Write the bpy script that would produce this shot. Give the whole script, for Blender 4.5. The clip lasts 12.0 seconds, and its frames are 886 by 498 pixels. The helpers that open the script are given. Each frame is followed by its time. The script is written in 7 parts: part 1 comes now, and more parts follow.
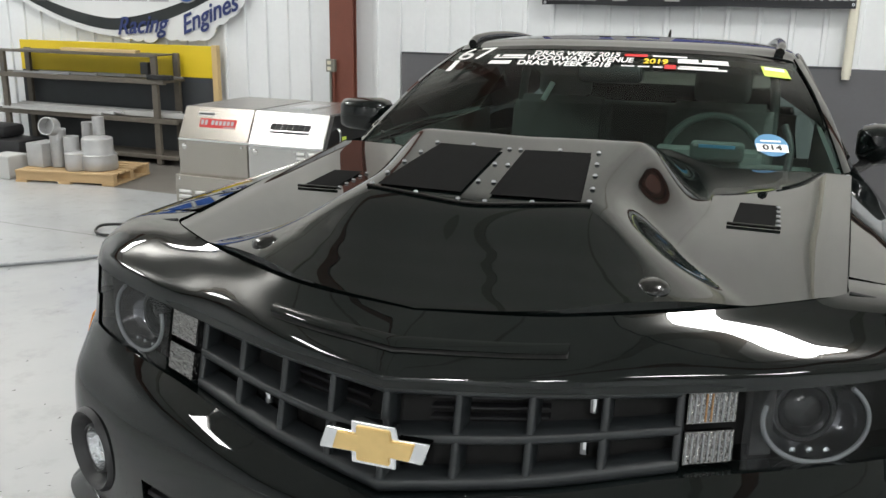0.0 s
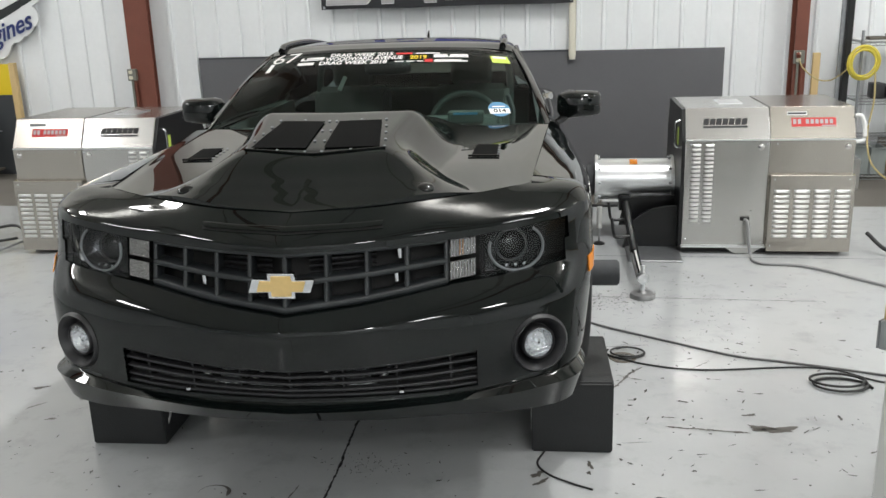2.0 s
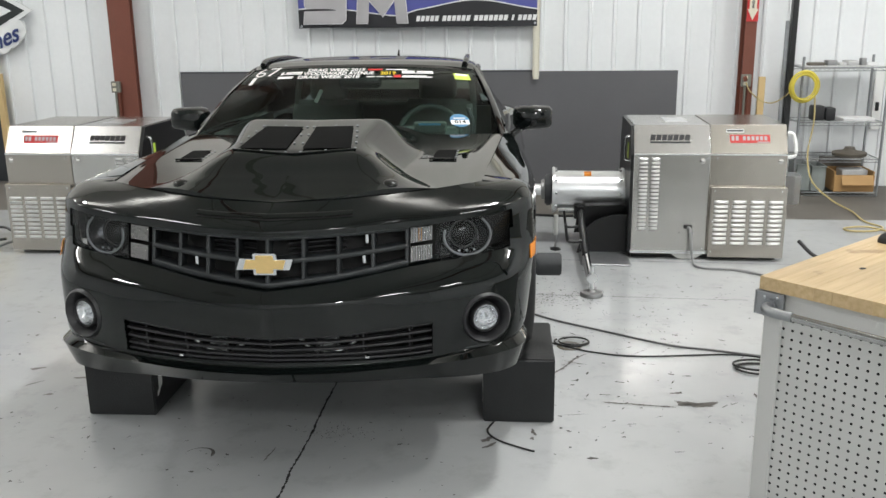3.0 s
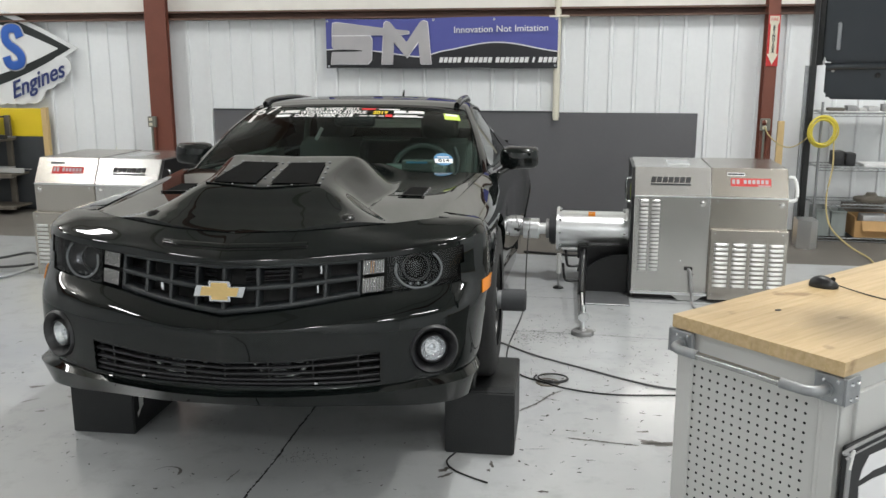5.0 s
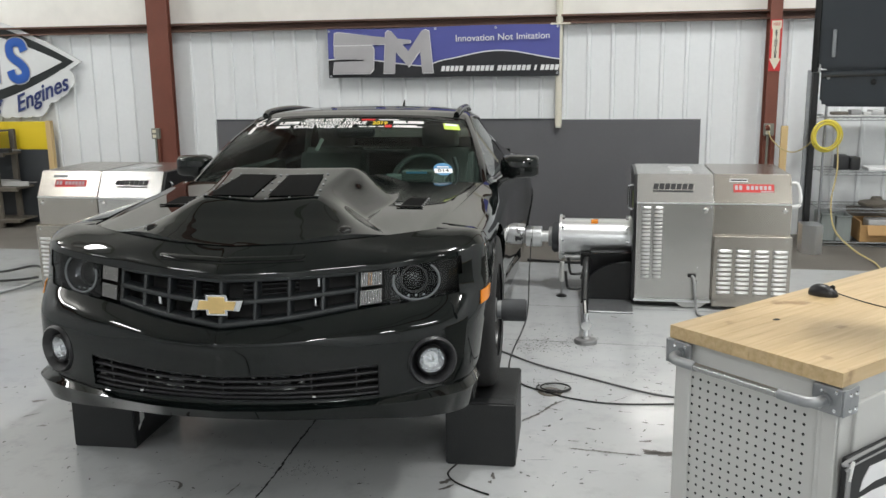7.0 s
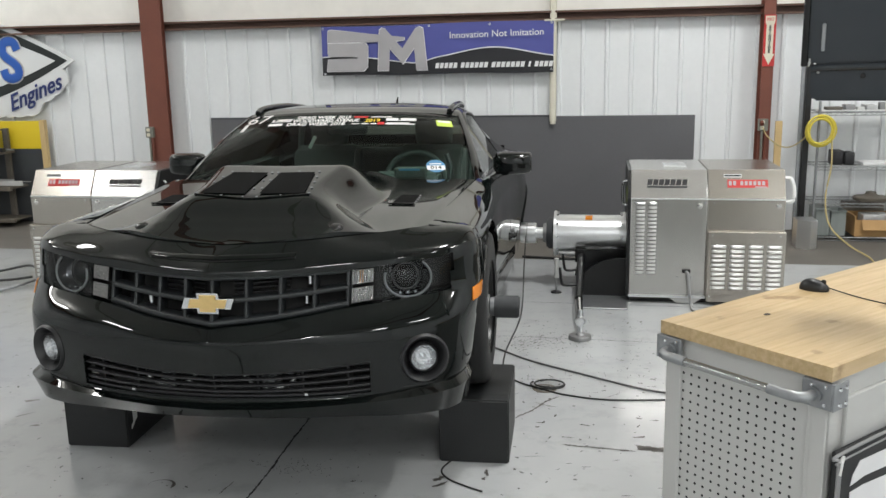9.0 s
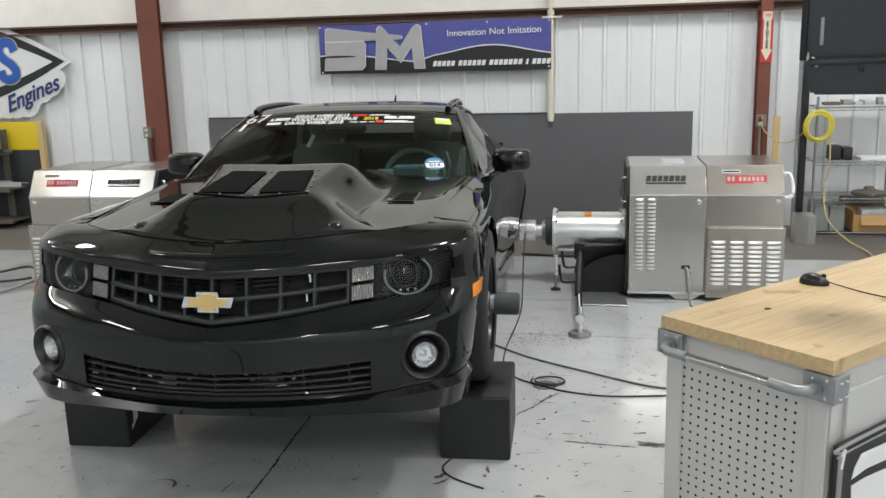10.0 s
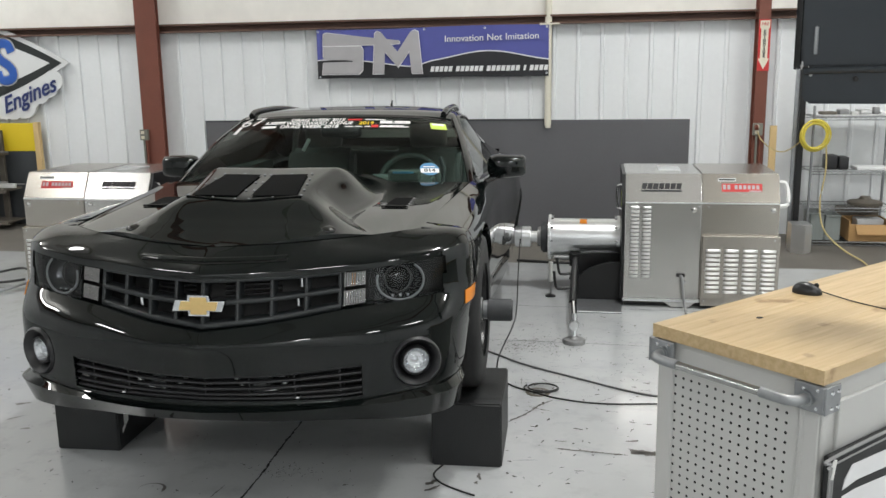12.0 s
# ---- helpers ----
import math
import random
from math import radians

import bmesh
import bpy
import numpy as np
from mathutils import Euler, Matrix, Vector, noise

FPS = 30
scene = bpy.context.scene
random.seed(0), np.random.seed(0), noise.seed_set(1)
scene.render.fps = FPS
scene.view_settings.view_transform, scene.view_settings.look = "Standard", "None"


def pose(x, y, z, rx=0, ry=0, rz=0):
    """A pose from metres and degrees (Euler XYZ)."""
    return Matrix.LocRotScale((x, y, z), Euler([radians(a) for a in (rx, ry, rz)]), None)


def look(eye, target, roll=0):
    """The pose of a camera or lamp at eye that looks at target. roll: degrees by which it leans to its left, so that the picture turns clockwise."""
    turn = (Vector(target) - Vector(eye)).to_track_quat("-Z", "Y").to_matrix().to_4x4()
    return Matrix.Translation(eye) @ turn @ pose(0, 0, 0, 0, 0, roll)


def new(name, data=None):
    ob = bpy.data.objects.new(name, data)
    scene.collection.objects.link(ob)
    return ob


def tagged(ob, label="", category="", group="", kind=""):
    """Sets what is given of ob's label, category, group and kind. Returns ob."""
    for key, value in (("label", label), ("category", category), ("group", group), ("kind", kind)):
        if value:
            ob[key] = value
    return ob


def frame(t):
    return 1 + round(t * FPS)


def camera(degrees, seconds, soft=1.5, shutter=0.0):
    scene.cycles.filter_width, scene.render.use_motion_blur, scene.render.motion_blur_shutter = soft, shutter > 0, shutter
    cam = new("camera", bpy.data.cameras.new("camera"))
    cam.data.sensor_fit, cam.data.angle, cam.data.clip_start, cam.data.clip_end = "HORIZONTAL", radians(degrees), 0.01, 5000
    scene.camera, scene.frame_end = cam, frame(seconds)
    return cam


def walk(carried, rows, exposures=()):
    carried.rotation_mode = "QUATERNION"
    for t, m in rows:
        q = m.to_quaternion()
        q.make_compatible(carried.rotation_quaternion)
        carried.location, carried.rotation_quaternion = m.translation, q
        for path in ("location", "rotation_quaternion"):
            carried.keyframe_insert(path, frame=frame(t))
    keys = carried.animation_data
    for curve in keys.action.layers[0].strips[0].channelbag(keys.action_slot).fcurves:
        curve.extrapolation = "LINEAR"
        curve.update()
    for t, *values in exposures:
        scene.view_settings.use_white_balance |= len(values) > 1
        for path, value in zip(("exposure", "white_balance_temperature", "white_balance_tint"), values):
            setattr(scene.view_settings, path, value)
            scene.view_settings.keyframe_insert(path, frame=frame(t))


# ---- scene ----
cam = camera(53.4, 12.0)
PATH = [
    (0, (0.196, 0.077, 1.637), (-0.524, 1.866, 1.108), 0.9),
    (0.5, (0.272, -0.147, 1.679), (-0.401, 1.659, 1.143), -3.2),
    (1, (0.295, -0.469, 1.69), (-0.192, 1.401, 1.176), -3.4),
    (1.5, (0.325, -0.829, 1.726), (0.043, 1.076, 1.184), -2.5),
    (2, (0.436, -1.142, 1.736), (0.16, 0.763, 1.192), -1.8),
    (2.5, (0.488, -1.383, 1.739), (0.236, 0.534, 1.229), -1.1),
    (3, (0.545, -1.607, 1.745), (0.329, 0.316, 1.242), -0.7),
    (3.2, (0.551, -1.71, 1.744), (0.345, 0.226, 1.268), -0.3),
    (4.8, (0.956, -1.679, 1.755), (0.615, 0.24, 1.306), -0.0),
    (5, (0.959, -1.683, 1.759), (0.617, 0.242, 1.34), -0.1),
    (5.5, (0.967, -1.689, 1.76), (0.614, 0.239, 1.36), -0.4),
    (6, (0.974, -1.683, 1.766), (0.616, 0.243, 1.363), -0.6),
    (6.5, (0.981, -1.68, 1.763), (0.623, 0.246, 1.361), -0.7),
    (7, (0.994, -1.661, 1.772), (0.635, 0.264, 1.369), -0.8),
    (9, (1.015, -1.651, 1.768), (0.662, 0.275, 1.359), -1.1),
    (9.5, (1.014, -1.653, 1.769), (0.661, 0.272, 1.358), -1.4),
    (10, (1.011, -1.652, 1.762), (0.661, 0.274, 1.35), -1.5),
    (10.5, (1.008, -1.655, 1.762), (0.656, 0.271, 1.35), -1.6),
    (11, (1.021, -1.657, 1.766), (0.666, 0.269, 1.357), -1.8),
    (11.5, (1.025, -1.652, 1.76), (0.676, 0.275, 1.355), -1.7),
    (12, (1.026, -1.638, 1.76), (0.682, 0.291, 1.36), -0.9),
]
walk(cam, [(t, look(eye, target, roll)) for t, eye, target, roll in PATH], [(0.0, 0.20), (0.7, 0.18), (1.5, 0.02), (2.5, 0.12), (3.2, 0.10), (4.8, 0.0), (6.0, -0.03), (12.0, -0.06)])

# ---- light ----
world = bpy.data.worlds.new("shop_air")
scene.world = world
world.use_nodes = True
world.node_tree.nodes["Background"].inputs[0].default_value = (0.8, 0.9, 1.0, 1)
world.node_tree.nodes["Background"].inputs[1].default_value = 0.02
scene.view_settings.exposure = 0.0
LAMP_POWER = 122.0


# ---- materials ----
def material(name, color, rough=0.5, metal=0.0, vary=0.0, scale=8.0, fine=0.0, bump=0.0, bump_scale=60.0, coat=0.0, stretch=(1, 1, 1), ior=1.5, rvary=0.0):
    m = bpy.data.materials.new(name)
    m.use_nodes = True
    nt = m.node_tree
    b = nt.nodes["Principled BSDF"]
    b.inputs["Base Color"].default_value = (*color, 1)
    b.inputs["Roughness"].default_value = rough
    b.inputs["Metallic"].default_value = metal
    b.inputs["IOR"].default_value = ior
    if coat:
        b.inputs["Specular IOR Level"].default_value = 0.0
        b.inputs["Coat Weight"].default_value = coat
        b.inputs["Coat Roughness"].default_value = 0.015
        b.inputs["Coat IOR"].default_value = 1.45
    if vary or bump or fine or rvary:
        tc = nt.nodes.new("ShaderNodeTexCoord")
        mp = nt.nodes.new("ShaderNodeMapping")
        mp.inputs["Scale"].default_value = stretch
        nt.links.new(tc.outputs["Object"], mp.inputs[0])

        def noise_tex(s, d):
            n = nt.nodes.new("ShaderNodeTexNoise")
            n.inputs["Scale"].default_value = s
            n.inputs["Detail"].default_value = d
            nt.links.new(mp.outputs[0], n.inputs["Vector"])
            return n

        n1 = noise_tex(scale, 5)
        n2 = noise_tex(bump_scale, 3)
        if vary or fine:
            add = nt.nodes.new("ShaderNodeMath")
            add.operation = "MULTIPLY_ADD"
            add.inputs[1].default_value = 2 * vary
            nt.links.new(n1.outputs[0], add.inputs[0])
            mul = nt.nodes.new("ShaderNodeMath")
            mul.operation = "MULTIPLY_ADD"
            mul.inputs[1].default_value = 2 * fine
            mul.inputs[2].default_value = 1 - vary - fine
            nt.links.new(n2.outputs[0], mul.inputs[0])
            nt.links.new(mul.outputs[0], add.inputs[2])
            mix = nt.nodes.new("ShaderNodeVectorMath")
            mix.operation = "SCALE"
            mix.inputs[0].default_value = color
            nt.links.new(add.outputs[0], mix.inputs["Scale"])
            nt.links.new(mix.outputs[0], b.inputs["Base Color"])
        if rvary:
            r = nt.nodes.new("ShaderNodeMath")
            r.operation = "MULTIPLY_ADD"
            r.inputs[1].default_value = 2 * rvary
            r.inputs[2].default_value = rough - rvary
            nt.links.new(n1.outputs[0], r.inputs[0])
            nt.links.new(r.outputs[0], b.inputs["Roughness"])
        if bump:
            bp = nt.nodes.new("ShaderNodeBump")
            bp.inputs["Strength"].default_value = bump
            bp.inputs["Distance"].default_value = 0.004
            nt.links.new(n2.outputs[0], bp.inputs["Height"])
            nt.links.new(bp.outputs[0], b.inputs["Normal"])
    return m


def glass_material(name, tint, ior=1.45):
    m = bpy.data.materials.new(name)
    m.use_nodes = True
    nt = m.node_tree
    nt.nodes.remove(nt.nodes["Principled BSDF"])
    out = nt.nodes["Material Output"]
    tr = nt.nodes.new("ShaderNodeBsdfTransparent")
    tr.inputs[0].default_value = (*tint, 1)
    gl = nt.nodes.new("ShaderNodeBsdfGlossy")
    gl.inputs["Roughness"].default_value = 0.02
    fr = nt.nodes.new("ShaderNodeFresnel")
    fr.inputs[0].default_value = ior
    mx = nt.nodes.new("ShaderNodeMixShader")
    nt.links.new(fr.outputs[0], mx.inputs[0])
    nt.links.new(tr.outputs[0], mx.inputs[1])
    nt.links.new(gl.outputs[0], mx.inputs[2])
    nt.links.new(mx.outputs[0], out.inputs[0])
    return m


def glow_material(name, color, strength):
    m = material(name, color, 0.4)
    b = m.node_tree.nodes["Principled BSDF"]
    b.inputs["Emission Color"].default_value = (*color, 1)
    b.inputs["Emission Strength"].default_value = strength
    return m


M = {}
M["paint"] = material("black_paint", (0.003, 0.0046, 0.0044), 0.3, coat=1.0, ior=1.5, rvary=0.02, scale=3.0)
M["gloss_black"] = material("gloss_black_plastic", (0.006, 0.006, 0.006), 0.16)
M["trim_black"] = material("satin_black_plastic", (0.018, 0.018, 0.02), 0.42, vary=0.15, scale=30)
M["bar_grey"] = material("dark_grey_plastic", (0.019, 0.022, 0.024), 0.36, vary=0.12, scale=25)
M["void"] = material("black_plastic_and_voids", (0.006, 0.006, 0.006), 0.7, vary=0.2, scale=20)
M["mesh_black"] = material("black_wire_mesh", (0.006, 0.006, 0.006), 0.95,  vary=0.2, scale=90)
M["mesh_black"].node_tree.nodes["Principled BSDF"].inputs["Specular IOR Level"].default_value = 0.08
M["chrome"] = material("polished_chrome", (0.75, 0.76, 0.78), 0.08, 1.0)
M["gold"] = material("gold_badge", (0.78, 0.56, 0.24), 0.34, 0.55, vary=0.08, scale=60)
M["lamp_grey"] = material("lamp_reflector", (0.92, 0.93, 0.95), 0.09, 1.0, bump=1.0, bump_scale=130)
M["lamp_smoke"] = material("smoked_lamp_lens", (0.21, 0.205, 0.20), 0.10, 1.0, bump=1.0, bump_scale=140)
M["smoke_chrome"] = material("smoked_chrome_bowl", (0.15, 0.15, 0.16), 0.14, 1.0, bump=0.5, bump_scale=40)
M["amber"] = material("amber_lens", (0.75, 0.24, 0.015), 0.2)
M["halo"] = material("halo_ring", (0.30, 0.31, 0.32), 0.25)
M["amber_dim"] = material("pale_amber_lens", (0.40, 0.22, 0.10), 0.25)
M["rubber"] = material("tyre_rubber", (0.011, 0.011, 0.0115), 0.7, vary=0.2, scale=25, bump=0.3, bump_scale=120)
M["foam_black"] = material("black_coated_foam", (0.011, 0.012, 0.013), 0.5, vary=0.2, scale=12, bump=0.35, bump_scale=150)
M["grey_foam"] = material("grey_foam", (0.055, 0.058, 0.062), 0.7, vary=0.15, scale=30, bump=0.2)
M["glass"] = glass_material("windscreen_glass", (0.62, 0.86, 0.77), 1.33)
M["side_glass"] = glass_material("side_window_glass", (0.74, 0.84, 0.79))
M["fog_glass"] = glass_material("clear_fog_lens", (0.93, 0.94, 0.95), 1.3)
M["clear"] = glass_material("clear_lens", (0.80, 0.82, 0.83), 1.4)
M["interior"] = material("dark_interior", (0.07, 0.082, 0.076), 0.8, vary=0.2, scale=15)
M["seat"] = material("grey_seat_cloth", (0.085, 0.087, 0.082), 0.85, vary=0.2, scale=40)
M["white_vinyl"] = material("white_vinyl", (0.82, 0.82, 0.80), 0.5)
M["yellow_vinyl"] = material("yellow_vinyl", (0.80, 0.60, 0.04), 0.5)
M["red_vinyl"] = material("red_vinyl", (0.55, 0.03, 0.03), 0.45)
M["green_vinyl"] = material("lime_vinyl", (0.55, 0.72, 0.10), 0.5)
M["blue_vinyl"] = material("blue_vinyl", (0.06, 0.22, 0.40), 0.5)
M["black_vinyl"] = material("black_vinyl", (0.012, 0.012, 0.013), 0.5)
M["steel"] = material("brushed_stainless", (0.59, 0.58, 0.56), 0.24, 1.0, vary=0.03, scale=1.2, stretch=(10, 10, 0.3))
M["steel_warm"] = material("warm_brushed_stainless", (0.46, 0.43, 0.385), 0.24, 1.0, vary=0.04, scale=1.2, stretch=(10, 10, 0.3))
M["steel_shine"] = material("polished_aluminium", (0.84, 0.85, 0.86), 0.30, 1.0, vary=0.05, scale=6, bump=0.04, bump_scale=30, rvary=0.05)
M["dull_alu"] = material("dull_aluminium", (0.50, 0.50, 0.50), 0.45, 0.5, vary=0.15, scale=12)
M["louvre_steel"] = material("pressed_stainless", (0.55, 0.55, 0.54), 0.34, 1.0, vary=0.08, scale=8)
M["steel_grey"] = material("grey_cast_steel", (0.30, 0.30, 0.30), 0.45, 0.7, vary=0.15, scale=20)
M["dark_steel"] = material("black_painted_steel", (0.006, 0.006, 0.0065), 0.35, vary=0.2, scale=10)
M["galv"] = material("galvanised_steel", (0.33, 0.34, 0.35), 0.42, 0.85, vary=0.18, scale=30, bump=0.1)
M["wall_white"] = material("white_liner_panel", (0.82, 0.84, 0.85), 0.38, vary=0.05, scale=1.2, fine=0.03, bump=0.06, bump_scale=25)
M["wall_cream"] = material("cream_insulation_facing", (0.88, 0.86, 0.81), 0.6, vary=0.10, scale=1.5, fine=0.05, bump=0.5, bump_scale=9)
M["ceiling"] = material("off_white_roof_facing", (0.58, 0.565, 0.535), 0.6, vary=0.10, scale=1.0, fine=0.04, bump=0.3, bump_scale=6)
M["seam_tan"] = material("tan_seam_tape", (0.34, 0.31, 0.27), 0.6, vary=0.15, scale=3)
M["rust"] = material("red_oxide_steel", (0.17, 0.052, 0.032), 0.5, vary=0.18, scale=5, fine=0.08, bump=0.1)
M["girt"] = material("brown_girt_steel", (0.12, 0.062, 0.042), 0.55, vary=0.25, scale=5, fine=0.1)
M["board_grey"] = material("grey_painted_board", (0.115, 0.115, 0.122), 0.55, vary=0.08, scale=2.5, fine=0.05, bump=0.05)
M["pvc"] = material("ivory_pvc", (0.70, 0.67, 0.56), 0.4, vary=0.05, scale=4)
M["wood_yellow"] = material("pale_pine", (0.62, 0.45, 0.22), 0.6, vary=0.15, scale=8, stretch=(1, 1, 0.15))
M["maple"] = None
M["cab_white"] = material("white_powder_coat", (0.52, 0.52, 0.505), 0.42, vary=0.03, scale=3, bump=0.08, bump_scale=250)
M["handle_steel"] = material("worn_bright_steel", (0.42, 0.42, 0.41), 0.16, 1.0, vary=0.15, scale=20)
M["hole"] = material("peg_hole_dark", (0.008, 0.008, 0.008), 0.8)
M["mouse"] = material("black_mouse_plastic", (0.012, 0.012, 0.013), 0.35)
M["cord"] = material("black_cord", (0.015, 0.015, 0.015), 0.5)
M["cord_mid"] = material("dull_grey_cord", (0.13, 0.13, 0.13), 0.5, vary=0.3, scale=6)
M["cord_grey"] = material("grey_cord", (0.30, 0.30, 0.30), 0.5)
M["cord_yellow"] = material("yellow_cord", (0.72, 0.60, 0.08), 0.5)
M["cord_tan"] = material("tan_cord", (0.50, 0.40, 0.18), 0.55)
M["yellow_board"] = material("yellow_painted_board", (0.75, 0.56, 0.02), 0.5, vary=0.06, scale=3)
M["shelf_dark"] = material("dark_shelf_back", (0.045, 0.05, 0.055), 0.6, vary=0.25, scale=4)
M["rack_brown"] = material("weathered_rack_steel", (0.12, 0.105, 0.085), 0.6, vary=0.3, scale=12)
M["pallet"] = material("pallet_wood", (0.48, 0.33, 0.17), 0.7, vary=0.25, scale=9, stretch=(0.3, 1, 1))
M["cardboard"] = material("brown_cardboard", (0.42, 0.25, 0.10), 0.7, vary=0.12, scale=6)
M["tv"] = material("slate_plastic", (0.028, 0.034, 0.041), 0.2, vary=0.1, scale=4)
M["bin_grey"] = material("grey_translucent_plastic", (0.24, 0.265, 0.255), 0.35, vary=0.2, scale=5, stretch=(3, 1, 0.4))
M["outlet"] = material("grey_outlet_box", (0.20, 0.20, 0.17), 0.5, vary=0.15, scale=30)
M["ivory"] = material("ivory_socket", (0.72, 0.68, 0.55), 0.45)
M["banner_blue"] = material("blue_banner_vinyl", (0.085, 0.095, 0.34), 0.45, vary=0.10, scale=3, bump=0.15, bump_scale=5)
M["banner_black"] = material("black_banner_vinyl", (0.018, 0.018, 0.022), 0.42, vary=0.15, scale=3, bump=0.15, bump_scale=5)
M["silver_print"] = material("silver_print", (0.42, 0.41, 0.42), 0.5, vary=0.15, scale=4)
M["white_print"] = material("white_print", (0.80, 0.80, 0.80), 0.5)
M["sign_white"] = material("white_sign_board", (0.72, 0.73, 0.73), 0.5, vary=0.03, scale=3)
M["sign_black"] = material("black_sign_print", (0.012, 0.016, 0.016), 0.5)
M["sign_blue"] = material("blue_sign_print", (0.02, 0.10, 0.42), 0.45)
M["sign_navy"] = material("navy_sign_print", (0.02, 0.035, 0.15), 0.45)
M["tube"] = glow_material("lamp_diffuser", (1.0, 0.98, 0.94), 8.0)
M["lamp_body"] = material("white_lamp_housing", (0.75, 0.75, 0.74), 0.5)
M["cloth"] = material("white_print_cloth", (0.75, 0.75, 0.76), 0.7, vary=0.05)


def floor_material():
    m = material("grey_epoxy_floor", (0.5, 0.5, 0.5), 0.3)
    nt = m.node_tree
    b = nt.nodes["Principled BSDF"]
    tc = nt.nodes.new("ShaderNodeTexCoord")

    def ntex(scale, detail, rough=0.6, stretch=None):
        n = nt.nodes.new("ShaderNodeTexNoise")
        n.inputs["Scale"].default_value = scale
        n.inputs["Detail"].default_value = detail
        n.inputs["Roughness"].default_value = rough
        if stretch:
            mp = nt.nodes.new("ShaderNodeMapping")
            mp.inputs["Scale"].default_value = stretch
            nt.links.new(tc.outputs["Object"], mp.inputs[0])
            nt.links.new(mp.outputs[0], n.inputs["Vector"])
        else:
            nt.links.new(tc.outputs["Object"], n.inputs["Vector"])
        return n

    def ramp(src, stops):
        r = nt.nodes.new("ShaderNodeValToRGB")
        r.color_ramp.elements[0].position, r.color_ramp.elements[0].color = stops[0][0], (*stops[0][1], 1)
        r.color_ramp.elements[1].position, r.color_ramp.elements[1].color = stops[1][0], (*stops[1][1], 1)
        nt.links.new(src, r.inputs[0])
        return r

    def mult(a, bb):
        x = nt.nodes.new("ShaderNodeMix")
        x.data_type, x.blend_type = "RGBA", "MULTIPLY"
        x.inputs[0].default_value = 1.0
        nt.links.new(a, x.inputs[6])
        nt.links.new(bb, x.inputs[7])
        return x.outputs[2]

    base = ramp(ntex(0.7, 5).outputs[0], [(0.3, (0.41, 0.425, 0.43)), (0.7, (0.50, 0.51, 0.51))])
    grime = ramp(ntex(5.0, 8, 0.7).outputs[0], [(0.30, (0.86, 0.86, 0.85)), (0.48, (1, 1, 1))])
    chips = ramp(ntex(9.0, 10, 0.75, (1.0, 2.2, 1)).outputs[0], [(0.262, (0.20, 0.19, 0.17)), (0.275, (1, 1, 1))])
    scuff = ramp(ntex(16.0, 6, 0.7, (0.5, 3.0, 1)).outputs[0], [(0.25, (0.35, 0.34, 0.32)), (0.28, (1, 1, 1))])
    col = mult(mult(mult(base.outputs[0], grime.outputs[0]), chips.outputs[0]), scuff.outputs[0])
    nt.links.new(col, b.inputs["Base Color"])
    rr = nt.nodes.new("ShaderNodeMapRange")
    rr.inputs[3].default_value, rr.inputs[4].default_value = 0.13, 0.27
    nt.links.new(ntex(2.0, 6).outputs[0], rr.inputs[0])
    nt.links.new(rr.outputs[0], b.inputs["Roughness"])
    bp = nt.nodes.new("ShaderNodeBump")
    bp.inputs["Strength"].default_value, bp.inputs["Distance"].default_value = 0.06, 0.003
    nt.links.new(ntex(30.0, 4).outputs[0], bp.inputs["Height"])
    nt.links.new(bp.outputs[0], b.inputs["Normal"])
    return m


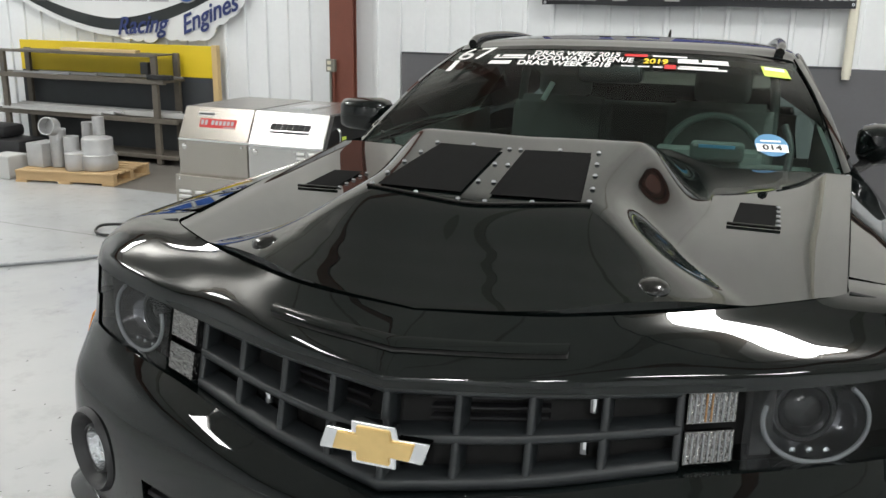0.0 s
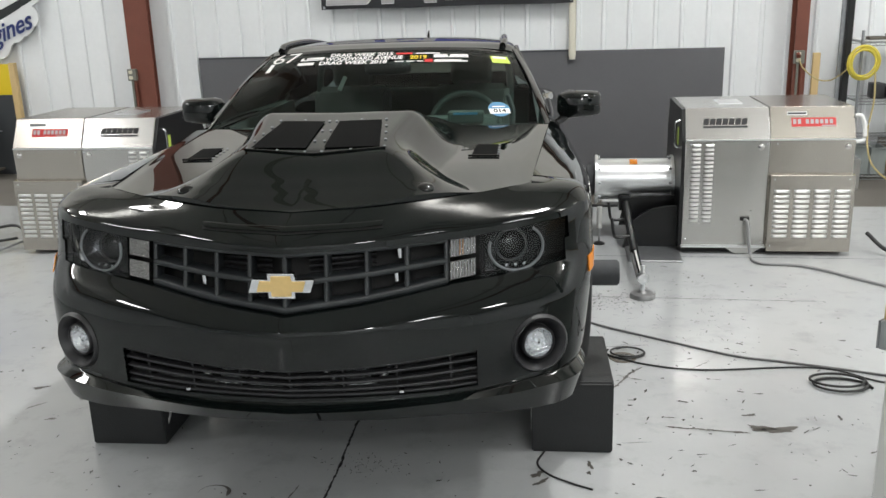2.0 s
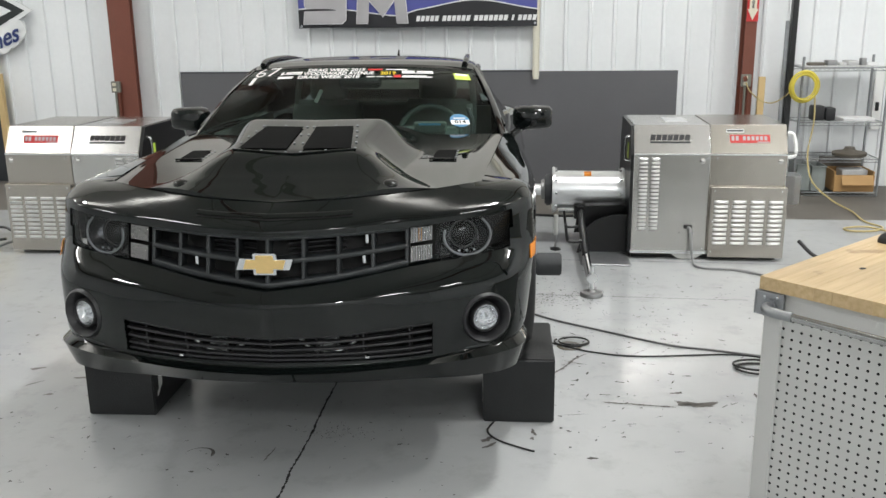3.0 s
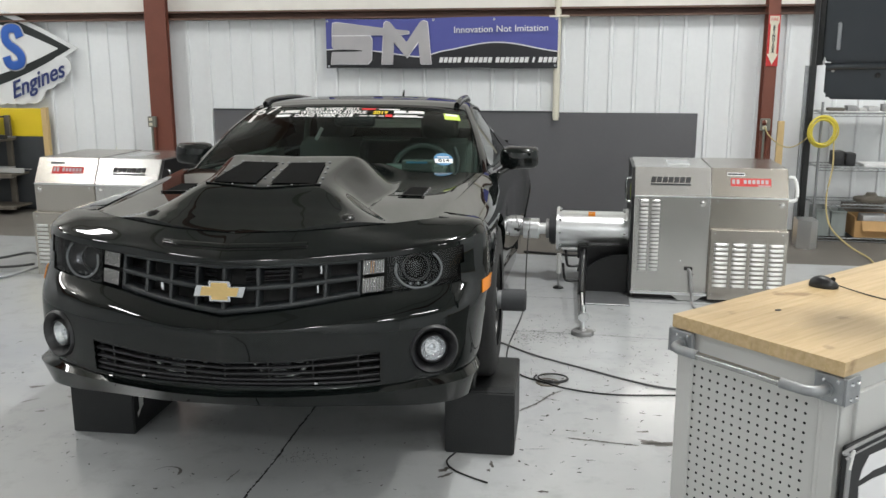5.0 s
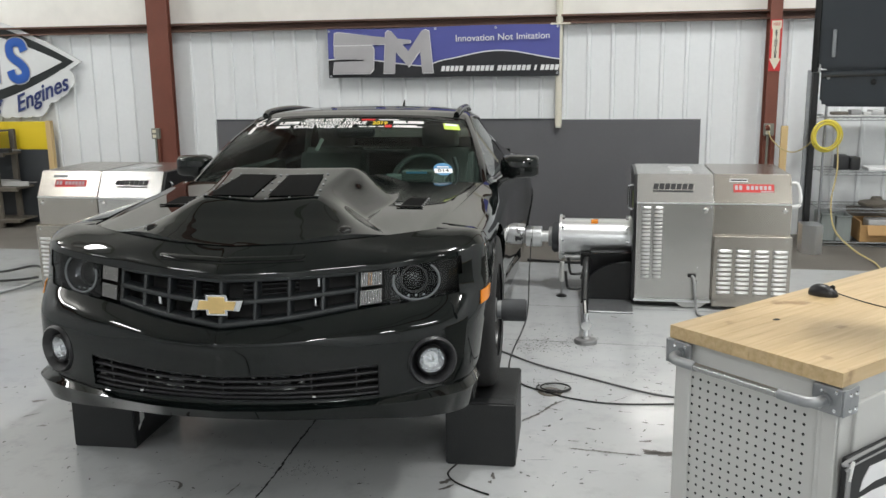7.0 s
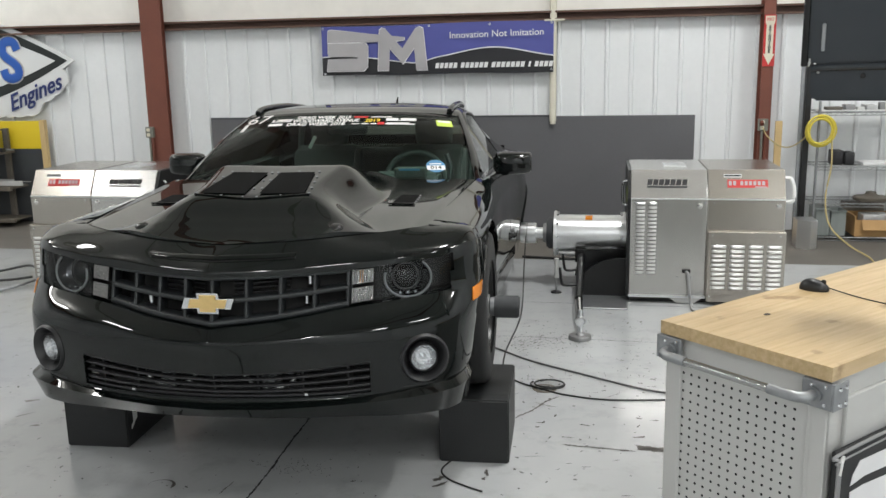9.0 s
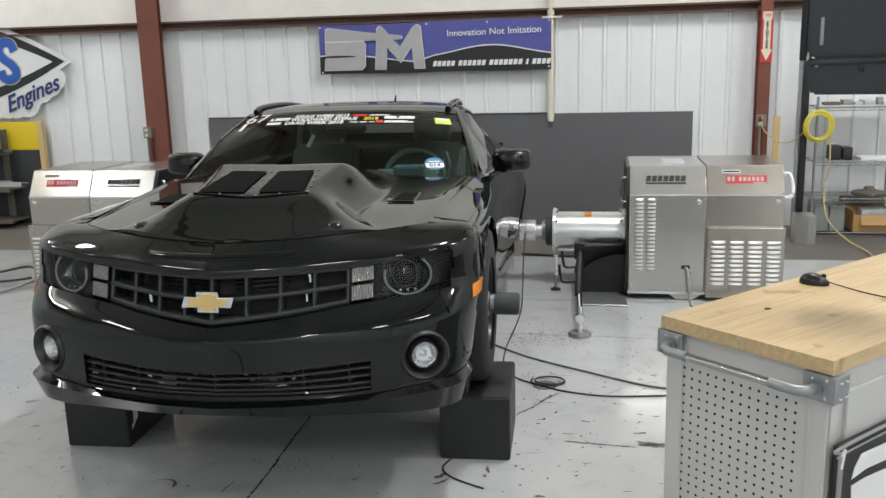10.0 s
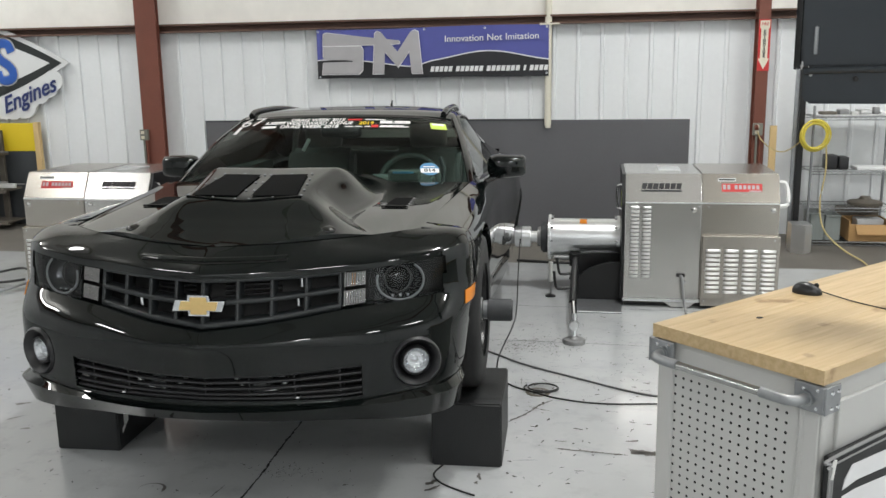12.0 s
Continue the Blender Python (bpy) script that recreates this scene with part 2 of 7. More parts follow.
def maple_material():
    m = material("butcher_block_maple", (0.6, 0.4, 0.2), 0.38)
    nt = m.node_tree
    b = nt.nodes["Principled BSDF"]
    info = nt.nodes.new("ShaderNodeObjectInfo")
    tc = nt.nodes.new("ShaderNodeTexCoord")
    mp = nt.nodes.new("ShaderNodeMapping")
    mp.inputs["Scale"].default_value = (2.0, 30.0, 30.0)
    nt.links.new(tc.outputs["Object"], mp.inputs[0])
    n = nt.nodes.new("ShaderNodeTexNoise")
    n.inputs["Scale"].default_value, n.inputs["Detail"].default_value = 2.0, 6
    nt.links.new(mp.outputs[0], n.inputs["Vector"])
    r = nt.nodes.new("ShaderNodeValToRGB")
    r.color_ramp.elements[0].position, r.color_ramp.elements[0].color = 0.3, (0.47, 0.335, 0.165, 1)
    r.color_ramp.elements[1].position, r.color_ramp.elements[1].color = 0.7, (0.60, 0.45, 0.26, 1)
    nt.links.new(n.outputs[0], r.inputs[0])
    v = nt.nodes.new("ShaderNodeMapRange")
    v.inputs[3].default_value, v.inputs[4].default_value = 0.96, 1.04
    nt.links.new(info.outputs["Random"], v.inputs[0])
    s = nt.nodes.new("ShaderNodeVectorMath")
    s.operation = "SCALE"
    nt.links.new(r.outputs[0], s.inputs[0])
    nt.links.new(v.outputs[0], s.inputs["Scale"])
    n2 = nt.nodes.new("ShaderNodeTexNoise")
    n2.inputs["Scale"].default_value, n2.inputs["Detail"].default_value = 7.0, 8
    nt.links.new(tc.outputs["Object"], n2.inputs["Vector"])
    r2 = nt.nodes.new("ShaderNodeValToRGB")
    r2.color_ramp.elements[0].position, r2.color_ramp.elements[0].color = 0.31, (0.45, 0.34, 0.25, 1)
    r2.color_ramp.elements[1].position, r2.color_ramp.elements[1].color = 0.38, (1, 1, 1, 1)
    nt.links.new(n2.outputs[0], r2.inputs[0])
    x = nt.nodes.new("ShaderNodeMix")
    x.data_type, x.blend_type = "RGBA", "MULTIPLY"
    x.inputs[0].default_value = 0.7
    nt.links.new(s.outputs[0], x.inputs[6])
    nt.links.new(r2.outputs[0], x.inputs[7])
    nt.links.new(x.outputs[2], b.inputs["Base Color"])
    return m


M["floor"] = floor_material()
M["maple"] = maple_material()
M["concrete"] = material("bare_dirty_concrete", (0.125, 0.115, 0.10), 0.7, vary=0.3, scale=2.0, fine=0.12, bump=0.2)


# ---- mesh helpers ----
def part(name, bm, mat, parent=None, label="", smooth=None):
    me = bpy.data.meshes.new(name)
    bm.normal_update()
    bm.to_mesh(me)
    bm.free()
    me.materials.append(mat)
    if smooth is not None:
        me.polygons.foreach_set("use_smooth", [True] * len(me.polygons))
        if smooth < 180:
            me.set_sharp_from_angle(angle=radians(smooth))
    ob = new(name, me)
    if parent is not None:
        ob.parent = parent
    if label:
        ob["label"] = label
    return ob


def thing(name, label, category, m=None, group="", kind=""):
    ob = new(name)
    ob.matrix_basis = m if m is not None else Matrix()
    return tagged(ob, label, category, group, kind)


def again(name, src, parent, m):
    """Another piece on the same mesh."""
    ob = new(name, src.data)
    ob.parent = parent
    ob.matrix_basis = m
    return ob


def box(x0, x1, y0, y1, z0, z1, bevel=0.0, seg=2):
    bm = bmesh.new()
    bmesh.ops.create_cube(bm, size=1)
    for v in bm.verts:
        v.co = Vector(((x0 + x1) / 2 + v.co.x * (x1 - x0), (y0 + y1) / 2 + v.co.y * (y1 - y0), (z0 + z1) / 2 + v.co.z * (z1 - z0)))
    if bevel:
        bmesh.ops.bevel(bm, geom=bm.edges[:], offset=bevel, segments=seg, profile=0.5, affect="EDGES")
    return bm


def cyl(a, b, r, seg=24, r2=None, bevel=0.0):
    a, b = Vector(a), Vector(b)
    bm = bmesh.new()
    d = b - a
    m = Matrix.Translation((a + b) / 2) @ d.to_track_quat("Z", "Y").to_matrix().to_4x4()
    bmesh.ops.create_cone(bm, cap_ends=True, segments=seg, radius1=r, radius2=r if r2 is None else r2, depth=d.length, matrix=m)
    if bevel:
        bmesh.ops.bevel(bm, geom=[e for e in bm.edges if len(e.link_faces) == 2 and max(len(f.verts) for f in e.link_faces) > 4], offset=bevel, segments=2, affect="EDGES")
    return bm


def lathe(profile, m=None, seg=40):
    """Profile of (radius, height) turned about z."""
    bm = bmesh.new()
    rings = []
    for r, h in profile:
        rings.append([bm.verts.new((max(r, 1e-5) * math.cos(2 * math.pi * k / seg), max(r, 1e-5) * math.sin(2 * math.pi * k / seg), h)) for k in range(seg)])
    for a, b in zip(rings, rings[1:]):
        for k in range(seg):
            bm.faces.new((a[k], a[(k + 1) % seg], b[(k + 1) % seg], b[k]))
    if m is not None:
        bm.transform(m)
    return bm


def catmull(points, n):
    """n + 1 points evenly along a smooth line through the given ones, by index."""
    p = [Vector(q) for q in points]
    p = [2 * p[0] - p[1]] + p + [2 * p[-1] - p[-2]]
    out = []
    for i in range(n + 1):
        s = i / n * (len(p) - 3)
        k = min(int(s), len(p) - 4)
        f = s - k
        a, b, c, d = p[k:k + 4]
        out.append(0.5 * (2 * b + (c - a) * f + (2 * a - 5 * b + 4 * c - d) * f * f + (3 * b - 3 * c + d - a) * f ** 3))
    return out


def tube(points, r, n=None, seg=8, closed=False, smooth_path=True):
    pts = catmull(points, n or 8 * (len(points) - 1)) if smooth_path and len(points) > 2 else [Vector(q) for q in points]
    bm = bmesh.new()
    rings = []
    up = Vector((0.13, 0.21, 0.97)).normalized()
    for i, q in enumerate(pts):
        d = (pts[min(i + 1, len(pts) - 1)] - pts[max(i - 1, 0)]).normalized()
        s = d.cross(up)
        if s.length < 0.05:
            s = d.cross(Vector((1, 0, 0)))
        s.normalize()
        w = s.cross(d).normalized()
        rings.append([bm.verts.new(q + r * (math.cos(2 * math.pi * k / seg) * s + math.sin(2 * math.pi * k / seg) * w)) for k in range(seg)])
    for a, b in zip(rings, rings[1:]):
        for k in range(seg):
            bm.faces.new((a[k], a[(k + 1) % seg], b[(k + 1) % seg], b[k]))
    bm.faces.new(rings[0][::-1])
    bm.faces.new(rings[-1])
    bmesh.ops.recalc_face_normals(bm, faces=bm.faces[:])
    return bm


def sheet(rows, thick=0.0):
    """A grid of points as faces, with thickness behind it when asked."""
    bm = bmesh.new()
    vs = [[bm.verts.new(q) for q in row] for row in rows]
    for a, b in zip(vs, vs[1:]):
        for k in range(len(a) - 1):
            bm.faces.new((a[k], a[k + 1], b[k + 1], b[k]))
    if thick:
        bm.normal_update()
        bmesh.ops.solidify(bm, geom=bm.faces[:], thickness=thick)
    return bm


def facing(bm, way):
    """Turns a sheet's faces towards the given direction."""
    bm.normal_update()
    if sum((f.normal * f.calc_area() for f in bm.faces), Vector()).dot(Vector(way)) < 0:
        bmesh.ops.reverse_faces(bm, faces=bm.faces[:])
    return bm


def prism(outline, axis, a, b, bevel=0.0):
    """An outline in the two other axes, drawn out along axis from a to b."""
    bm = bmesh.new()

    def at(p, h):
        return {"x": (h, p[0], p[1]), "y": (p[0], h, p[1]), "z": (p[0], p[1], h)}[axis]

    lo = [bm.verts.new(at(p, a)) for p in outline]
    hi = [bm.verts.new(at(p, b)) for p in outline]
    bm.faces.new(lo)
    bm.faces.new(hi)
    n = len(outline)
    for k in range(n):
        bm.faces.new((lo[k], lo[(k + 1) % n], hi[(k + 1) % n], hi[k]))
    bmesh.ops.recalc_face_normals(bm, faces=bm.faces[:])
    if bevel:
        bmesh.ops.bevel(bm, geom=bm.edges[:], offset=bevel, segments=2, affect="EDGES")
    return bm


def join(*bms):
    out = bmesh.new()
    for b in bms:
        me = bpy.data.meshes.new("tmp")
        b.to_mesh(me)
        b.free()
        out.from_mesh(me)
        bpy.data.meshes.remove(me)
    return out


def words(name, text, size, mat, m, parent, depth=0.001, squeeze=1.0, shear=0.0, bold=0.0):
    """Lettering in the built-in font, as a mesh, centred on the pose m (its plane is local x, y)."""
    cu = bpy.data.curves.new(name, "FONT")
    cu.body, cu.size, cu.extrude, cu.shear, cu.offset = text, size, depth, shear, bold
    cu.align_x, cu.align_y = "CENTER", "CENTER"
    ob = bpy.data.objects.new(name, cu)
    scene.collection.objects.link(ob)
    dg = bpy.context.evaluated_depsgraph_get()
    me = bpy.data.meshes.new_from_object(ob.evaluated_get(dg))
    bpy.data.objects.remove(ob)
    bpy.data.curves.remove(cu)
    me.transform(Matrix.Diagonal((squeeze, 1, 1, 1)))
    me.materials.clear()
    me.materials.append(mat)
    o = new(name, me)
    o.matrix_basis = m
    if parent is not None:
        o.parent = parent
    return o

# ---- structure: floor, walls, roof ----
WALL_Y, X0, X1, Y0, TOP = 7.98, -11.0, 8.0, -10.0, 7.5
FLOOR_END = 6.3
tagged(part("floor", box(X0, X1, Y0, FLOOR_END, -0.15, 0.0), M["floor"]), "light grey epoxy-painted shop floor, chipped and scuffed", "floor", kind="structure")
tagged(part("floor_strip", box(X0, X1, FLOOR_END + 0.002, WALL_Y + 0.2, -0.15, -0.004), M["concrete"]), "bare stained concrete strip along the wall", "floor", kind="structure")


def ribbed(x0, x1, y, z0, z1, pitch=0.2505, rib=0.030, deep=0.024):
    """Ribbed steel liner facing -y."""
    bm = bmesh.new()
    prof = [(x0, 0.0)]
    x = x0 + (0.767 - x0) % pitch
    k = 0
    while x < x1 - 0.1:
        d = deep if k % 4 else deep * 0.7
        prof += [(x, 0.0), (x + 0.010, d), (x + 0.010 + rib, d), (x + 0.020 + rib, 0.0)]
        x += pitch
        k += 1
    prof.append((x1, 0.0))
    lo = [bm.verts.new((px, y - d, z0)) for px, d in prof]
    hi = [bm.verts.new((px, y - d, z1)) for px, d in prof]
    for i in range(len(prof) - 1):
        bm.faces.new((lo[i], lo[i + 1], hi[i + 1], hi[i]))
    b0, b1 = bm.verts.new((x0, y + 0.12, z0)), bm.verts.new((x1, y + 0.12, z0))
    c0, c1 = bm.verts.new((x0, y + 0.12, z1)), bm.verts.new((x1, y + 0.12, z1))
    bm.faces.new((b1, b0, c0, c1))
    return bm


RAIL_Z = 2.205
tagged(part("wall_north", ribbed(X0, X1, WALL_Y, 0.0, RAIL_Z), M["wall_white"]), "white ribbed steel liner wall", "wall", kind="structure")
up = sheet([[(X0 + (X1 - X0) * i / 60, WALL_Y + 0.05 + 0.02 * math.sin(i * 1.9) * math.sin(math.pi * j / 6), RAIL_Z + (TOP - RAIL_Z) * j / 6) for i in range(61)] for j in range(7)], 0.08)
tagged(part("wall_north_upper", up, M["wall_cream"], smooth=60), "cream insulated upper wall", "wall", kind="structure")
# unseen walls; the south one is white and near to bounce light under the car
tagged(part("wall_south", box(X0, X1, Y0 - 0.2, Y0, 0, TOP), M["wall_white"]), "unseen white wall closing the shop", "wall", kind="structure")
tagged(part("wall_west", box(X0 - 0.2, X0, Y0, WALL_Y + 0.2, 0, TOP), M["wall_white"]), "unseen white wall closing the shop", "wall", kind="structure")
tagged(part("wall_east", box(X1, X1 + 0.2, Y0, WALL_Y + 0.2, 0, TOP), M["wall_white"]), "unseen white wall closing the shop", "wall", kind="structure")
tagged(part("ceiling", box(X0, X1, Y0, WALL_Y + 0.2, TOP, TOP + 0.15), M["ceiling"]), "off-white insulated shop roof lining", "ceiling", kind="structure")

# girt along the wall: a steel channel with two lips
girt = prism([(WALL_Y - 0.12, RAIL_Z), (WALL_Y + 0.04, RAIL_Z), (WALL_Y + 0.04, RAIL_Z + 0.095), (WALL_Y - 0.12, RAIL_Z + 0.095), (WALL_Y - 0.12, RAIL_Z + 0.075), (WALL_Y - 0.02, RAIL_Z + 0.07), (WALL_Y - 0.02, RAIL_Z + 0.02), (WALL_Y - 0.12, RAIL_Z + 0.018)], "x", X0, X1)
tagged(part("wall_girt", girt, M["girt"]), "brown steel girt along the wall", "trim", kind="structure")


def column(x0, x1, y, deep=0.206):
    """I-section post: front flange, web and back flange."""
    xm = (x0 + x1) / 2
    return join(box(x0, x1, y, y + 0.016, 0, TOP, 0.003, 1), box(xm - 0.006, xm + 0.006, y + 0.016, y + deep - 0.016, 0, TOP), box(x0, x1, y + deep - 0.016, y + deep, 0, TOP))


tagged(part("steel_column", column(-4.128, -3.872, 7.79, 0.075), M["rust"]), "red-oxide steel building column at the wall", "column", kind="structure", group="wall columns")
tagged(part("steel_column", column(2.55, 2.665, 7.70), M["rust"]), "red-oxide steel building column at the wall", "column", kind="structure", group="wall columns")

# floor joints and cracks: dark ragged lines
def ragged(points, half, seed, step=0.012):
    g = random.Random(seed)
    pts = [Vector((*p, 0.0016)) for p in points]
    run = []
    for a, b in zip(pts, pts[1:]):
        n = max(2, int((b - a).length / step))
        run += [a.lerp(b, k / n) for k in range(n)]
    run.append(pts[-1])
    d = (pts[-1] - pts[0]).normalized()
    s = Vector((-d.y, d.x, 0))
    drift = 0.0
    lo, hi = [], []
    for k, q in enumerate(run):
        drift = 0.9 * drift + 0.35 * half * g.uniform(-1, 1)
        w = half * (0.35 + 0.9 * g.random() ** 1.5) * min(1.0, 0.25 + min(k, len(run) - 1 - k) * 0.2)
        lo.append(q + s * (drift - w))
        hi.append(q + s * (drift + w))
    return sheet([lo, hi])


for k, (run, half) in enumerate([(((-0.40, -2.0), (-0.43, 1.57), (-0.445, 2.4), (-0.54, 6.2)), 0.0058), (((0.4, 4.80), (7.9, 4.72)), 0.0035), (((-10.5, 4.95), (-2.0, 4.84)), 0.004), (((0.30, 3.93), (1.9, 3.895)), 0.0028)]):
    tagged(part("floor_joint", ragged(run, half, 20 + k), M["hole"]), "dark saw-cut joint in the floor", "floor joint", kind="structure")

# ---- ceiling lamps: linear high bays ----
LAMP_Z = 6.9


def high_bay(x, y, share):
    t = thing("high_bay_lamp", "white linear high-bay shop lamp hung from the roof", "lamp", pose(x, y, LAMP_Z, 0, 0, 90), "ceiling lamps")
    part("housing", box(-0.62, 0.62, -0.21, 0.21, 0.03, 0.09, 0.01), M["lamp_body"], t)
    for sx in (-1, 1):
        part("diffuser", box(-0.6 if sx < 0 else 0.01, -0.01 if sx < 0 else 0.6, -0.19, 0.19, 0.012, 0.028, 0.003, 1), M["tube"], t)
        part("hanger", cyl((sx * 0.5, 0, 0.09), (sx * 0.5, 0, TOP - LAMP_Z), 0.004, 6), M["galv"], t)
    la = bpy.data.lights.new("high_bay_light", "AREA")
    la.shape, la.size, la.size_y, la.energy, la.color = "RECTANGLE", 1.2, 0.38, LAMP_POWER * share, (0.98, 0.99, 0.98)
    lo = new("high_bay_light", la)
    lo.parent = t
    lo.matrix_basis = pose(0, 0, 0.005)
    if y > 1.5:
        # added uplights, not seen: they brighten the roof that the bonnet reflects
        part("added_top_plate", box(-0.55, 0.55, -0.16, 0.16, 0.094, 0.10, 0.002, 1), M["lamp_body"], t)
        ua = bpy.data.lights.new("added_roof_uplight", "AREA")
        ua.shape, ua.size, ua.size_y, ua.energy, ua.color = "RECTANGLE", 1.0, 0.3, LAMP_POWER * share * 0.65, (0.98, 0.99, 0.98)
        uo = new("added_roof_uplight", ua)
        uo.parent = t
        uo.matrix_basis = pose(0, 0, 0.115, 180)
    return t


# unseen lamps: x, y and share of full power, several added as fill light
for lx, ly, share in ((-9.2, 5.8, 0.7), (6.6, 5.8, 0.15), (-6.5, 4.2, 0.75), (-9.4, 2.0, 0.45), (-8.0, -0.6, 0.45), (1.8, 3.2, 1.7), (5.6, 2.0, 1.3), (4.4, -2.6, 0.5), (4.6, -6.2, 0.7), (-4.6, -8.4, 1.2), (3.4, -8.6, 1.7)):
    high_bay(lx, ly, share)

# roof steel: rafters over the columns and purlins across them
for rx in (-10.4, -3.957, 2.607):
    tagged(part("roof_rafter", join(box(rx - 0.10, rx + 0.10, Y0, WALL_Y - 0.06, TOP - 0.42, TOP - 0.405), box(rx - 0.006, rx + 0.006, Y0, WALL_Y - 0.06, TOP - 0.405, TOP - 0.2)), M["rust"]), "red-oxide steel roof rafter", "rafter", kind="structure", group="roof rafters")
for k in range(8):
    px = X0 + 1.1 + 2.4 * k
    tagged(part("roof_seam", box(px, px + 0.11, Y0, WALL_Y - 0.06, TOP - 0.02, TOP - 0.003), M["seam_tan"]), "tan seam strip of the roof lining", "seam strip", kind="structure", group="roof seams")

# ---- the car ----
# Its own axes: x to its left side, y backwards from the nose, z up; it stands nose-up on its front blocks.
car = thing("sports_car", "glossy black two-door sports coupe, nose raised on wheel blocks", "car", pose(-0.412, 1.30, 0, 0, 0, 2.4))

# Rows of the front end from the chin up to the bonnet's shut line: points from the centre outwards and round to the side.
CHIN_IN = [(0, 0.154, 0.5), (0.25, 0.184, 0.495), (0.48, 0.234, 0.485), (0.68, 0.302, 0.475), (0.79, 0.373, 0.462), (0.84, 0.468, 0.452), (0.85, 0.6, 0.44)]
LIP_LOW = [(0, -0.019, 0.478), (0.25, 0.016, 0.468), (0.5, 0.088, 0.456), (0.72, 0.147, 0.448), (0.863, 0.24, 0.444), (0.913, 0.395, 0.438), (0.896, 0.6, 0.425)]
LIP_TOP = [(0, -0.066, 0.525), (0.25, -0.031, 0.523), (0.5, 0.036, 0.525), (0.72, 0.111, 0.53), (0.89, 0.218, 0.538), (0.933, 0.385, 0.535), (0.906, 0.6, 0.525)]
LIP_IN = [(0, -0.031, 0.54), (0.25, 0.002, 0.538), (0.5, 0.064, 0.538), (0.72, 0.139, 0.552), (0.866, 0.245, 0.562), (0.914, 0.4, 0.56), (0.9, 0.6, 0.555)]
LOW_GR_B = [(0, -0.026, 0.556), (0.25, 0.007, 0.552), (0.5, 0.072, 0.55), (0.7, 0.143, 0.566), (0.874, 0.245, 0.59), (0.928, 0.4, 0.6), (0.92, 0.6, 0.6)]
LOW_GR_T = [(0, -0.031, 0.65), (0.25, 0.004, 0.655), (0.5, 0.069, 0.672), (0.7, 0.141, 0.685), (0.874, 0.241, 0.7), (0.94, 0.4, 0.71), (0.937, 0.6, 0.71)]
FASCIA = [(0, -0.041, 0.735), (0.25, -0.001, 0.745), (0.5, 0.074, 0.765), (0.7, 0.151, 0.785), (0.876, 0.251, 0.8), (0.949, 0.41, 0.81), (0.954, 0.6, 0.81)]
RIDGE = [(0, -0.051, 0.772), (0.25, 0.004, 0.785), (0.5, 0.099, 0.815), (0.7, 0.186, 0.835), (0.872, 0.285, 0.855), (0.953, 0.43, 0.865), (0.963, 0.6, 0.86)]
GR_B = [(0, -0.021, 0.822), (0.25, 0.059, 0.838), (0.5, 0.164, 0.868), (0.7, 0.246, 0.885), (0.864, 0.328, 0.905), (0.952, 0.45, 0.92), (0.968, 0.6, 0.915)]
GR_T = [(0, 0.024, 1.01), (0.25, 0.104, 1.006), (0.5, 0.204, 1.008), (0.7, 0.271, 1.025), (0.855, 0.342, 1.045), (0.94, 0.46, 1.055), (0.96, 0.6, 1.045)]
BROW = [(0, 0.032, 1.038), (0.25, 0.114, 1.034), (0.5, 0.214, 1.04), (0.7, 0.289, 1.058), (0.848, 0.365, 1.075), (0.93, 0.47, 1.083), (0.95, 0.6, 1.072)]
NOSE = [(0, 0.111, 1.082), (0.25, 0.171, 1.082), (0.5, 0.276, 1.09), (0.68, 0.366, 1.1), (0.8, 0.445, 1.112), (0.885, 0.522, 1.118), (0.915, 0.61, 1.112)]
SHUT = [(0, 0.165, 1.105), (0.25, 0.205, 1.112), (0.5, 0.325, 1.118), (0.66, 0.425, 1.124), (0.742, 0.495, 1.128), (0.752, 0.55, 1.13), (0.757, 0.62, 1.132)]
FRONT_ROWS = [CHIN_IN, LIP_LOW, LIP_TOP, LIP_IN, LOW_GR_B, LOW_GR_T, FASCIA, RIDGE, GR_B, GR_T, BROW, NOSE, SHUT]
HALF = 48
WHEEL, REAR = (0.95, 0.662), (4.06, 0.43)
R_LOWB, R_LOWT, R_GB, R_GT = 4, 5, 8, 9


def half_row(pts):
    return catmull(pts, HALF)


def full_row(pts):
    h = half_row(pts)
    return [Vector((-q.x, q.y, q.z)) for q in h[:0:-1]] + h


ROWS_FULL = [full_row(r) for r in FRONT_ROWS]
SUB = 4


def skin(rows, sub):
    """Rows with sub - 1 further rows set between each two, along smooth lines."""
    cols = [catmull([r[k] for r in rows], sub * (len(rows) - 1)) for k in range(len(rows[0]))]
    return [[c[j] for c in cols] for j in range(len(cols[0]))]


def creased(rows, sub, sharp):
    """As skin, with the rows named in sharp as creases."""
    out = []
    cuts = [0] + sorted(sharp) + [len(rows) - 1]
    for a, b in zip(cuts, cuts[1:]):
        out += skin(rows[a:b + 1], sub)[1 if out else 0:] if b - a > 1 else [[p.lerp(q, j / sub) for p, q in zip(rows[a], rows[b])] for j in range(1 if out else 0, sub + 1)]
    return out


FRONT = creased(ROWS_FULL, SUB, [1, 2, 3, 8, 9])
FRONT = [[Vector(q) for q in row] for row in FRONT]


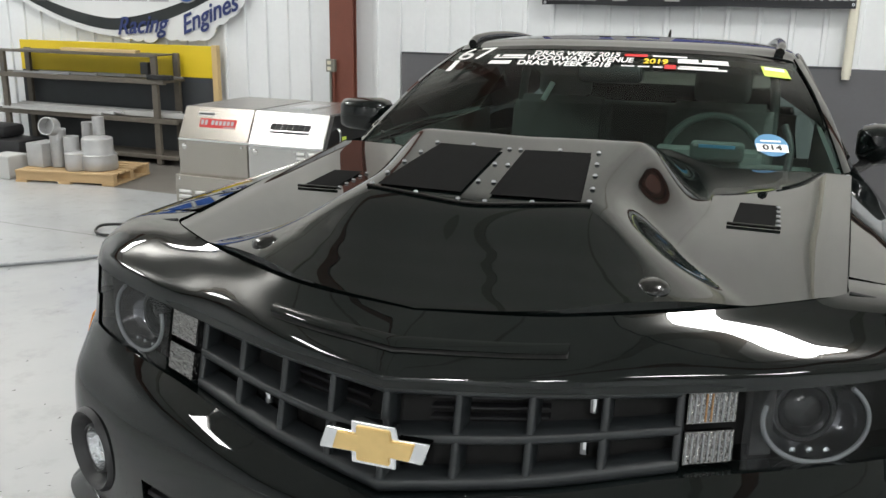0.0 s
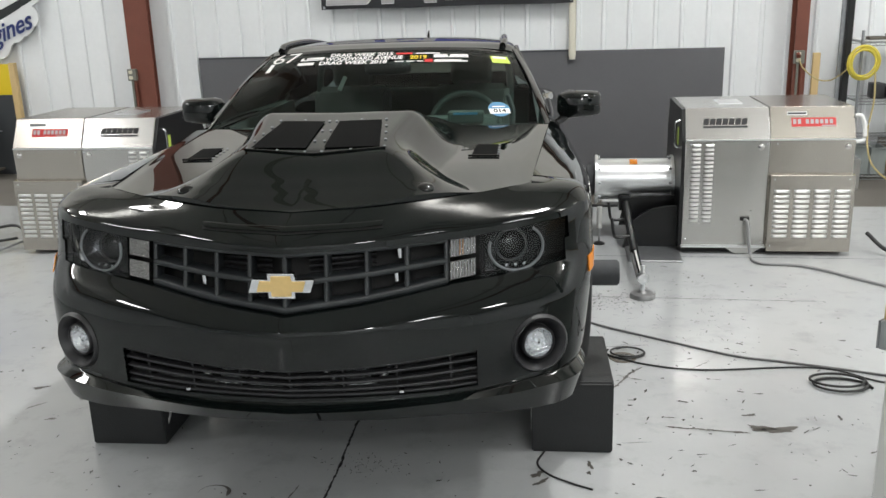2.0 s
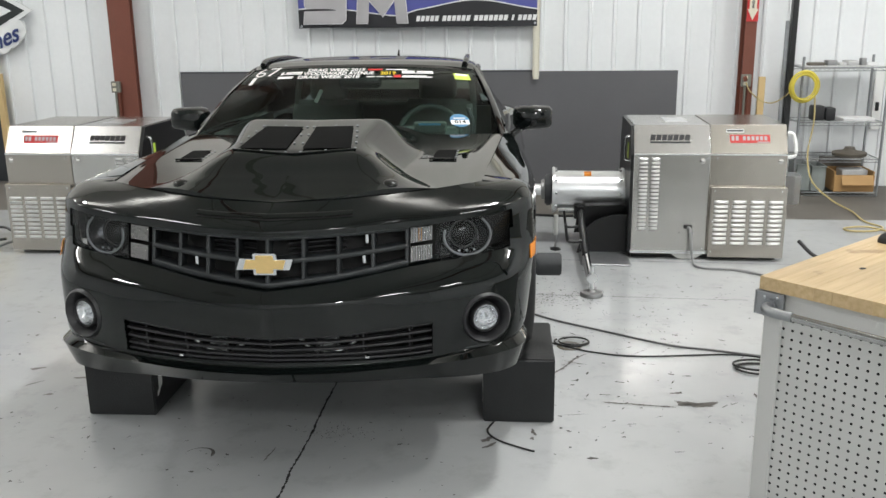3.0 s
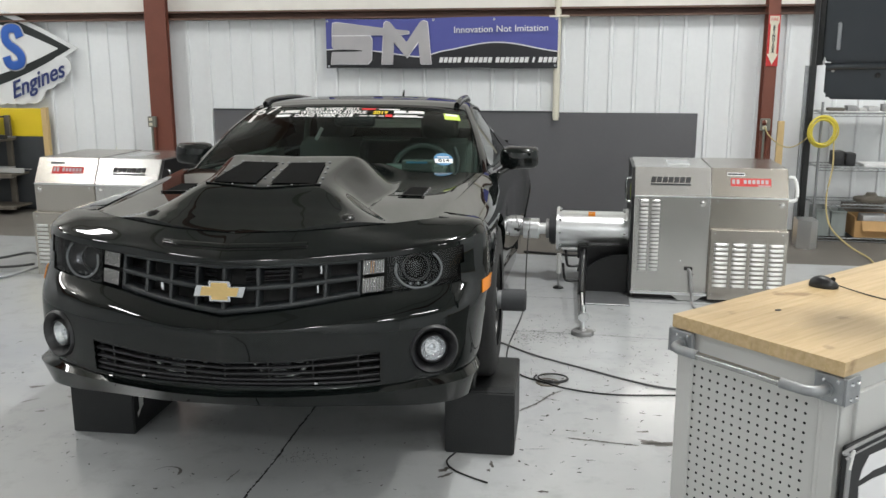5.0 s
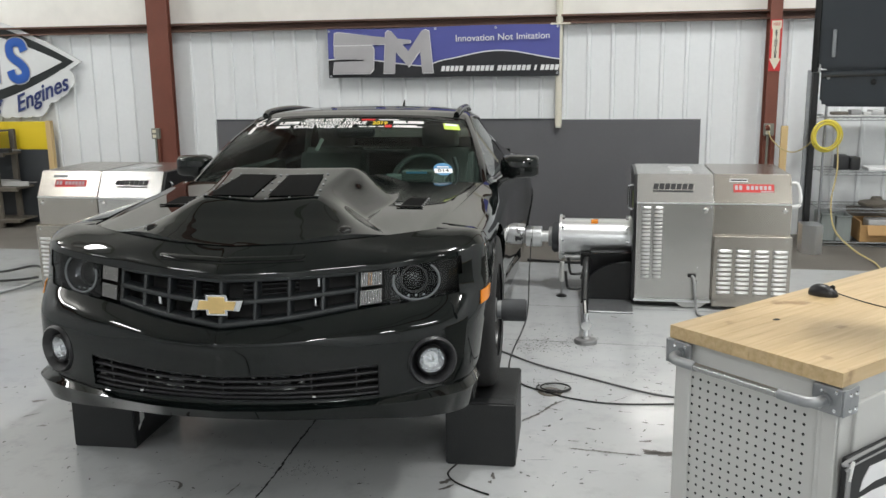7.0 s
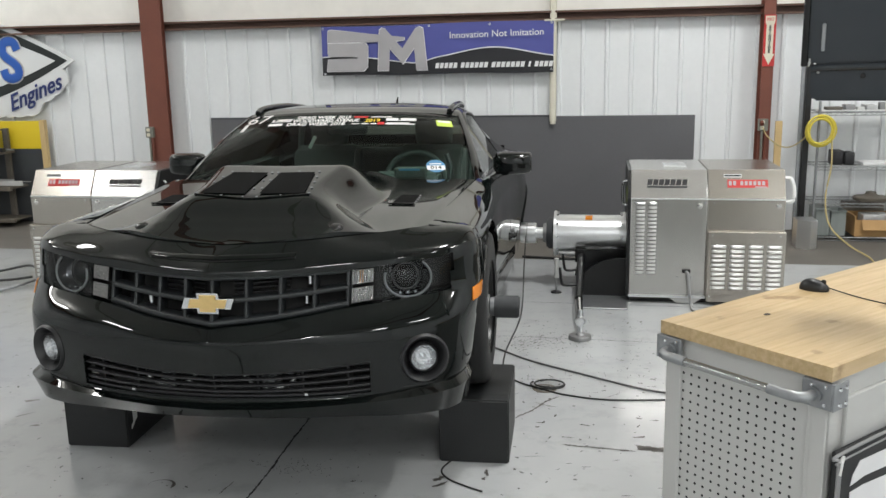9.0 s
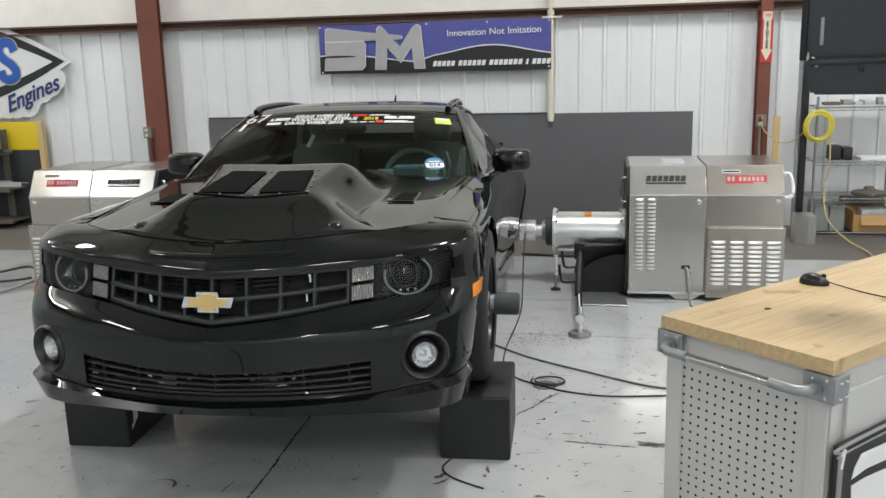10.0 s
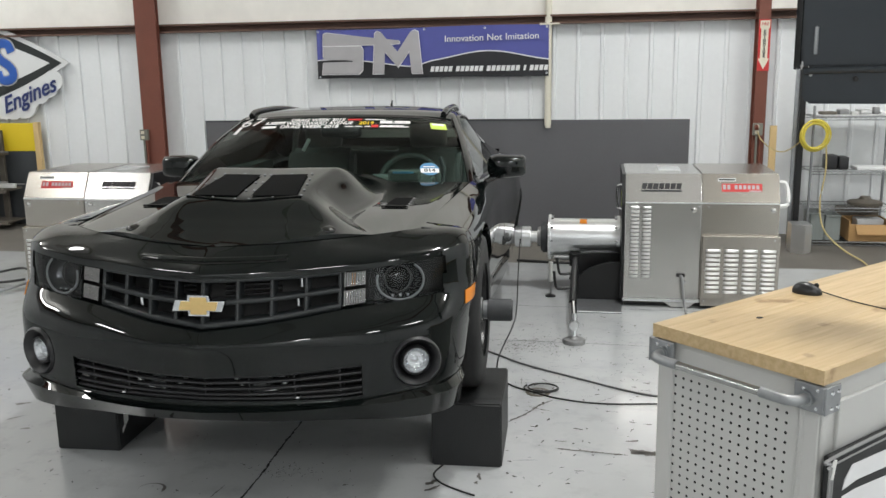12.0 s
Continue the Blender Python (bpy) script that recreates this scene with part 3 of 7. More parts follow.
def front_at(x, row):
    """The front end's point at a given x on a (fractional) row of the table."""
    a = FRONT[min(int(row * SUB), len(FRONT) - 1)]
    b = FRONT[min(int(row * SUB) + 1, len(FRONT) - 1)]
    f = row * SUB - int(row * SUB)

    def on(r):
        # between centre and corner x grows with the index
        for k in range(len(r) - 1):
            if r[k].x <= x <= r[k + 1].x:
                w = (x - r[k].x) / max(r[k + 1].x - r[k].x, 1e-6)
                return r[k].lerp(r[k + 1], w)
        return r[-1] if x > 0 else r[0]

    return on(a).lerp(on(b), f)


def build_front():
    bm = bmesh.new()
    vs = [[bm.verts.new(q) for q in row] for row in FRONT]
    for j in range(len(vs) - 1):
        for k in range(len(vs[0]) - 1):
            q = (FRONT[j][k] + FRONT[j + 1][k + 1]) / 2
            row = j / SUB
            if R_GB <= row < R_GT and abs(q.x) < 0.868 and q.y < 0.37:
                continue
            if R_LOWB <= row < R_LOWT and abs(q.x) < 0.575:
                continue
            if math.hypot(q.y - WHEEL[0], q.z - WHEEL[1]) < 0.390:
                continue
            c = FOG_C
            if abs(q.x) > 0.5 and math.hypot(abs(q.x) - c[0], (q.z - c[2])) < 0.079 and q.y < 0.4:
                continue
            bm.faces.new((vs[j][k], vs[j][k + 1], vs[j + 1][k + 1], vs[j + 1][k]))
    bmesh.ops.delete(bm, geom=[v for v in bm.verts if not v.link_faces], context="VERTS")
    # round off the fog lamp holes
    for v in bm.verts:
        if v.is_boundary and abs(v.co.x) > 0.6 and v.co.y < 0.42:
            d = Vector((abs(v.co.x) - FOG_C[0], v.co.z - FOG_C[2]))
            if d.length < 0.108:
                d = d.normalized() * 0.086
                v.co.x, v.co.z = math.copysign(FOG_C[0] + d.x, v.co.x), FOG_C[2] + d.y
                p = front_at(v.co.x, 4 + (v.co.z - 0.575) / 0.115 if v.co.z < 0.69 else 5 + (v.co.z - 0.69) / 0.1)
                v.co.y = p.y
        d = Vector((v.co.y - WHEEL[0], v.co.z - WHEEL[1]))
        if v.is_boundary and abs(v.co.x) > 0.75 and v.co.z > 0.40 and d.length < 0.42 and v.co.y < 0.597:
            d = d.normalized() * 0.402
            v.co.y, v.co.z = WHEEL[0] + d.x, WHEEL[1] + d.y
    # turned-in edges of the openings
    edges = [e for e in bm.edges if e.is_boundary and all(v.co.y < 0.42 and abs(v.co.x) < 0.9 and 0.53 < v.co.z < 1.06 for v in e.verts)]
    ext = bmesh.ops.extrude_edge_only(bm, edges=edges)
    for v in ext["geom"]:
        if isinstance(v, bmesh.types.BMVert):
            v.co.y += 0.05
    bmesh.ops.recalc_face_normals(bm, faces=bm.faces[:])
    return bm


FOG_C = (0.772, 0.165, 0.667)
part("front_bumper", build_front(), M["paint"], car, "glossy black front bumper and nose", smooth=35)


# bonnet
def smooth(a, b, x):
    t = min(max((x - a) / (b - a), 0.0), 1.0)
    return t * t * (3 - 2 * t)


SHUT_ROW = half_row(SHUT)


def shut_y(x):
    x = abs(x)
    for p, q in zip(SHUT_ROW, SHUT_ROW[1:]):
        if p.x <= x <= q.x and q.x > p.x:
            w = (x - p.x) / (q.x - p.x)
            return p.y + w * (q.y - p.y), p.z + w * (q.z - p.z)
    return 0.64, 1.135


def bulge_height(y):
    return 0.045 * smooth(0.15, 0.34, y) + 0.071 * smooth(0.28, 0.525, y) + 0.11 * min(max(y - 0.50, 0), 0.46) - 0.12 * smooth(0.93, 1.45, y)


def bonnet_z(x, y):
    ax = abs(x)
    ys, zs = shut_y(min(ax, 0.74) * 0.748 / bonnet_half(y))
    d = max(y - ys, 0.0)
    base = zs + 0.046 * d
    crown = 0.012 * (1 - (ax / 0.84) ** 2) * smooth(0.0, 0.5, d)
    top = 0.235 + 0.05 * smooth(0.6, 1.1, y)
    foot = top + 0.18 + 0.20 * (1 - smooth(0.25, 0.70, y))
    fall = min(max((ax - top) / (foot - top), 0), 1)
    b = bulge_height(y) * (1 - 0.55 * smooth(top, foot, ax) - 0.45 * (fall ** 1.5 if fall < 0.3 else fall - 0.136 * (1 - fall) / 0.7))
    roll = -0.004 * smooth(0.92, 1.0, ax / bonnet_half(y))
    return base + crown + b + roll


def bonnet_half(y):
    return 0.748 + 0.085 * min(max((y - 0.5) / 1.1, 0), 1)


def bonnet():
    nx, ny = 72, 80
    rows = []
    for j in range(ny + 1):
        v = j / ny
        row = []
        for i in range(-nx, nx + 1):
            u = i / nx
            x = u * (0.748 + 0.085 * v)
            ys, zs = shut_y(x * 0.748 / (0.748 + 0.085 * v))
            ys += 0.006
            rear = 1.60 - 0.10 * (1 - u * u)
            y = ys + (rear - ys) * v
            z = bonnet_z(x, y)
            row.append(Vector((x, y, z)))
        rows.append(row)
    # rolled-down rear lip
    rows.append([q + Vector((0, 0.012, -0.012)) for q in rows[-1]])
    rows.append([q + Vector((0, -0.01, -0.035)) for q in rows[-1]])
    # turned-down edge all round
    out = []
    for r in rows:
        a, b = r[0], r[-1]
        out.append([a + Vector((0.004, 0, -0.03))] + r + [b + Vector((-0.004, 0, -0.03))])
    out.insert(0, [q + Vector((0, 0.004, -0.03)) for q in out[0]])
    return sheet(out)


part("bonnet", bonnet(), M["paint"], car, "black bonnet with a tall raised cowl bulge", smooth=50)


def on_bonnet(x, y, up=0.004):
    return Vector((x, y, bonnet_z(x, y) + up))


# mesh vents in the face of the bulge, with a riveted frame
def patch_on_bonnet(xa0, xa1, xb0, xb1, ya, yb, up, n=8):
    """Four-sided patch: from xa0..xa1 at ya to xb0..xb1 at yb."""
    rows = []
    for j in range(n + 1):
        v = j / n
        l, r = xa0 + (xb0 - xa0) * v, xa1 + (xb1 - xa1) * v
        rows.append([on_bonnet(l + (r - l) * i / n, ya + (yb - ya) * v, up) for i in range(n + 1)])
    return sheet(rows)


for s in (-1, 1):
    v = part("bonnet_vent", patch_on_bonnet(s * 0.032 if s > 0 else -0.228, 0.228 if s > 0 else -0.032, s * 0.028 if s > 0 else -0.190, 0.190 if s > 0 else -0.028, 0.520, 0.83, 0.005), M["mesh_black"], car, "black wire-mesh bonnet vent")
    w = part("bonnet_louvre", patch_on_bonnet(s * 0.57 - 0.048, s * 0.57 + 0.048, s * 0.578 - 0.045, s * 0.578 + 0.045, 0.90, 1.10, 0.004, 4), M["mesh_black"], car, "small black mesh bonnet louvre")
    part("louvre_bar", tube([on_bonnet(s * 0.57 - 0.06, 0.885, 0.005), on_bonnet(s * 0.57 + 0.06, 0.885, 0.005)], 0.004, smooth_path=False), M["gloss_black"], w)
    for k in range(5):
        part("rivet", lathe([(0.0, 0.004), (0.005, 0.003), (0.006, 0.0)], Matrix.Translation(on_bonnet(s * 0.57 + 0.055, 0.91 + 0.045 * k, 0.002)), 8), M["galv"], w)
rivet = None
spots = [(s * x, y) for s in (-1, 1) for x, y in [(0.245, 0.53), (0.238, 0.60), (0.228, 0.68), (0.217, 0.76), (0.205, 0.845), (0.13, 0.505), (0.03, 0.495), (0.11, 0.85), (0.018, 0.60), (0.016, 0.72), (0.014, 0.84)]]
for x, y in spots:
    p = on_bonnet(x, y, 0.002)
    if rivet is None:
        rivet = part("rivet", lathe([(0.0, 0.004), (0.004, 0.0035), (0.006, 0.0)], None, 8), M["galv"], car)
        rivet.matrix_basis = Matrix.Translation(p)
    else:
        again("rivet", rivet, car, Matrix.Translation(p))
# front bead of the vent frame
part("vent_frame", tube([on_bonnet(-0.25, 0.515, 0.004), on_bonnet(-0.12, 0.492, 0.004), on_bonnet(0.0, 0.478, 0.004), on_bonnet(0.12, 0.492, 0.004), on_bonnet(0.25, 0.515, 0.004)], 0.0035), M["gloss_black"], car)
# bonnet pins
for s in (-1, 1):
    b = on_bonnet(s * 0.405, 0.335, 0.0)
    pin = part("bonnet_pin", lathe([(0.0, 0.010), (0.014, 0.0095), (0.024, 0.006), (0.030, 0.001), (0.033, -0.012)], Matrix.Translation(b) @ Matrix.Rotation(radians(12), 4, 'X'), 24), M["gloss_black"], car, "gloss black bonnet pin", smooth=60)
# nose inlet under the bonnet's leading edge
NX = [(-0.29 + 0.58 * i / 24) for i in range(25)]


def inlet_strip(r0, r1, off0, off1):
    return sheet([[front_at(x, r0) + Vector((0, -off0, 0.001)) for x in NX], [front_at(x, (r0 + r1) / 2) + Vector((0, -max(off0, off1) - 0.001, 0.005)) for x in NX], [front_at(x, r1) + Vector((0, -off1, 0.004)) for x in NX]], 0.004)


part("nose_inlet", inlet_strip(10.66, 10.86, 0.014, 0.006), M["paint"], car, "thin black inlet lip across the nose", smooth=60)
part("inlet_slot", sheet([[front_at(x, 10.50) + Vector((0, -0.0035, 0.0015)) for x in NX], [front_at(x, 10.66) + Vector((0, -0.0035, 0.0015)) for x in NX]], 0.002), M["void"], car, "dark slot under the inlet lip")

# fenders, doors and quarters: stations along the side
SIDE_ROWS = [LIP_LOW, LIP_TOP, LIP_IN, LOW_GR_B, LOW_GR_T, FASCIA, RIDGE, GR_B, GR_T, BROW, NOSE, SHUT]
END = [Vector(r[-1]) for r in SIDE_ROWS]
#            y     widen  belt-drop  top x   top z
STATIONS = [(0.60, 0.000, 0.0, 0.757, 1.134), (0.76, 0.014, 0.0, 0.770, 1.141), (0.95, 0.022, 0.0, 0.785, 1.147), (1.17, 0.016, 0.0, 0.802, 1.154), (1.42, 0.004, 0.0, 0.821, 1.162), (1.66, -0.008, -0.005, 0.836, 1.166), (1.95, -0.018, -0.012, 0.845, 1.158),
            (2.40, -0.020, -0.035, 0.845, 1.135), (2.90, -0.018, -0.060, 0.850, 1.115), (3.40, 0.000, -0.085, 0.850, 1.105), (3.80, 0.030, -0.10, 0.840, 1.11), (4.15, 0.036, -0.125, 0.825, 1.095), (4.55, 0.010, -0.16, 0.80, 1.06), (4.95, -0.06, -0.19, 0.74, 1.01)]


def side(s):
    cols = []
    for y, wide, drop, tx, tz in STATIONS:
        col = []
        for k, e in enumerate(END):
            f = k / (len(END) - 1)
            bulge = math.sin(math.pi * min(max((e.z - 0.40) / 0.75, 0), 1))
            if k == len(END) - 1:
                col.append(Vector((tx, y, tz)))
            elif k == len(END) - 2:
                col.append(Vector((e.x + wide * 0.6 - 0.01 * (y > 1.5), y, min(e.z, tz - 0.02) if y < 1.5 else tz - 0.035)))
            else:
                low = -0.10 * smooth(0.9, 3.5, y) * (1 - f)
                col.append(Vector((e.x + wide * (0.3 + 0.7 * bulge), y, e.z + drop * 1.1 + low)))
        cols.append(col)
    rows = []
    for k in range(len(END)):
        rows.append(catmull([c[k] for c in cols], 96))
    bm = bmesh.new()
    vs = [[bm.verts.new((s * q.x, q.y, q.z)) for q in r] for r in skin(rows, 3)]
    for j in range(len(vs) - 1):
        for k in range(len(vs[0]) - 1):
            c = (vs[j][k].co + vs[j + 1][k + 1].co) / 2
            if math.hypot(c.y - WHEEL[0], c.z - WHEEL[1]) < 0.392 or math.hypot(c.y - REAR[0], c.z - REAR[1]) < 0.37:
                continue
            bm.faces.new((vs[j][k], vs[j][k + 1], vs[j + 1][k + 1], vs[j + 1][k]))
    bmesh.ops.delete(bm, geom=[v for v in bm.verts if not v.link_faces], context="VERTS")
    arch = set()
    for v in bm.verts:
        if v.is_boundary:
            for c in (WHEEL, REAR):
                d = Vector((v.co.y - c[0], v.co.z - c[1]))
                if d.length < 0.43 and v.co.z > 0.36 - 0.06 * (c is REAR):
                    d = d.normalized() * (0.402 if c is WHEEL else 0.385)
                    v.co.y, v.co.z = c[0] + d.x, c[1] + d.y
                    arch.add(v)
    edges = [e for e in bm.edges if e.is_boundary and e.verts[0] in arch and e.verts[1] in arch]
    ext = bmesh.ops.extrude_edge_only(bm, edges=edges)
    for v in ext["geom"]:
        if isinstance(v, bmesh.types.BMVert):
            v.co.x -= s * 0.09
    bmesh.ops.recalc_face_normals(bm, faces=bm.faces[:])
    return bm


for s in (-1, 1):
    part("body_side", side(s), M["paint"], car, "black wing, door and rear quarter panel", smooth=40)
    # dark wheel-arch liners
    for cy, cz in (WHEEL, REAR):
        arc = [Vector((0, cy + 0.415 * math.cos(a), cz + 0.415 * math.sin(a))) for a in [math.pi * k / 16 * 1.16 - 0.25 for k in range(17)]]
        part("arch_liner", sheet([[Vector((s * 0.93, q.y, q.z)) for q in arc], [Vector((s * 0.58, q.y, q.z)) for q in arc]]), M["void"], car, smooth=60)
        part("arch_wall", prism([(q.y, q.z) for q in arc], "x", s * 0.57, s * 0.58), M["void"], car)

# shut lines: wing to bumper, and the door's front edge
for s in (-1, 1):
    part("panel_gap", tube([Vector((s * 0.752, 0.502, 1.1285)), Vector((s * 0.835, 0.515, 1.1155)), Vector((s * 0.900, 0.545, 1.105)), Vector((s * 0.941, 0.56, 1.06)), Vector((s * 0.9555, 0.57, 0.92)), Vector((s * 0.9415, 0.575, 0.80))], 0.0035), M["void"], car)

# glasshouse
WS_B = [(0, 1.57, 1.155), (0.30, 1.59, 1.155), (0.60, 1.645, 1.152), (0.824, 1.72, 1.148)]
WS_T = [(0, 2.235, 1.500), (0.25, 2.245, 1.497), (0.46, 2.275, 1.487), (0.650, 2.352, 1.462)]


def mirrored(pts, n=14):
    h = catmull(pts, n)
    return [Vector((-q.x, q.y, q.z)) for q in h[:0:-1]] + h


ws_b, ws_t = mirrored(WS_B), mirrored(WS_T)


def screen(v, x_scale=1.0, up=0.0):
    """Row of the windscreen at height fraction v."""
    return [p.lerp(q, v) + Vector((0, -0.02 * math.sin(math.pi * v), 0.02 * math.sin(math.pi * v) + up)) for p, q in zip(ws_b, ws_t)]


def screen_at(u, v, up=0.0):
    """u across from -1 to 1, v up from 0 to 1."""
    r = screen(v)
    x = max(min(u, 0.9999), -0.9999) * (r[-1].x - 0.022 * v)
    k = next(i for i in range(len(r) - 1) if r[i].x <= x <= r[i + 1].x)
    return r[k].lerp(r[k + 1], (x - r[k].x) / (r[k + 1].x - r[k].x)) + Vector((0, -0.67 * up, 0.74 * up))


part("windscreen", facing(sheet([screen(j / 10) for j in range(11)]), (0, -1, 1)), M["glass"], car, "tinted windscreen", smooth=90).visible_shadow = False


def rect_on_screen(u0, u1, v0, v1, up, nu=10, nv=3):
    return sheet([[screen_at(u0 + (u1 - u0) * i / nu, v0 + (v1 - v0) * j / nv, up) for i in range(nu + 1)] for j in range(nv + 1)])


part("windscreen_band", rect_on_screen(-0.99, 0.99, 0.955, 1.0, 0.002, 24, 2), M["gloss_black"], car)
part("cowl", sheet([[q + Vector((0, -0.16, -0.05)) for q in ws_b], [q + Vector((0, 0.03, -0.006)) for q in ws_b]]), M["trim_black"], car)

# roof
ROOF = [[(0, 2.235, 1.502), (0.25, 2.245, 1.499), (0.46, 2.275, 1.489), (0.625, 2.33, 1.470), (0.665, 2.35, 1.452)],
        [(0, 2.42, 1.524), (0.25, 2.43, 1.522), (0.46, 2.45, 1.514), (0.63, 2.48, 1.497), (0.675, 2.49, 1.468)],
        [(0, 2.85, 1.528), (0.25, 2.85, 1.525), (0.46, 2.85, 1.515), (0.62, 2.85, 1.493), (0.675, 2.85, 1.455)],
        [(0, 3.35, 1.49), (0.25, 3.35, 1.487), (0.45, 3.34, 1.475), (0.59, 3.33, 1.45), (0.65, 3.32, 1.41)],
        [(0, 3.75, 1.40), (0.25, 3.74, 1.397), (0.43, 3.72, 1.385), (0.56, 3.70, 1.36), (0.62, 3.66, 1.32)]]
rf = skin([mirrored(r, 16) for r in ROOF], 5)
part("roof", sheet(rf), M["paint"], car, "black roof", smooth=60)
for s in (-1, 1):
    # raised roof rails and pillars
    rail = [Vector((s * q[0], q[1], q[2])) for q in [(0.605, 2.36, 1.492), (0.610, 2.46, 1.512), (0.605, 2.70, 1.518), (0.595, 3.0, 1.510), (0.57, 3.35, 1.478)]]
    part("roof_rail", tube(rail, 0.018), M["gloss_black"], car, smooth=60)
    inner = [Vector((s * a, b, c)) for a, b, c in [(0.818, 1.705, 1.153), (0.780, 1.875, 1.245), (0.724, 2.10, 1.364), (0.654, 2.358, 1.466)]]
    outer = [Vector((s * a, b, c)) for a, b, c in [(0.842, 1.76, 1.150), (0.81, 1.93, 1.235), (0.752, 2.16, 1.35), (0.680, 2.40, 1.455)]]
    pi, po = catmull(inner, 14), catmull(outer, 14)
    part("pillar", sheet([pi, [p.lerp(q, 0.5) + Vector((s * 0.006, -0.005, 0.005)) for p, q in zip(pi, po)], po], 0.008), M["paint"], car, smooth=60)
    # side window, with the rear pillar behind it
    belt = catmull([(s * 0.85, 1.80, 1.142), (s * 0.862, 2.3, 1.135), (s * 0.866, 2.8, 1.115), (s * 0.866, 3.3, 1.10)], 14)
    head = catmull([(s * 0.832, 1.86, 1.185), (s * 0.686, 2.40, 1.448), (s * 0.672, 2.85, 1.448), (s * 0.655, 3.22, 1.405)], 14)
    part("side_window", facing(sheet([belt, head]), (s, 0, 0)), M["side_glass"], car, "tinted side window", smooth=90).visible_shadow = False
    part("window_frame", tube([q + Vector((s * 0.004, 0, 0.003)) for q in head], 0.011), M["gloss_black"], car)
    part("belt_trim", tube([q + Vector((s * 0.004, 0, 0)) for q in belt], 0.010), M["trim_black"], car)
    part("rear_pillar", sheet([catmull([(s * 0.866, 3.28, 1.10), (s * 0.86, 3.7, 1.10), (s * 0.84, 4.2, 1.08)], 8), catmull([(s * 0.655, 3.22, 1.41), (s * 0.63, 3.55, 1.35), (s * 0.60, 3.9, 1.26)], 8)], 0.02), M["paint"], car, smooth=60)
part("rear_window", facing(sheet([[Vector((x, 3.74, 1.395)) for x in (-0.58, 0, 0.58)], [Vector((x, 4.45, 1.09)) for x in (-0.66, 0, 0.66)]]), (0, 1, 1)), M["side_glass"], car, "rear window")
part("boot_lid", sheet([[Vector((x, 4.40, 1.10)) for x in (-0.82, -0.4, 0, 0.4, 0.82)], [Vector((x, 4.95, 1.04)) for x in (-0.76, -0.4, 0, 0.4, 0.76)], [Vector((x, 5.00, 0.45)) for x in (-0.86, -0.4, 0, 0.4, 0.86)]]), M["paint"], car)
part("roof_aerial", cyl((0.10, 3.3, 1.485), (0.10, 3.36, 1.545), 0.012, 10, 0.004), M["gloss_black"], car)
part("underbody", box(-0.80, 0.80, 0.55, 4.9, 0.34, 0.44, 0.02), M["void"], car)
part("firewall", box(-0.80, 0.80, 1.50, 1.60, 0.40, 1.10), M["interior"], car)

# ---- the car's front: grille, lamps, badge ----
def strip(xs, row_a, row_b, off, n=1):
    return [[front_at(x, row_a + (row_b - row_a) * j / n) + Vector((0, off, 0)) for x in xs] for j in range(n + 1)]


def xs_between(a, b, n):
    return [a + (b - a) * i / n for i in range(n + 1)]


# black sheets stand in for the shade inside both grille openings
part("grille_backing", sheet(strip(xs_between(-0.865, 0.865, 60), 8.0, 8.999, 0.115, 3)), M["void"], car, "black sheet for the unlit space behind the grille")
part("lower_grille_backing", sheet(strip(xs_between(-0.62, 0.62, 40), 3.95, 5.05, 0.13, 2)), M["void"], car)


def h_bar(x0, x1, row, half, front, depth, n=40):
    xs = xs_between(x0, x1, n)
    p = [front_at(x, row) for x in xs]
    return sheet([[q + Vector((0, front + depth, -half)) for q in p], [q + Vector((0, front + 0.003, -half)) for q in p], [q + Vector((0, front, -half * 0.6)) for q in p], [q + Vector((0, front, half * 0.6)) for q in p], [q + Vector((0, front + 0.003, half)) for q in p], [q + Vector((0, front + depth, half)) for q in p]])


def v_bar(x, row_a, row_b, half, front, depth, n=6):
    p = [front_at(x, row_a + (row_b - row_a) * j / n) for j in range(n + 1)]
    return sheet([[q + Vector((-half, front + depth, 0)) for q in p], [q + Vector((-half, front + 0.003, 0)) for q in p], [q + Vector((-half * 0.6, front, 0)) for q in p], [q + Vector((half * 0.6, front, 0)) for q in p], [q + Vector((half, front + 0.003, 0)) for q in p], [q + Vector((half, front + depth, 0)) for q in p]])


for row, half in ((8.07, 0.011), (8.50, 0.009), (8.95, 0.008)):
    part("grille_bar", h_bar(-0.485, 0.485, row, half, 0.018, 0.06), M["bar_grey"], car, "dark grey egg-crate grille bar", smooth=60)
for k in range(-4, 5):
    part("grille_bar", v_bar(0.12 * k, 8.04, 8.97, 0.007, 0.020, 0.06), M["bar_grey"], car, "dark grey egg-crate grille bar", smooth=60)
# finer cooling slats seen behind the bars
for k in range(4):
    part("grille_slat", h_bar(-0.26, -0.06, 8.58 + 0.1 * k, 0.003, 0.075, 0.02, 8), M["trim_black"], car)
    part("grille_slat", h_bar(0.06, 0.26, 8.58 + 0.1 * k, 0.003, 0.075, 0.02, 8), M["trim_black"], car)
# hardware in the grille opening
for x, row in ((-0.30, 8.34), (0.325, 8.36), (0.335, 8.80)):
    p = front_at(x, row) + Vector((0, 0.06, 0))
    part("grille_fixing", cyl(p - Vector((0, 0, 0.022)), p + Vector((0, 0, 0.022)), 0.009, 10), M["chrome"], car)

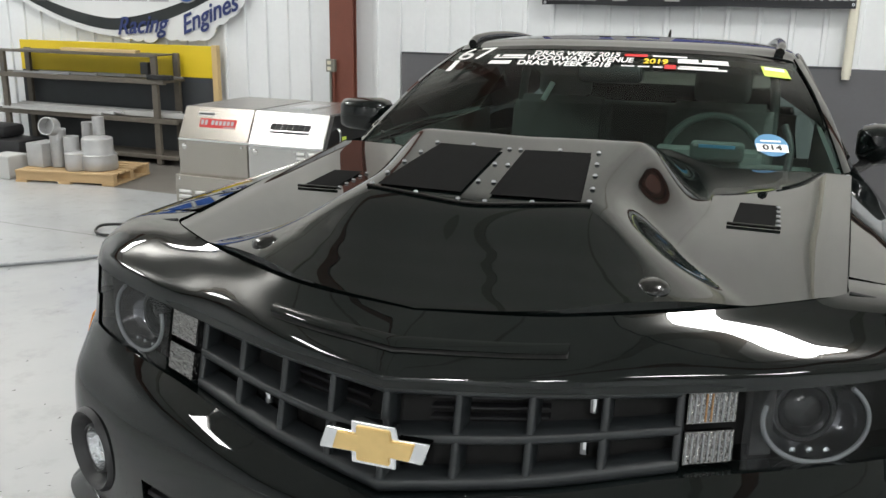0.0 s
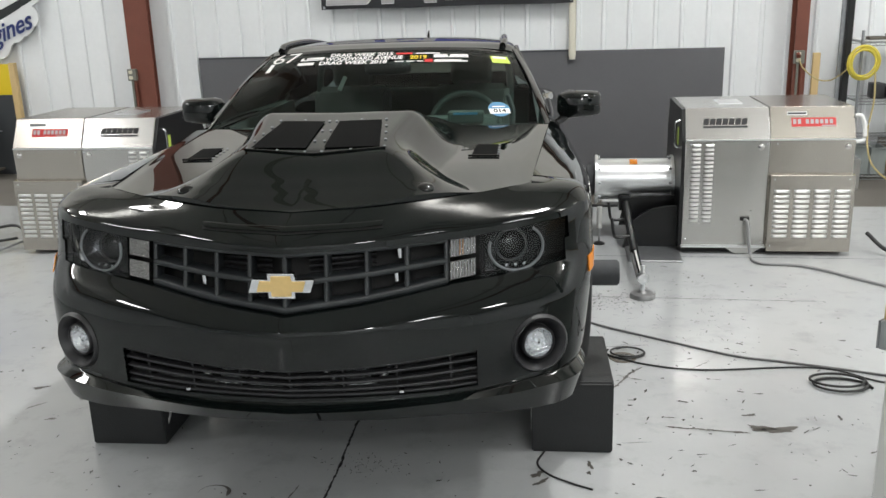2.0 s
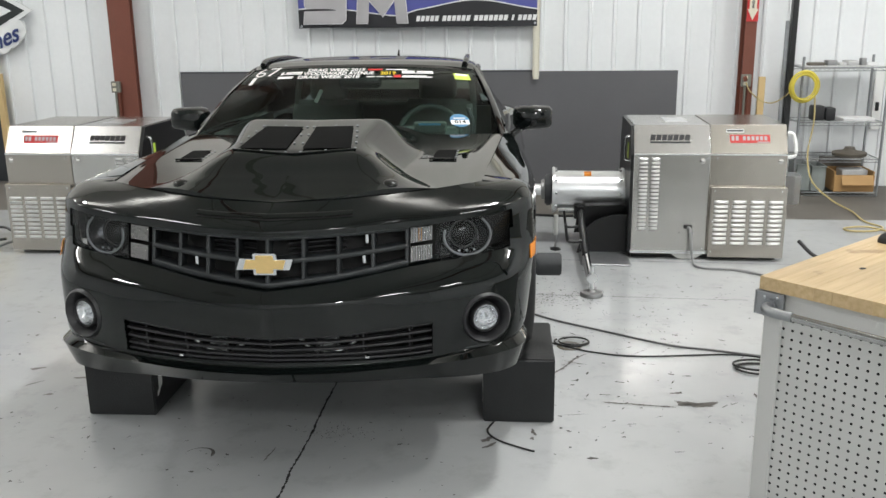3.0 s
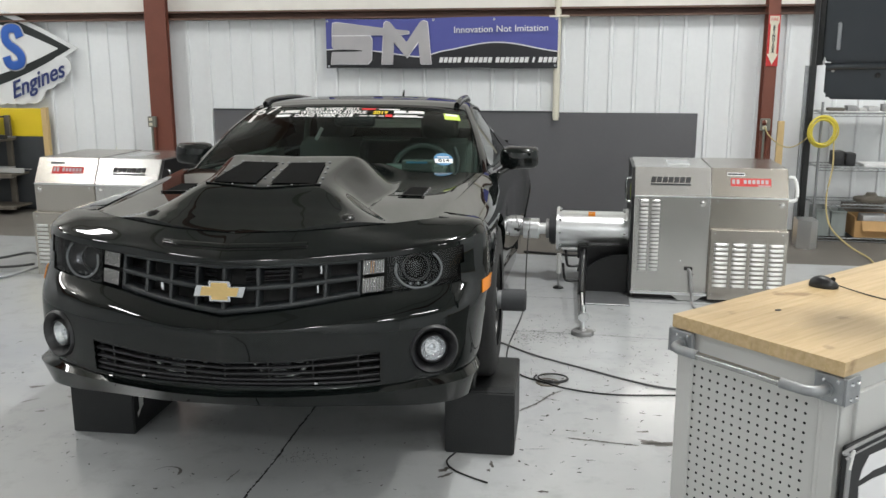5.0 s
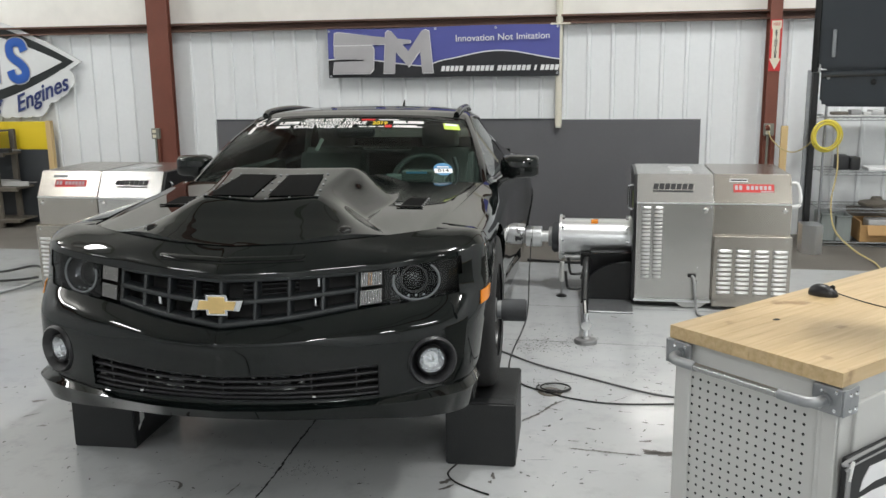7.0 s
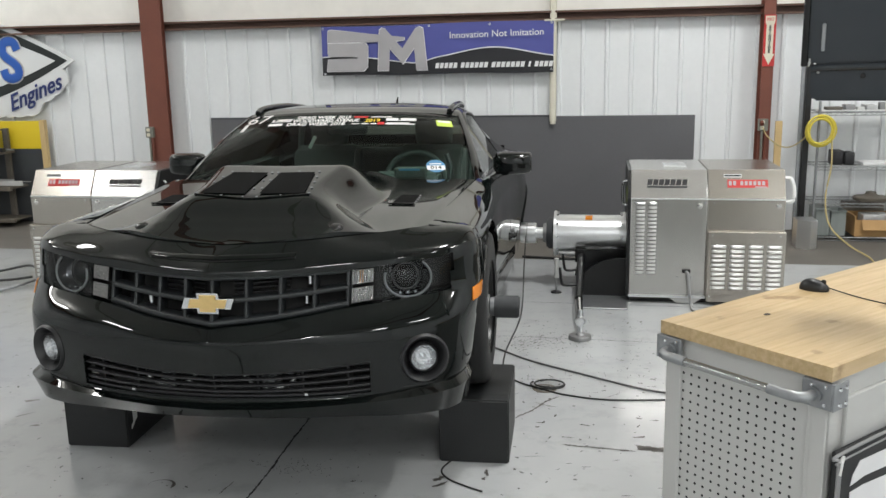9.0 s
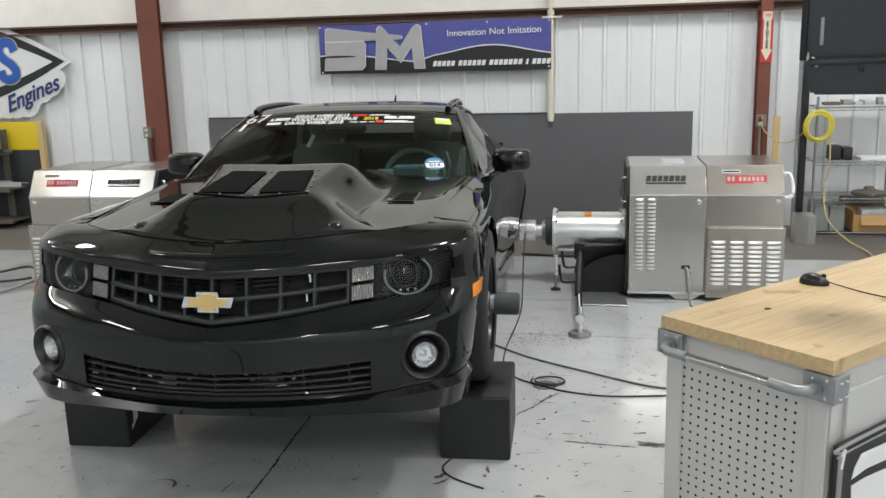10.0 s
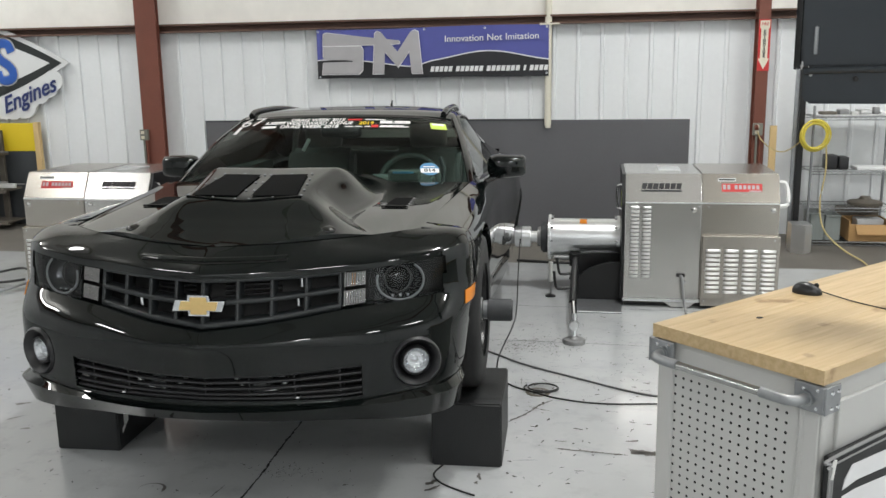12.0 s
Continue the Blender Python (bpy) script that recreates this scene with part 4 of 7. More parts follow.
for k in range(5):
    part("lower_slat", h_bar(-0.575, 0.575, 4.06 + 0.22 * k, 0.005, 0.012, 0.024), M["trim_black"], car, "black lower grille slat", smooth=60)
for k in range(-3, 4):
    part("lower_slat_post", v_bar(0.165 * k, 4.02, 4.98, 0.004, 0.022, 0.06, 3), M["trim_black"], car)
for s in (-1, 1):
    c = front_at(s * 0.20, 4.55) + Vector((0, 0.062, 0.0))
    horn = part("horn", lathe([(0.0, 0.012), (0.018, 0.010), (0.024, 0.0), (0.030, 0.006), (0.040, 0.008), (0.044, 0.0), (0.040, -0.02), (0.0, -0.022)], Matrix.Translation(c + Vector((0, 0, -0.004))) @ Matrix.Rotation(radians(90), 4, "X"), 28), M["galv"], car, "bright metal horn behind the lower grille", smooth=40)
    part("horn_pipe", tube([c + Vector((-0.11, 0.004, 0.022)), c + Vector((-0.07, 0.0, -0.016)), c + Vector((0.0, -0.012, -0.030)), c + Vector((0.07, 0.0, -0.014)), c + Vector((0.11, 0.004, 0.026))], 0.008), M["steel_shine"], horn, smooth=60)
    part("horn_bracket", box(c.x - 0.085, c.x + 0.085, c.y + 0.012, c.y + 0.018, c.z + 0.022, c.z + 0.034), M["galv"], horn)
    part("lower_screw", box(s * 0.345 - 0.008, s * 0.345 + 0.008, front_at(s * 0.345, 4.1).y - 0.002, front_at(s * 0.345, 4.1).y + 0.02, 0.556, 0.566, 0.002, 1), M["chrome"], car)

# bow-shaped badge
def bow(w, h, y0, y1, cx, cz):
    pts = [(-0.50, -0.27), (-0.20, -0.25), (-0.20, -0.50), (0.20, -0.50), (0.20, -0.25), (0.43, -0.27), (0.50, 0.25), (0.22, 0.23), (0.20, 0.50), (-0.20, 0.50), (-0.20, 0.25), (-0.43, 0.27)]
    return prism([(cx + w * a, cz + h * b) for a, b in pts], "y", y0, y1, 0.0015)


badge = part("badge", bow(0.205, 0.078, -0.016, 0.006, 0.0, 0.922), M["chrome"], car, "gold and chrome cross-shaped badge")
badge_face = part("badge_face", bow(0.152, 0.064, -0.0205, -0.014, 0.0, 0.922), M["gold"], badge)
for s in (-1, 1):
    # stacked turn lamps
    for a, b, lab in ((8.06, 8.45, "clear lower lamp"), (8.55, 8.93, "amber-tinted upper lamp")):
        rows = strip(xs_between(s * 0.492, s * 0.572, 6), a, b, 0.03, 3)
        lamp = part("turn_lamp", sheet(rows, 0.02), M["lamp_smoke"], car, lab)
        for k in range(9):
            x = s * (0.496 + 0.009 * k)
            part("lamp_rib", tube([front_at(x, a + 0.02) + Vector((0, 0.028, 0)), front_at(x, b - 0.02) + Vector((0, 0.028, 0))], 0.0014, smooth_path=False, seg=6), M["amber_dim" if a > 8.5 and k in (3, 4) else "halo"], lamp)
    # headlamp: bucket, halo, projector, clear cover
    p0 = Vector((s * 0.700, 0.282, 0.960))
    n = Vector((s * 0.35, -0.93, 0.1)).normalized()
    face = Matrix.Translation(p0) @ n.to_track_quat("Z", "Y").to_matrix().to_4x4()
    lamp = part("headlamp", lathe([(0.098, 0.0), (0.094, -0.01), (0.085, -0.03), (0.05, -0.055), (0.0, -0.06)], face @ Matrix.Diagonal((1.0, 0.82, 1, 1)), 36), M["smoke_chrome"], car, "dark projector headlamp with a pale halo ring", smooth=50)
    ring = []
    for k in range(53):
        a = radians(-200 + 250 * k / 52) if s > 0 else radians(20 - 250 * k / 52)
        ring.append(face @ Vector((0.092 * math.cos(a), 0.092 * 0.82 * math.sin(a), 0.006)))
    part("halo", tube(ring, 0.0045, n=80), M["halo"], lamp, "pale halo ring", smooth=60)
    part("projector", lathe([(0.048, 0.0), (0.046, 0.006), (0.040, 0.012), (0.02, 0.02), (0.0, 0.022)], face @ Matrix.Translation((0, 0, -0.045)), 28), M["gloss_black"], lamp, smooth=60)
    part("projector_ring", lathe([(0.056, -0.002), (0.056, 0.006), (0.049, 0.006), (0.049, -0.002)], face @ Matrix.Translation((0, 0, -0.045)), 28), M["trim_black"], lamp, smooth=60)
    for k in range(3):
        q = face @ Vector((0.03 * (k - 1), -0.06, -0.012))
        part("lamp_bulb", lathe([(0.0, 0.006), (0.006, 0.004), (0.008, 0)], Matrix.Translation(q) @ n.to_track_quat("Z", "Y").to_matrix().to_4x4(), 10), M["chrome"], lamp)
    part("headlamp_cover", facing(sheet(strip(xs_between(s * 0.585, s * 0.862, 16), 8.02, 8.985, 0.006, 5)), (0, -1, 0)), M["clear"], car, "clear headlamp cover", smooth=90).visible_shadow = False
    part("lamp_pod", sheet(strip(xs_between(s * 0.60, s * 0.635, 4), 8.05, 8.95, 0.05, 3), 0.01), M["gloss_black"], car)
    # fog lamp in its round bezel
    nf = Vector((s * 0.42, -0.91, 0.0)).normalized()
    ff = Matrix.Translation(Vector((s * FOG_C[0], front_at(s * FOG_C[0], 4.85).y + 0.012, FOG_C[2]))) @ nf.to_track_quat("Z", "Y").to_matrix().to_4x4()
    bez = part("fog_lamp", lathe([(0.098, -0.03), (0.098, 0.012), (0.090, 0.020), (0.082, 0.014), (0.072, -0.012), (0.058, -0.03), (0.0, -0.032)], ff, 44), M["trim_black"], car, "round clear fog lamp in a black bezel", smooth=50)
    part("fog_reflector", lathe([(0.052, 0.0), (0.047, -0.006), (0.03, -0.02), (0.0, -0.024)], ff @ Matrix.Translation((0, 0, 0.002)), 36), M["lamp_grey"], bez, "faceted bright reflector", smooth=30)
    part("fog_ring", lathe([(0.057, -0.03), (0.057, 0.004), (0.052, 0.007), (0.049, 0.002)], ff, 36), M["trim_black"], bez, smooth=60)
    part("fog_bulb", lathe([(0.0, 0.004), (0.012, 0.0), (0.014, -0.012)], ff @ Matrix.Translation((0, 0, -0.008)), 16), M["chrome"], bez, smooth=60)
    part("fog_lens", facing(lathe([(0.052, 0.004), (0.035, 0.011), (0.0, 0.014)], ff, 36), (0, -1, 0)), M["fog_glass"], bez, smooth=90).visible_shadow = False
    # amber side marker
    lo, hi = half_row(RIDGE), half_row(GR_B)
    mk = [[Vector((s * (a.lerp(b, f).x + 0.005), a.lerp(b, f).y, a.lerp(b, f).z)) for a, b in zip(lo[38:46], hi[38:46])] for f in (-0.35, 0.1, 0.55)]
    part("side_marker", sheet(mk, 0.004), M["amber"], car, "amber side marker")

# ---- wheels and front hubs ----
for s in (-1, 1):
    turn = Matrix.Translation((s * 0.872, WHEEL[0], WHEEL[1])) @ Matrix.Rotation(radians(90 * s), 4, "Y")
    wheel = part("front_wheel", lathe([(0.215, -0.10), (0.27, -0.104), (0.338, -0.094), (0.355, -0.075), (0.36, -0.03), (0.36, 0.03), (0.355, 0.075), (0.338, 0.094), (0.27, 0.104), (0.215, 0.10)], turn, 64), M["rubber"], car, "black front tyre on a dark rim", smooth=40)
    part("rim", lathe([(0.216, 0.10), (0.222, 0.094), (0.205, 0.085), (0.195, 0.03), (0.19, -0.09)], turn, 48), M["dark_steel"], wheel, smooth=50)
    for k in range(5):
        sp = box(0.04, 0.205, -0.022, 0.022, 0.045, 0.07, 0.006, 1)
        sp.transform(turn @ Matrix.Rotation(2 * math.pi * k / 5, 4, "Z"))
        part("spoke", sp, M["dark_steel"], wheel)
    part("hub", lathe([(0.0, 0.09), (0.055, 0.088), (0.06, 0.07), (0.06, 0.04)], turn, 24), M["steel_grey"], wheel, smooth=50)
    part("brake_disc", lathe([(0.0, 0.0), (0.165, 0.0), (0.165, -0.02), (0.0, -0.02)], turn, 32), M["steel_grey"], wheel)
    part("hub_collar", cyl((s * 0.965, WHEEL[0], WHEEL[1]), (s * 0.995, WHEEL[0], WHEEL[1]), 0.044, 28, bevel=0.003), M["galv"], wheel, smooth=50)
    part("hub_extension", cyl((s * 0.985, WHEEL[0], WHEEL[1]), (s * 1.10, WHEEL[0], WHEEL[1]), 0.052, 32, bevel=0.006), M["grey_foam"], wheel, "grey padded cylinder on the wheel hub", smooth=50)
    # rear hub, bare
    rh = part("rear_hub", cyl((s * 0.70, REAR[0], REAR[1]), (s * 0.86, REAR[0], REAR[1]), 0.085, 28), M["steel_grey"], car, "bare rear hub with the wheel removed", smooth=50)
    part("rear_disc", cyl((s * 0.66, REAR[0], REAR[1]), (s * 0.69, REAR[0], REAR[1]), 0.17, 36), M["steel_grey"], rh, smooth=50)

# ---- door mirrors ----
for s in (-1, 1):
    prof = [(0.888, 1.160, 1.235, 2.13), (0.905, 1.135, 1.258, 2.10), (0.945, 1.124, 1.268, 2.08), (1.01, 1.130, 1.266, 2.08), (1.065, 1.134, 1.264, 2.085), (1.096, 1.141, 1.260, 2.10), (1.110, 1.152, 1.248, 2.13)]
    bm = bmesh.new()
    rings = []
    for x, z0, z1, y in prof:
        zc, zh = (z0 + z1) / 2, (z1 - z0) / 2
        rings.append([bm.verts.new((s * x, 2.17 - (2.17 - y) * (max(math.cos(a), -0.25) if abs(math.cos(a)) < 2 else 0), zc + zh * math.copysign(abs(math.sin(a)) ** 0.42, math.sin(a)))) for a in [2 * math.pi * k / 28 for k in range(28)]])
    for a, b in zip(rings, rings[1:]):
        for k in range(28):
            bm.faces.new((a[k], a[(k + 1) % 28], b[(k + 1) % 28], b[k]))
    bm.faces.new(rings[0])
    bm.faces.new(rings[-1])
    bmesh.ops.recalc_face_normals(bm, faces=bm.faces[:])
    mir = part("door_mirror", bm, M["paint"], car, "glossy black door mirror", smooth=50)
    part("mirror_arm", tube([(s * 0.835, 2.03, 1.11), (s * 0.875, 2.06, 1.115), (s * 0.92, 2.11, 1.135), (s * 0.95, 2.13, 1.16)], 0.02), M["gloss_black"], mir, smooth=60)
    part("mirror_glass", box(s * 1.08 if s < 0 else 0.92, -0.92 if s < 0 else 1.08, 2.180, 2.184, 1.150, 1.245), M["chrome"], mir)

# ---- cabin ----
part("dashboard", prism([(1.62, 1.02), (1.75, 1.115), (2.02, 1.125), (2.14, 1.07), (2.16, 0.80), (1.62, 0.80)], "x", -0.76, 0.76, 0.02), M["interior"], car, "dark dashboard")
part("dash_hood", prism([(1.95, 1.10), (2.0, 1.155), (2.12, 1.16), (2.17, 1.10)], "x", 0.20, 0.58, 0.015), M["interior"], car)
part("cabin_floor", box(-0.78, 0.78, 1.62, 4.2, 0.44, 0.50), M["interior"], car)
part("cabin_rear", box(-0.74, 0.74, 3.72, 3.76, 0.5, 1.12), M["interior"], car)
wheel_m = Matrix.Translation((0.40, 2.27, 1.075)) @ Matrix.Rotation(radians(68), 4, "X")
sw = part("steering_wheel", tube([wheel_m @ Vector((0.185 * math.cos(2 * math.pi * k / 32), 0.185 * math.sin(2 * math.pi * k / 32), 0)) for k in range(33)], 0.016, n=64), M["interior"], car, "black steering wheel", smooth=60)
for a in (0, 180, 270):
    e = wheel_m @ Vector((0.18 * math.cos(radians(a)), 0.18 * math.sin(radians(a)), 0))
    part("wheel_spoke", tube([wheel_m @ Vector((0, 0, -0.02)), e], 0.018, smooth_path=False), M["interior"], sw)
for s in (-1, 1):
    back = prism([(2.95, 0.62), (3.10, 0.62), (3.26, 1.16), (3.22, 1.22), (3.14, 1.22), (3.08, 1.16)], "x", s * 0.38 - 0.24, s * 0.38 + 0.24, 0.035)
    seat = part("front_seat", back, M["seat"], car, "dark grey bucket seat", smooth=50)
    part("headrest", box(s * 0.38 - 0.13, s * 0.38 + 0.13, 3.17, 3.27, 1.22, 1.38, 0.03), M["seat"], seat, smooth=50)
    part("seat_cushion", box(s * 0.38 - 0.25, s * 0.38 + 0.25, 2.45, 3.0, 0.55, 0.70, 0.04), M["seat"], seat, smooth=50)
    part("door_card", sheet([[Vector((s * 0.80, y, 0.50)) for y in (1.7, 2.4, 3.4)], [Vector((s * 0.835, y, 1.12)) for y in (1.78, 2.4, 3.4)]], 0.02), M["interior"], car)
part("rear_bench", box(-0.62, 0.62, 3.50, 3.72, 0.6, 1.16, 0.05), M["seat"], car, smooth=50)
part("roof_lining", sheet([[q + Vector((0, 0.01, -0.03)) for q in r] for r in rf]), M["interior"], car)
rvm = part("rear_view_mirror", box(-0.125, 0.125, 2.20, 2.235, 1.365, 1.435, 0.025, 3), M["trim_black"], car, "black rear-view mirror", smooth=50)
part("mirror_stem", tube([(0, 2.215, 1.43), (0, 2.19, 1.465), (0, 2.18, 1.475)], 0.010), M["trim_black"], rvm)
cluster = part("dash_gauge", box(0.34, 0.52, 1.90, 1.98, 1.14, 1.20, 0.012), M["interior"], car, "small black gauge box on the dashboard")
part("gauge_screen", box(0.37, 0.49, 1.897, 1.899, 1.185, 1.196), M["blue_vinyl"], cluster)
part("phone_arm", tube([(0.66, 1.86, 1.12), (0.665, 1.90, 1.20), (0.64, 1.94, 1.27)], 0.014), M["trim_black"], car, "black gooseneck arm on the dashboard", smooth=60)
part("grab_handle", tube([(-0.33, 2.52, 1.26), (-0.30, 2.56, 1.33)], 0.012, smooth_path=False), M["white_vinyl"], car, "white belt guide")
part("roll_bar", tube([(-0.60, 3.30, 0.6), (-0.62, 3.30, 1.25), (-0.50, 3.32, 1.42), (0, 3.33, 1.44), (0.50, 3.32, 1.42), (0.62, 3.30, 1.25), (0.60, 3.30, 0.6)], 0.022), M["interior"], car, smooth=60)


# ---- writing on the windscreen ----
def on_screen_pose(u, v, up=0.004, spin=0.0):
    o = screen_at(u, v, up)
    ex = (screen_at(min(u + 0.05, 1), v) - screen_at(u - 0.05, v)).normalized()
    ey = (screen_at(u, min(v + 0.03, 1)) - screen_at(u, v - 0.03)).normalized()
    ez = ex.cross(ey).normalized()
    ey = ez.cross(ex)
    return Matrix.Translation(o) @ Matrix((ex, ey, ez)).transposed().to_4x4() @ Matrix.Rotation(radians(spin), 4, "Z")


def on_glass(o, x, v):
    """Lays flat lettering onto the curved glass, its middle at x metres across and v up."""
    for k in o.data.vertices:
        vv = min(v + k.co.y / 0.75, 0.99)
        o_x = (x + k.co.x) / (screen(vv)[-1].x - 0.022 * vv)
        k.co = screen_at(o_x, vv, 0.030 + k.co.z)
    return o


on_glass(words("screen_number", "67", 0.155, M["white_vinyl"], Matrix(), car, 0.0005, 1.0, 0.10, 0.0), -0.530, 0.835)["label"] = "white racing number on the glass"
on_glass(words("screen_number", "1", 0.125, M["white_vinyl"], Matrix(), car, 0.0005, 1.1, 0.12, 0.005), -0.600, 0.695)
words("screen_lettering", "DRAG WEEK 2015", 0.052, M["white_vinyl"], on_screen_pose(-0.19, 0.900), car, 0.0004, 0.80, 0.0, 0.0014)
words("screen_lettering", "WOODWARD AVENUE", 0.056, M["white_vinyl"], on_screen_pose(-0.16, 0.842), car, 0.0004, 0.69, 0.0, 0.0014)
words("screen_lettering", "2019", 0.056, M["yellow_vinyl"], on_screen_pose(0.27, 0.842), car, 0.0004, 0.80, 0.0, 0.0014)
words("screen_lettering", "DRAG WEEK 2018", 0.052, M["white_vinyl"], on_screen_pose(-0.235, 0.784), car, 0.0004, 0.86, 0.0, 0.0014)
for u0, u1, v0, v1, mt in ((-0.685, -0.49, 0.838, 0.852, "white_vinyl"), (-0.685, -0.66, 0.852, 0.885, "white_vinyl"), (-0.64, -0.49, 0.858, 0.885, "white_vinyl"), (-0.685, -0.55, 0.77, 0.81, "white_vinyl"), (0.39, 0.66, 0.838, 0.852, "white_vinyl"), (0.39, 0.50, 0.852, 0.885, "white_vinyl"), (0.52, 0.66, 0.856, 0.885, "white_vinyl"), (0.09, 0.22, 0.89, 0.918, "red_vinyl"), (0.25, 0.44, 0.895, 0.912, "white_vinyl"), (0.09, 0.16, 0.778, 0.792, "white_vinyl"), (0.18, 0.24, 0.778, 0.792, "white_vinyl"), (0.26, 0.31, 0.778, 0.792, "white_vinyl"), (0.32, 0.38, 0.77, 0.815, "red_vinyl"), (0.39, 0.645, 0.772, 0.79, "white_vinyl"), (0.40, 0.60, 0.794, 0.808, "white_vinyl")):
    part("screen_decal", rect_on_screen(u0, u1, v0, v1, 0.004, 6, 1), M[mt], car)
part("screen_sticker", rect_on_screen(0.83, 0.965, 0.765, 0.875, 0.004, 4, 2), M["green_vinyl"], car, "lime inspection sticker")
part("sticker_print", rect_on_screen(0.845, 0.95, 0.832, 0.867, 0.005, 4, 1), M["white_print"], car)
sm = on_screen_pose(0.765, 0.185, 0.003) @ Matrix.Diagonal((0.92, 0.92, 1, 1))
rs = part("round_sticker", lathe([(0.0, 0.001), (0.058, 0.001), (0.058, 0.0)], sm, 36), M["blue_vinyl"], car, "round blue and white event sticker")
part("sticker_band", box(-0.054, 0.054, -0.036, 0.004, 0.0012, 0.0018), M["white_vinyl"], rs).matrix_basis = sm
words("sticker_number", "014", 0.036, M["black_vinyl"], sm @ Matrix.Translation((0, -0.016, 0.003)), rs, 0.0003, 1.25, 0, 0.001)
part("sticker_line", box(-0.035, 0.035, 0.016, 0.024, 0.0015, 0.002), M["white_vinyl"], rs).matrix_basis = sm

# ---- wheel blocks under the front wheels ----
for s in (-1, 1):
    block = thing("wheel_block", "black coated-foam wheel block carrying a front wheel", "wheel block", pose(-0.412, 1.30, 0, 0, 0, 2.4), "wheel blocks")
    a, b = (0.75, 1.066) if s > 0 else (-1.066, -0.75)
    part("block_body", prism([(0.685, 0.0), (1.16, 0.0), (1.16, 0.308), (1.13, 0.308), (1.08, 0.301), (0.78, 0.300), (0.70, 0.306), (0.685, 0.298)], "x", a, b, 0.006), M["foam_black"], block, smooth=35)
    ix = -s * -1 * (0.748) if s > 0 else -0.748
    for k, (y0, y1, z0, z1) in enumerate(((0.74, 0.78, 0.10, 0.17), (0.80, 0.86, 0.15, 0.175), (0.88, 1.00, 0.17, 0.195), (0.72, 0.75, 0.08, 0.10))):
        part("logo_bar", prism([(y0, z0), (y1, z0 + 0.02), (y1, z1 + 0.02), (y0, z1)], "x", ix - 0.001 if s > 0 else ix - 0.001, ix + 0.001), M["white_vinyl"], block)


# ---- dyno pods ----
def louvre_mesh(w, h):
    bm = bmesh.new()
    n, m = 8, 4
    vs = []
    for j in range(m + 1):
        z = -h / 2 + h * j / m
        row = []
        for i in range(n + 1):
            x = -w / 2 + w * i / n
            e = max(0.0, 1 - (2 * abs(x) / w) ** 4) * (1 - j / m) ** 0.6 if j else 0.0
            row.append(bm.verts.new((x, -0.012 * e, z)))
        vs.append(row)
    for a, b in zip(vs, vs[1:]):
        for k in range(n):
            bm.faces.new((a[k], a[k + 1], b[k + 1], b[k]))
    return bm


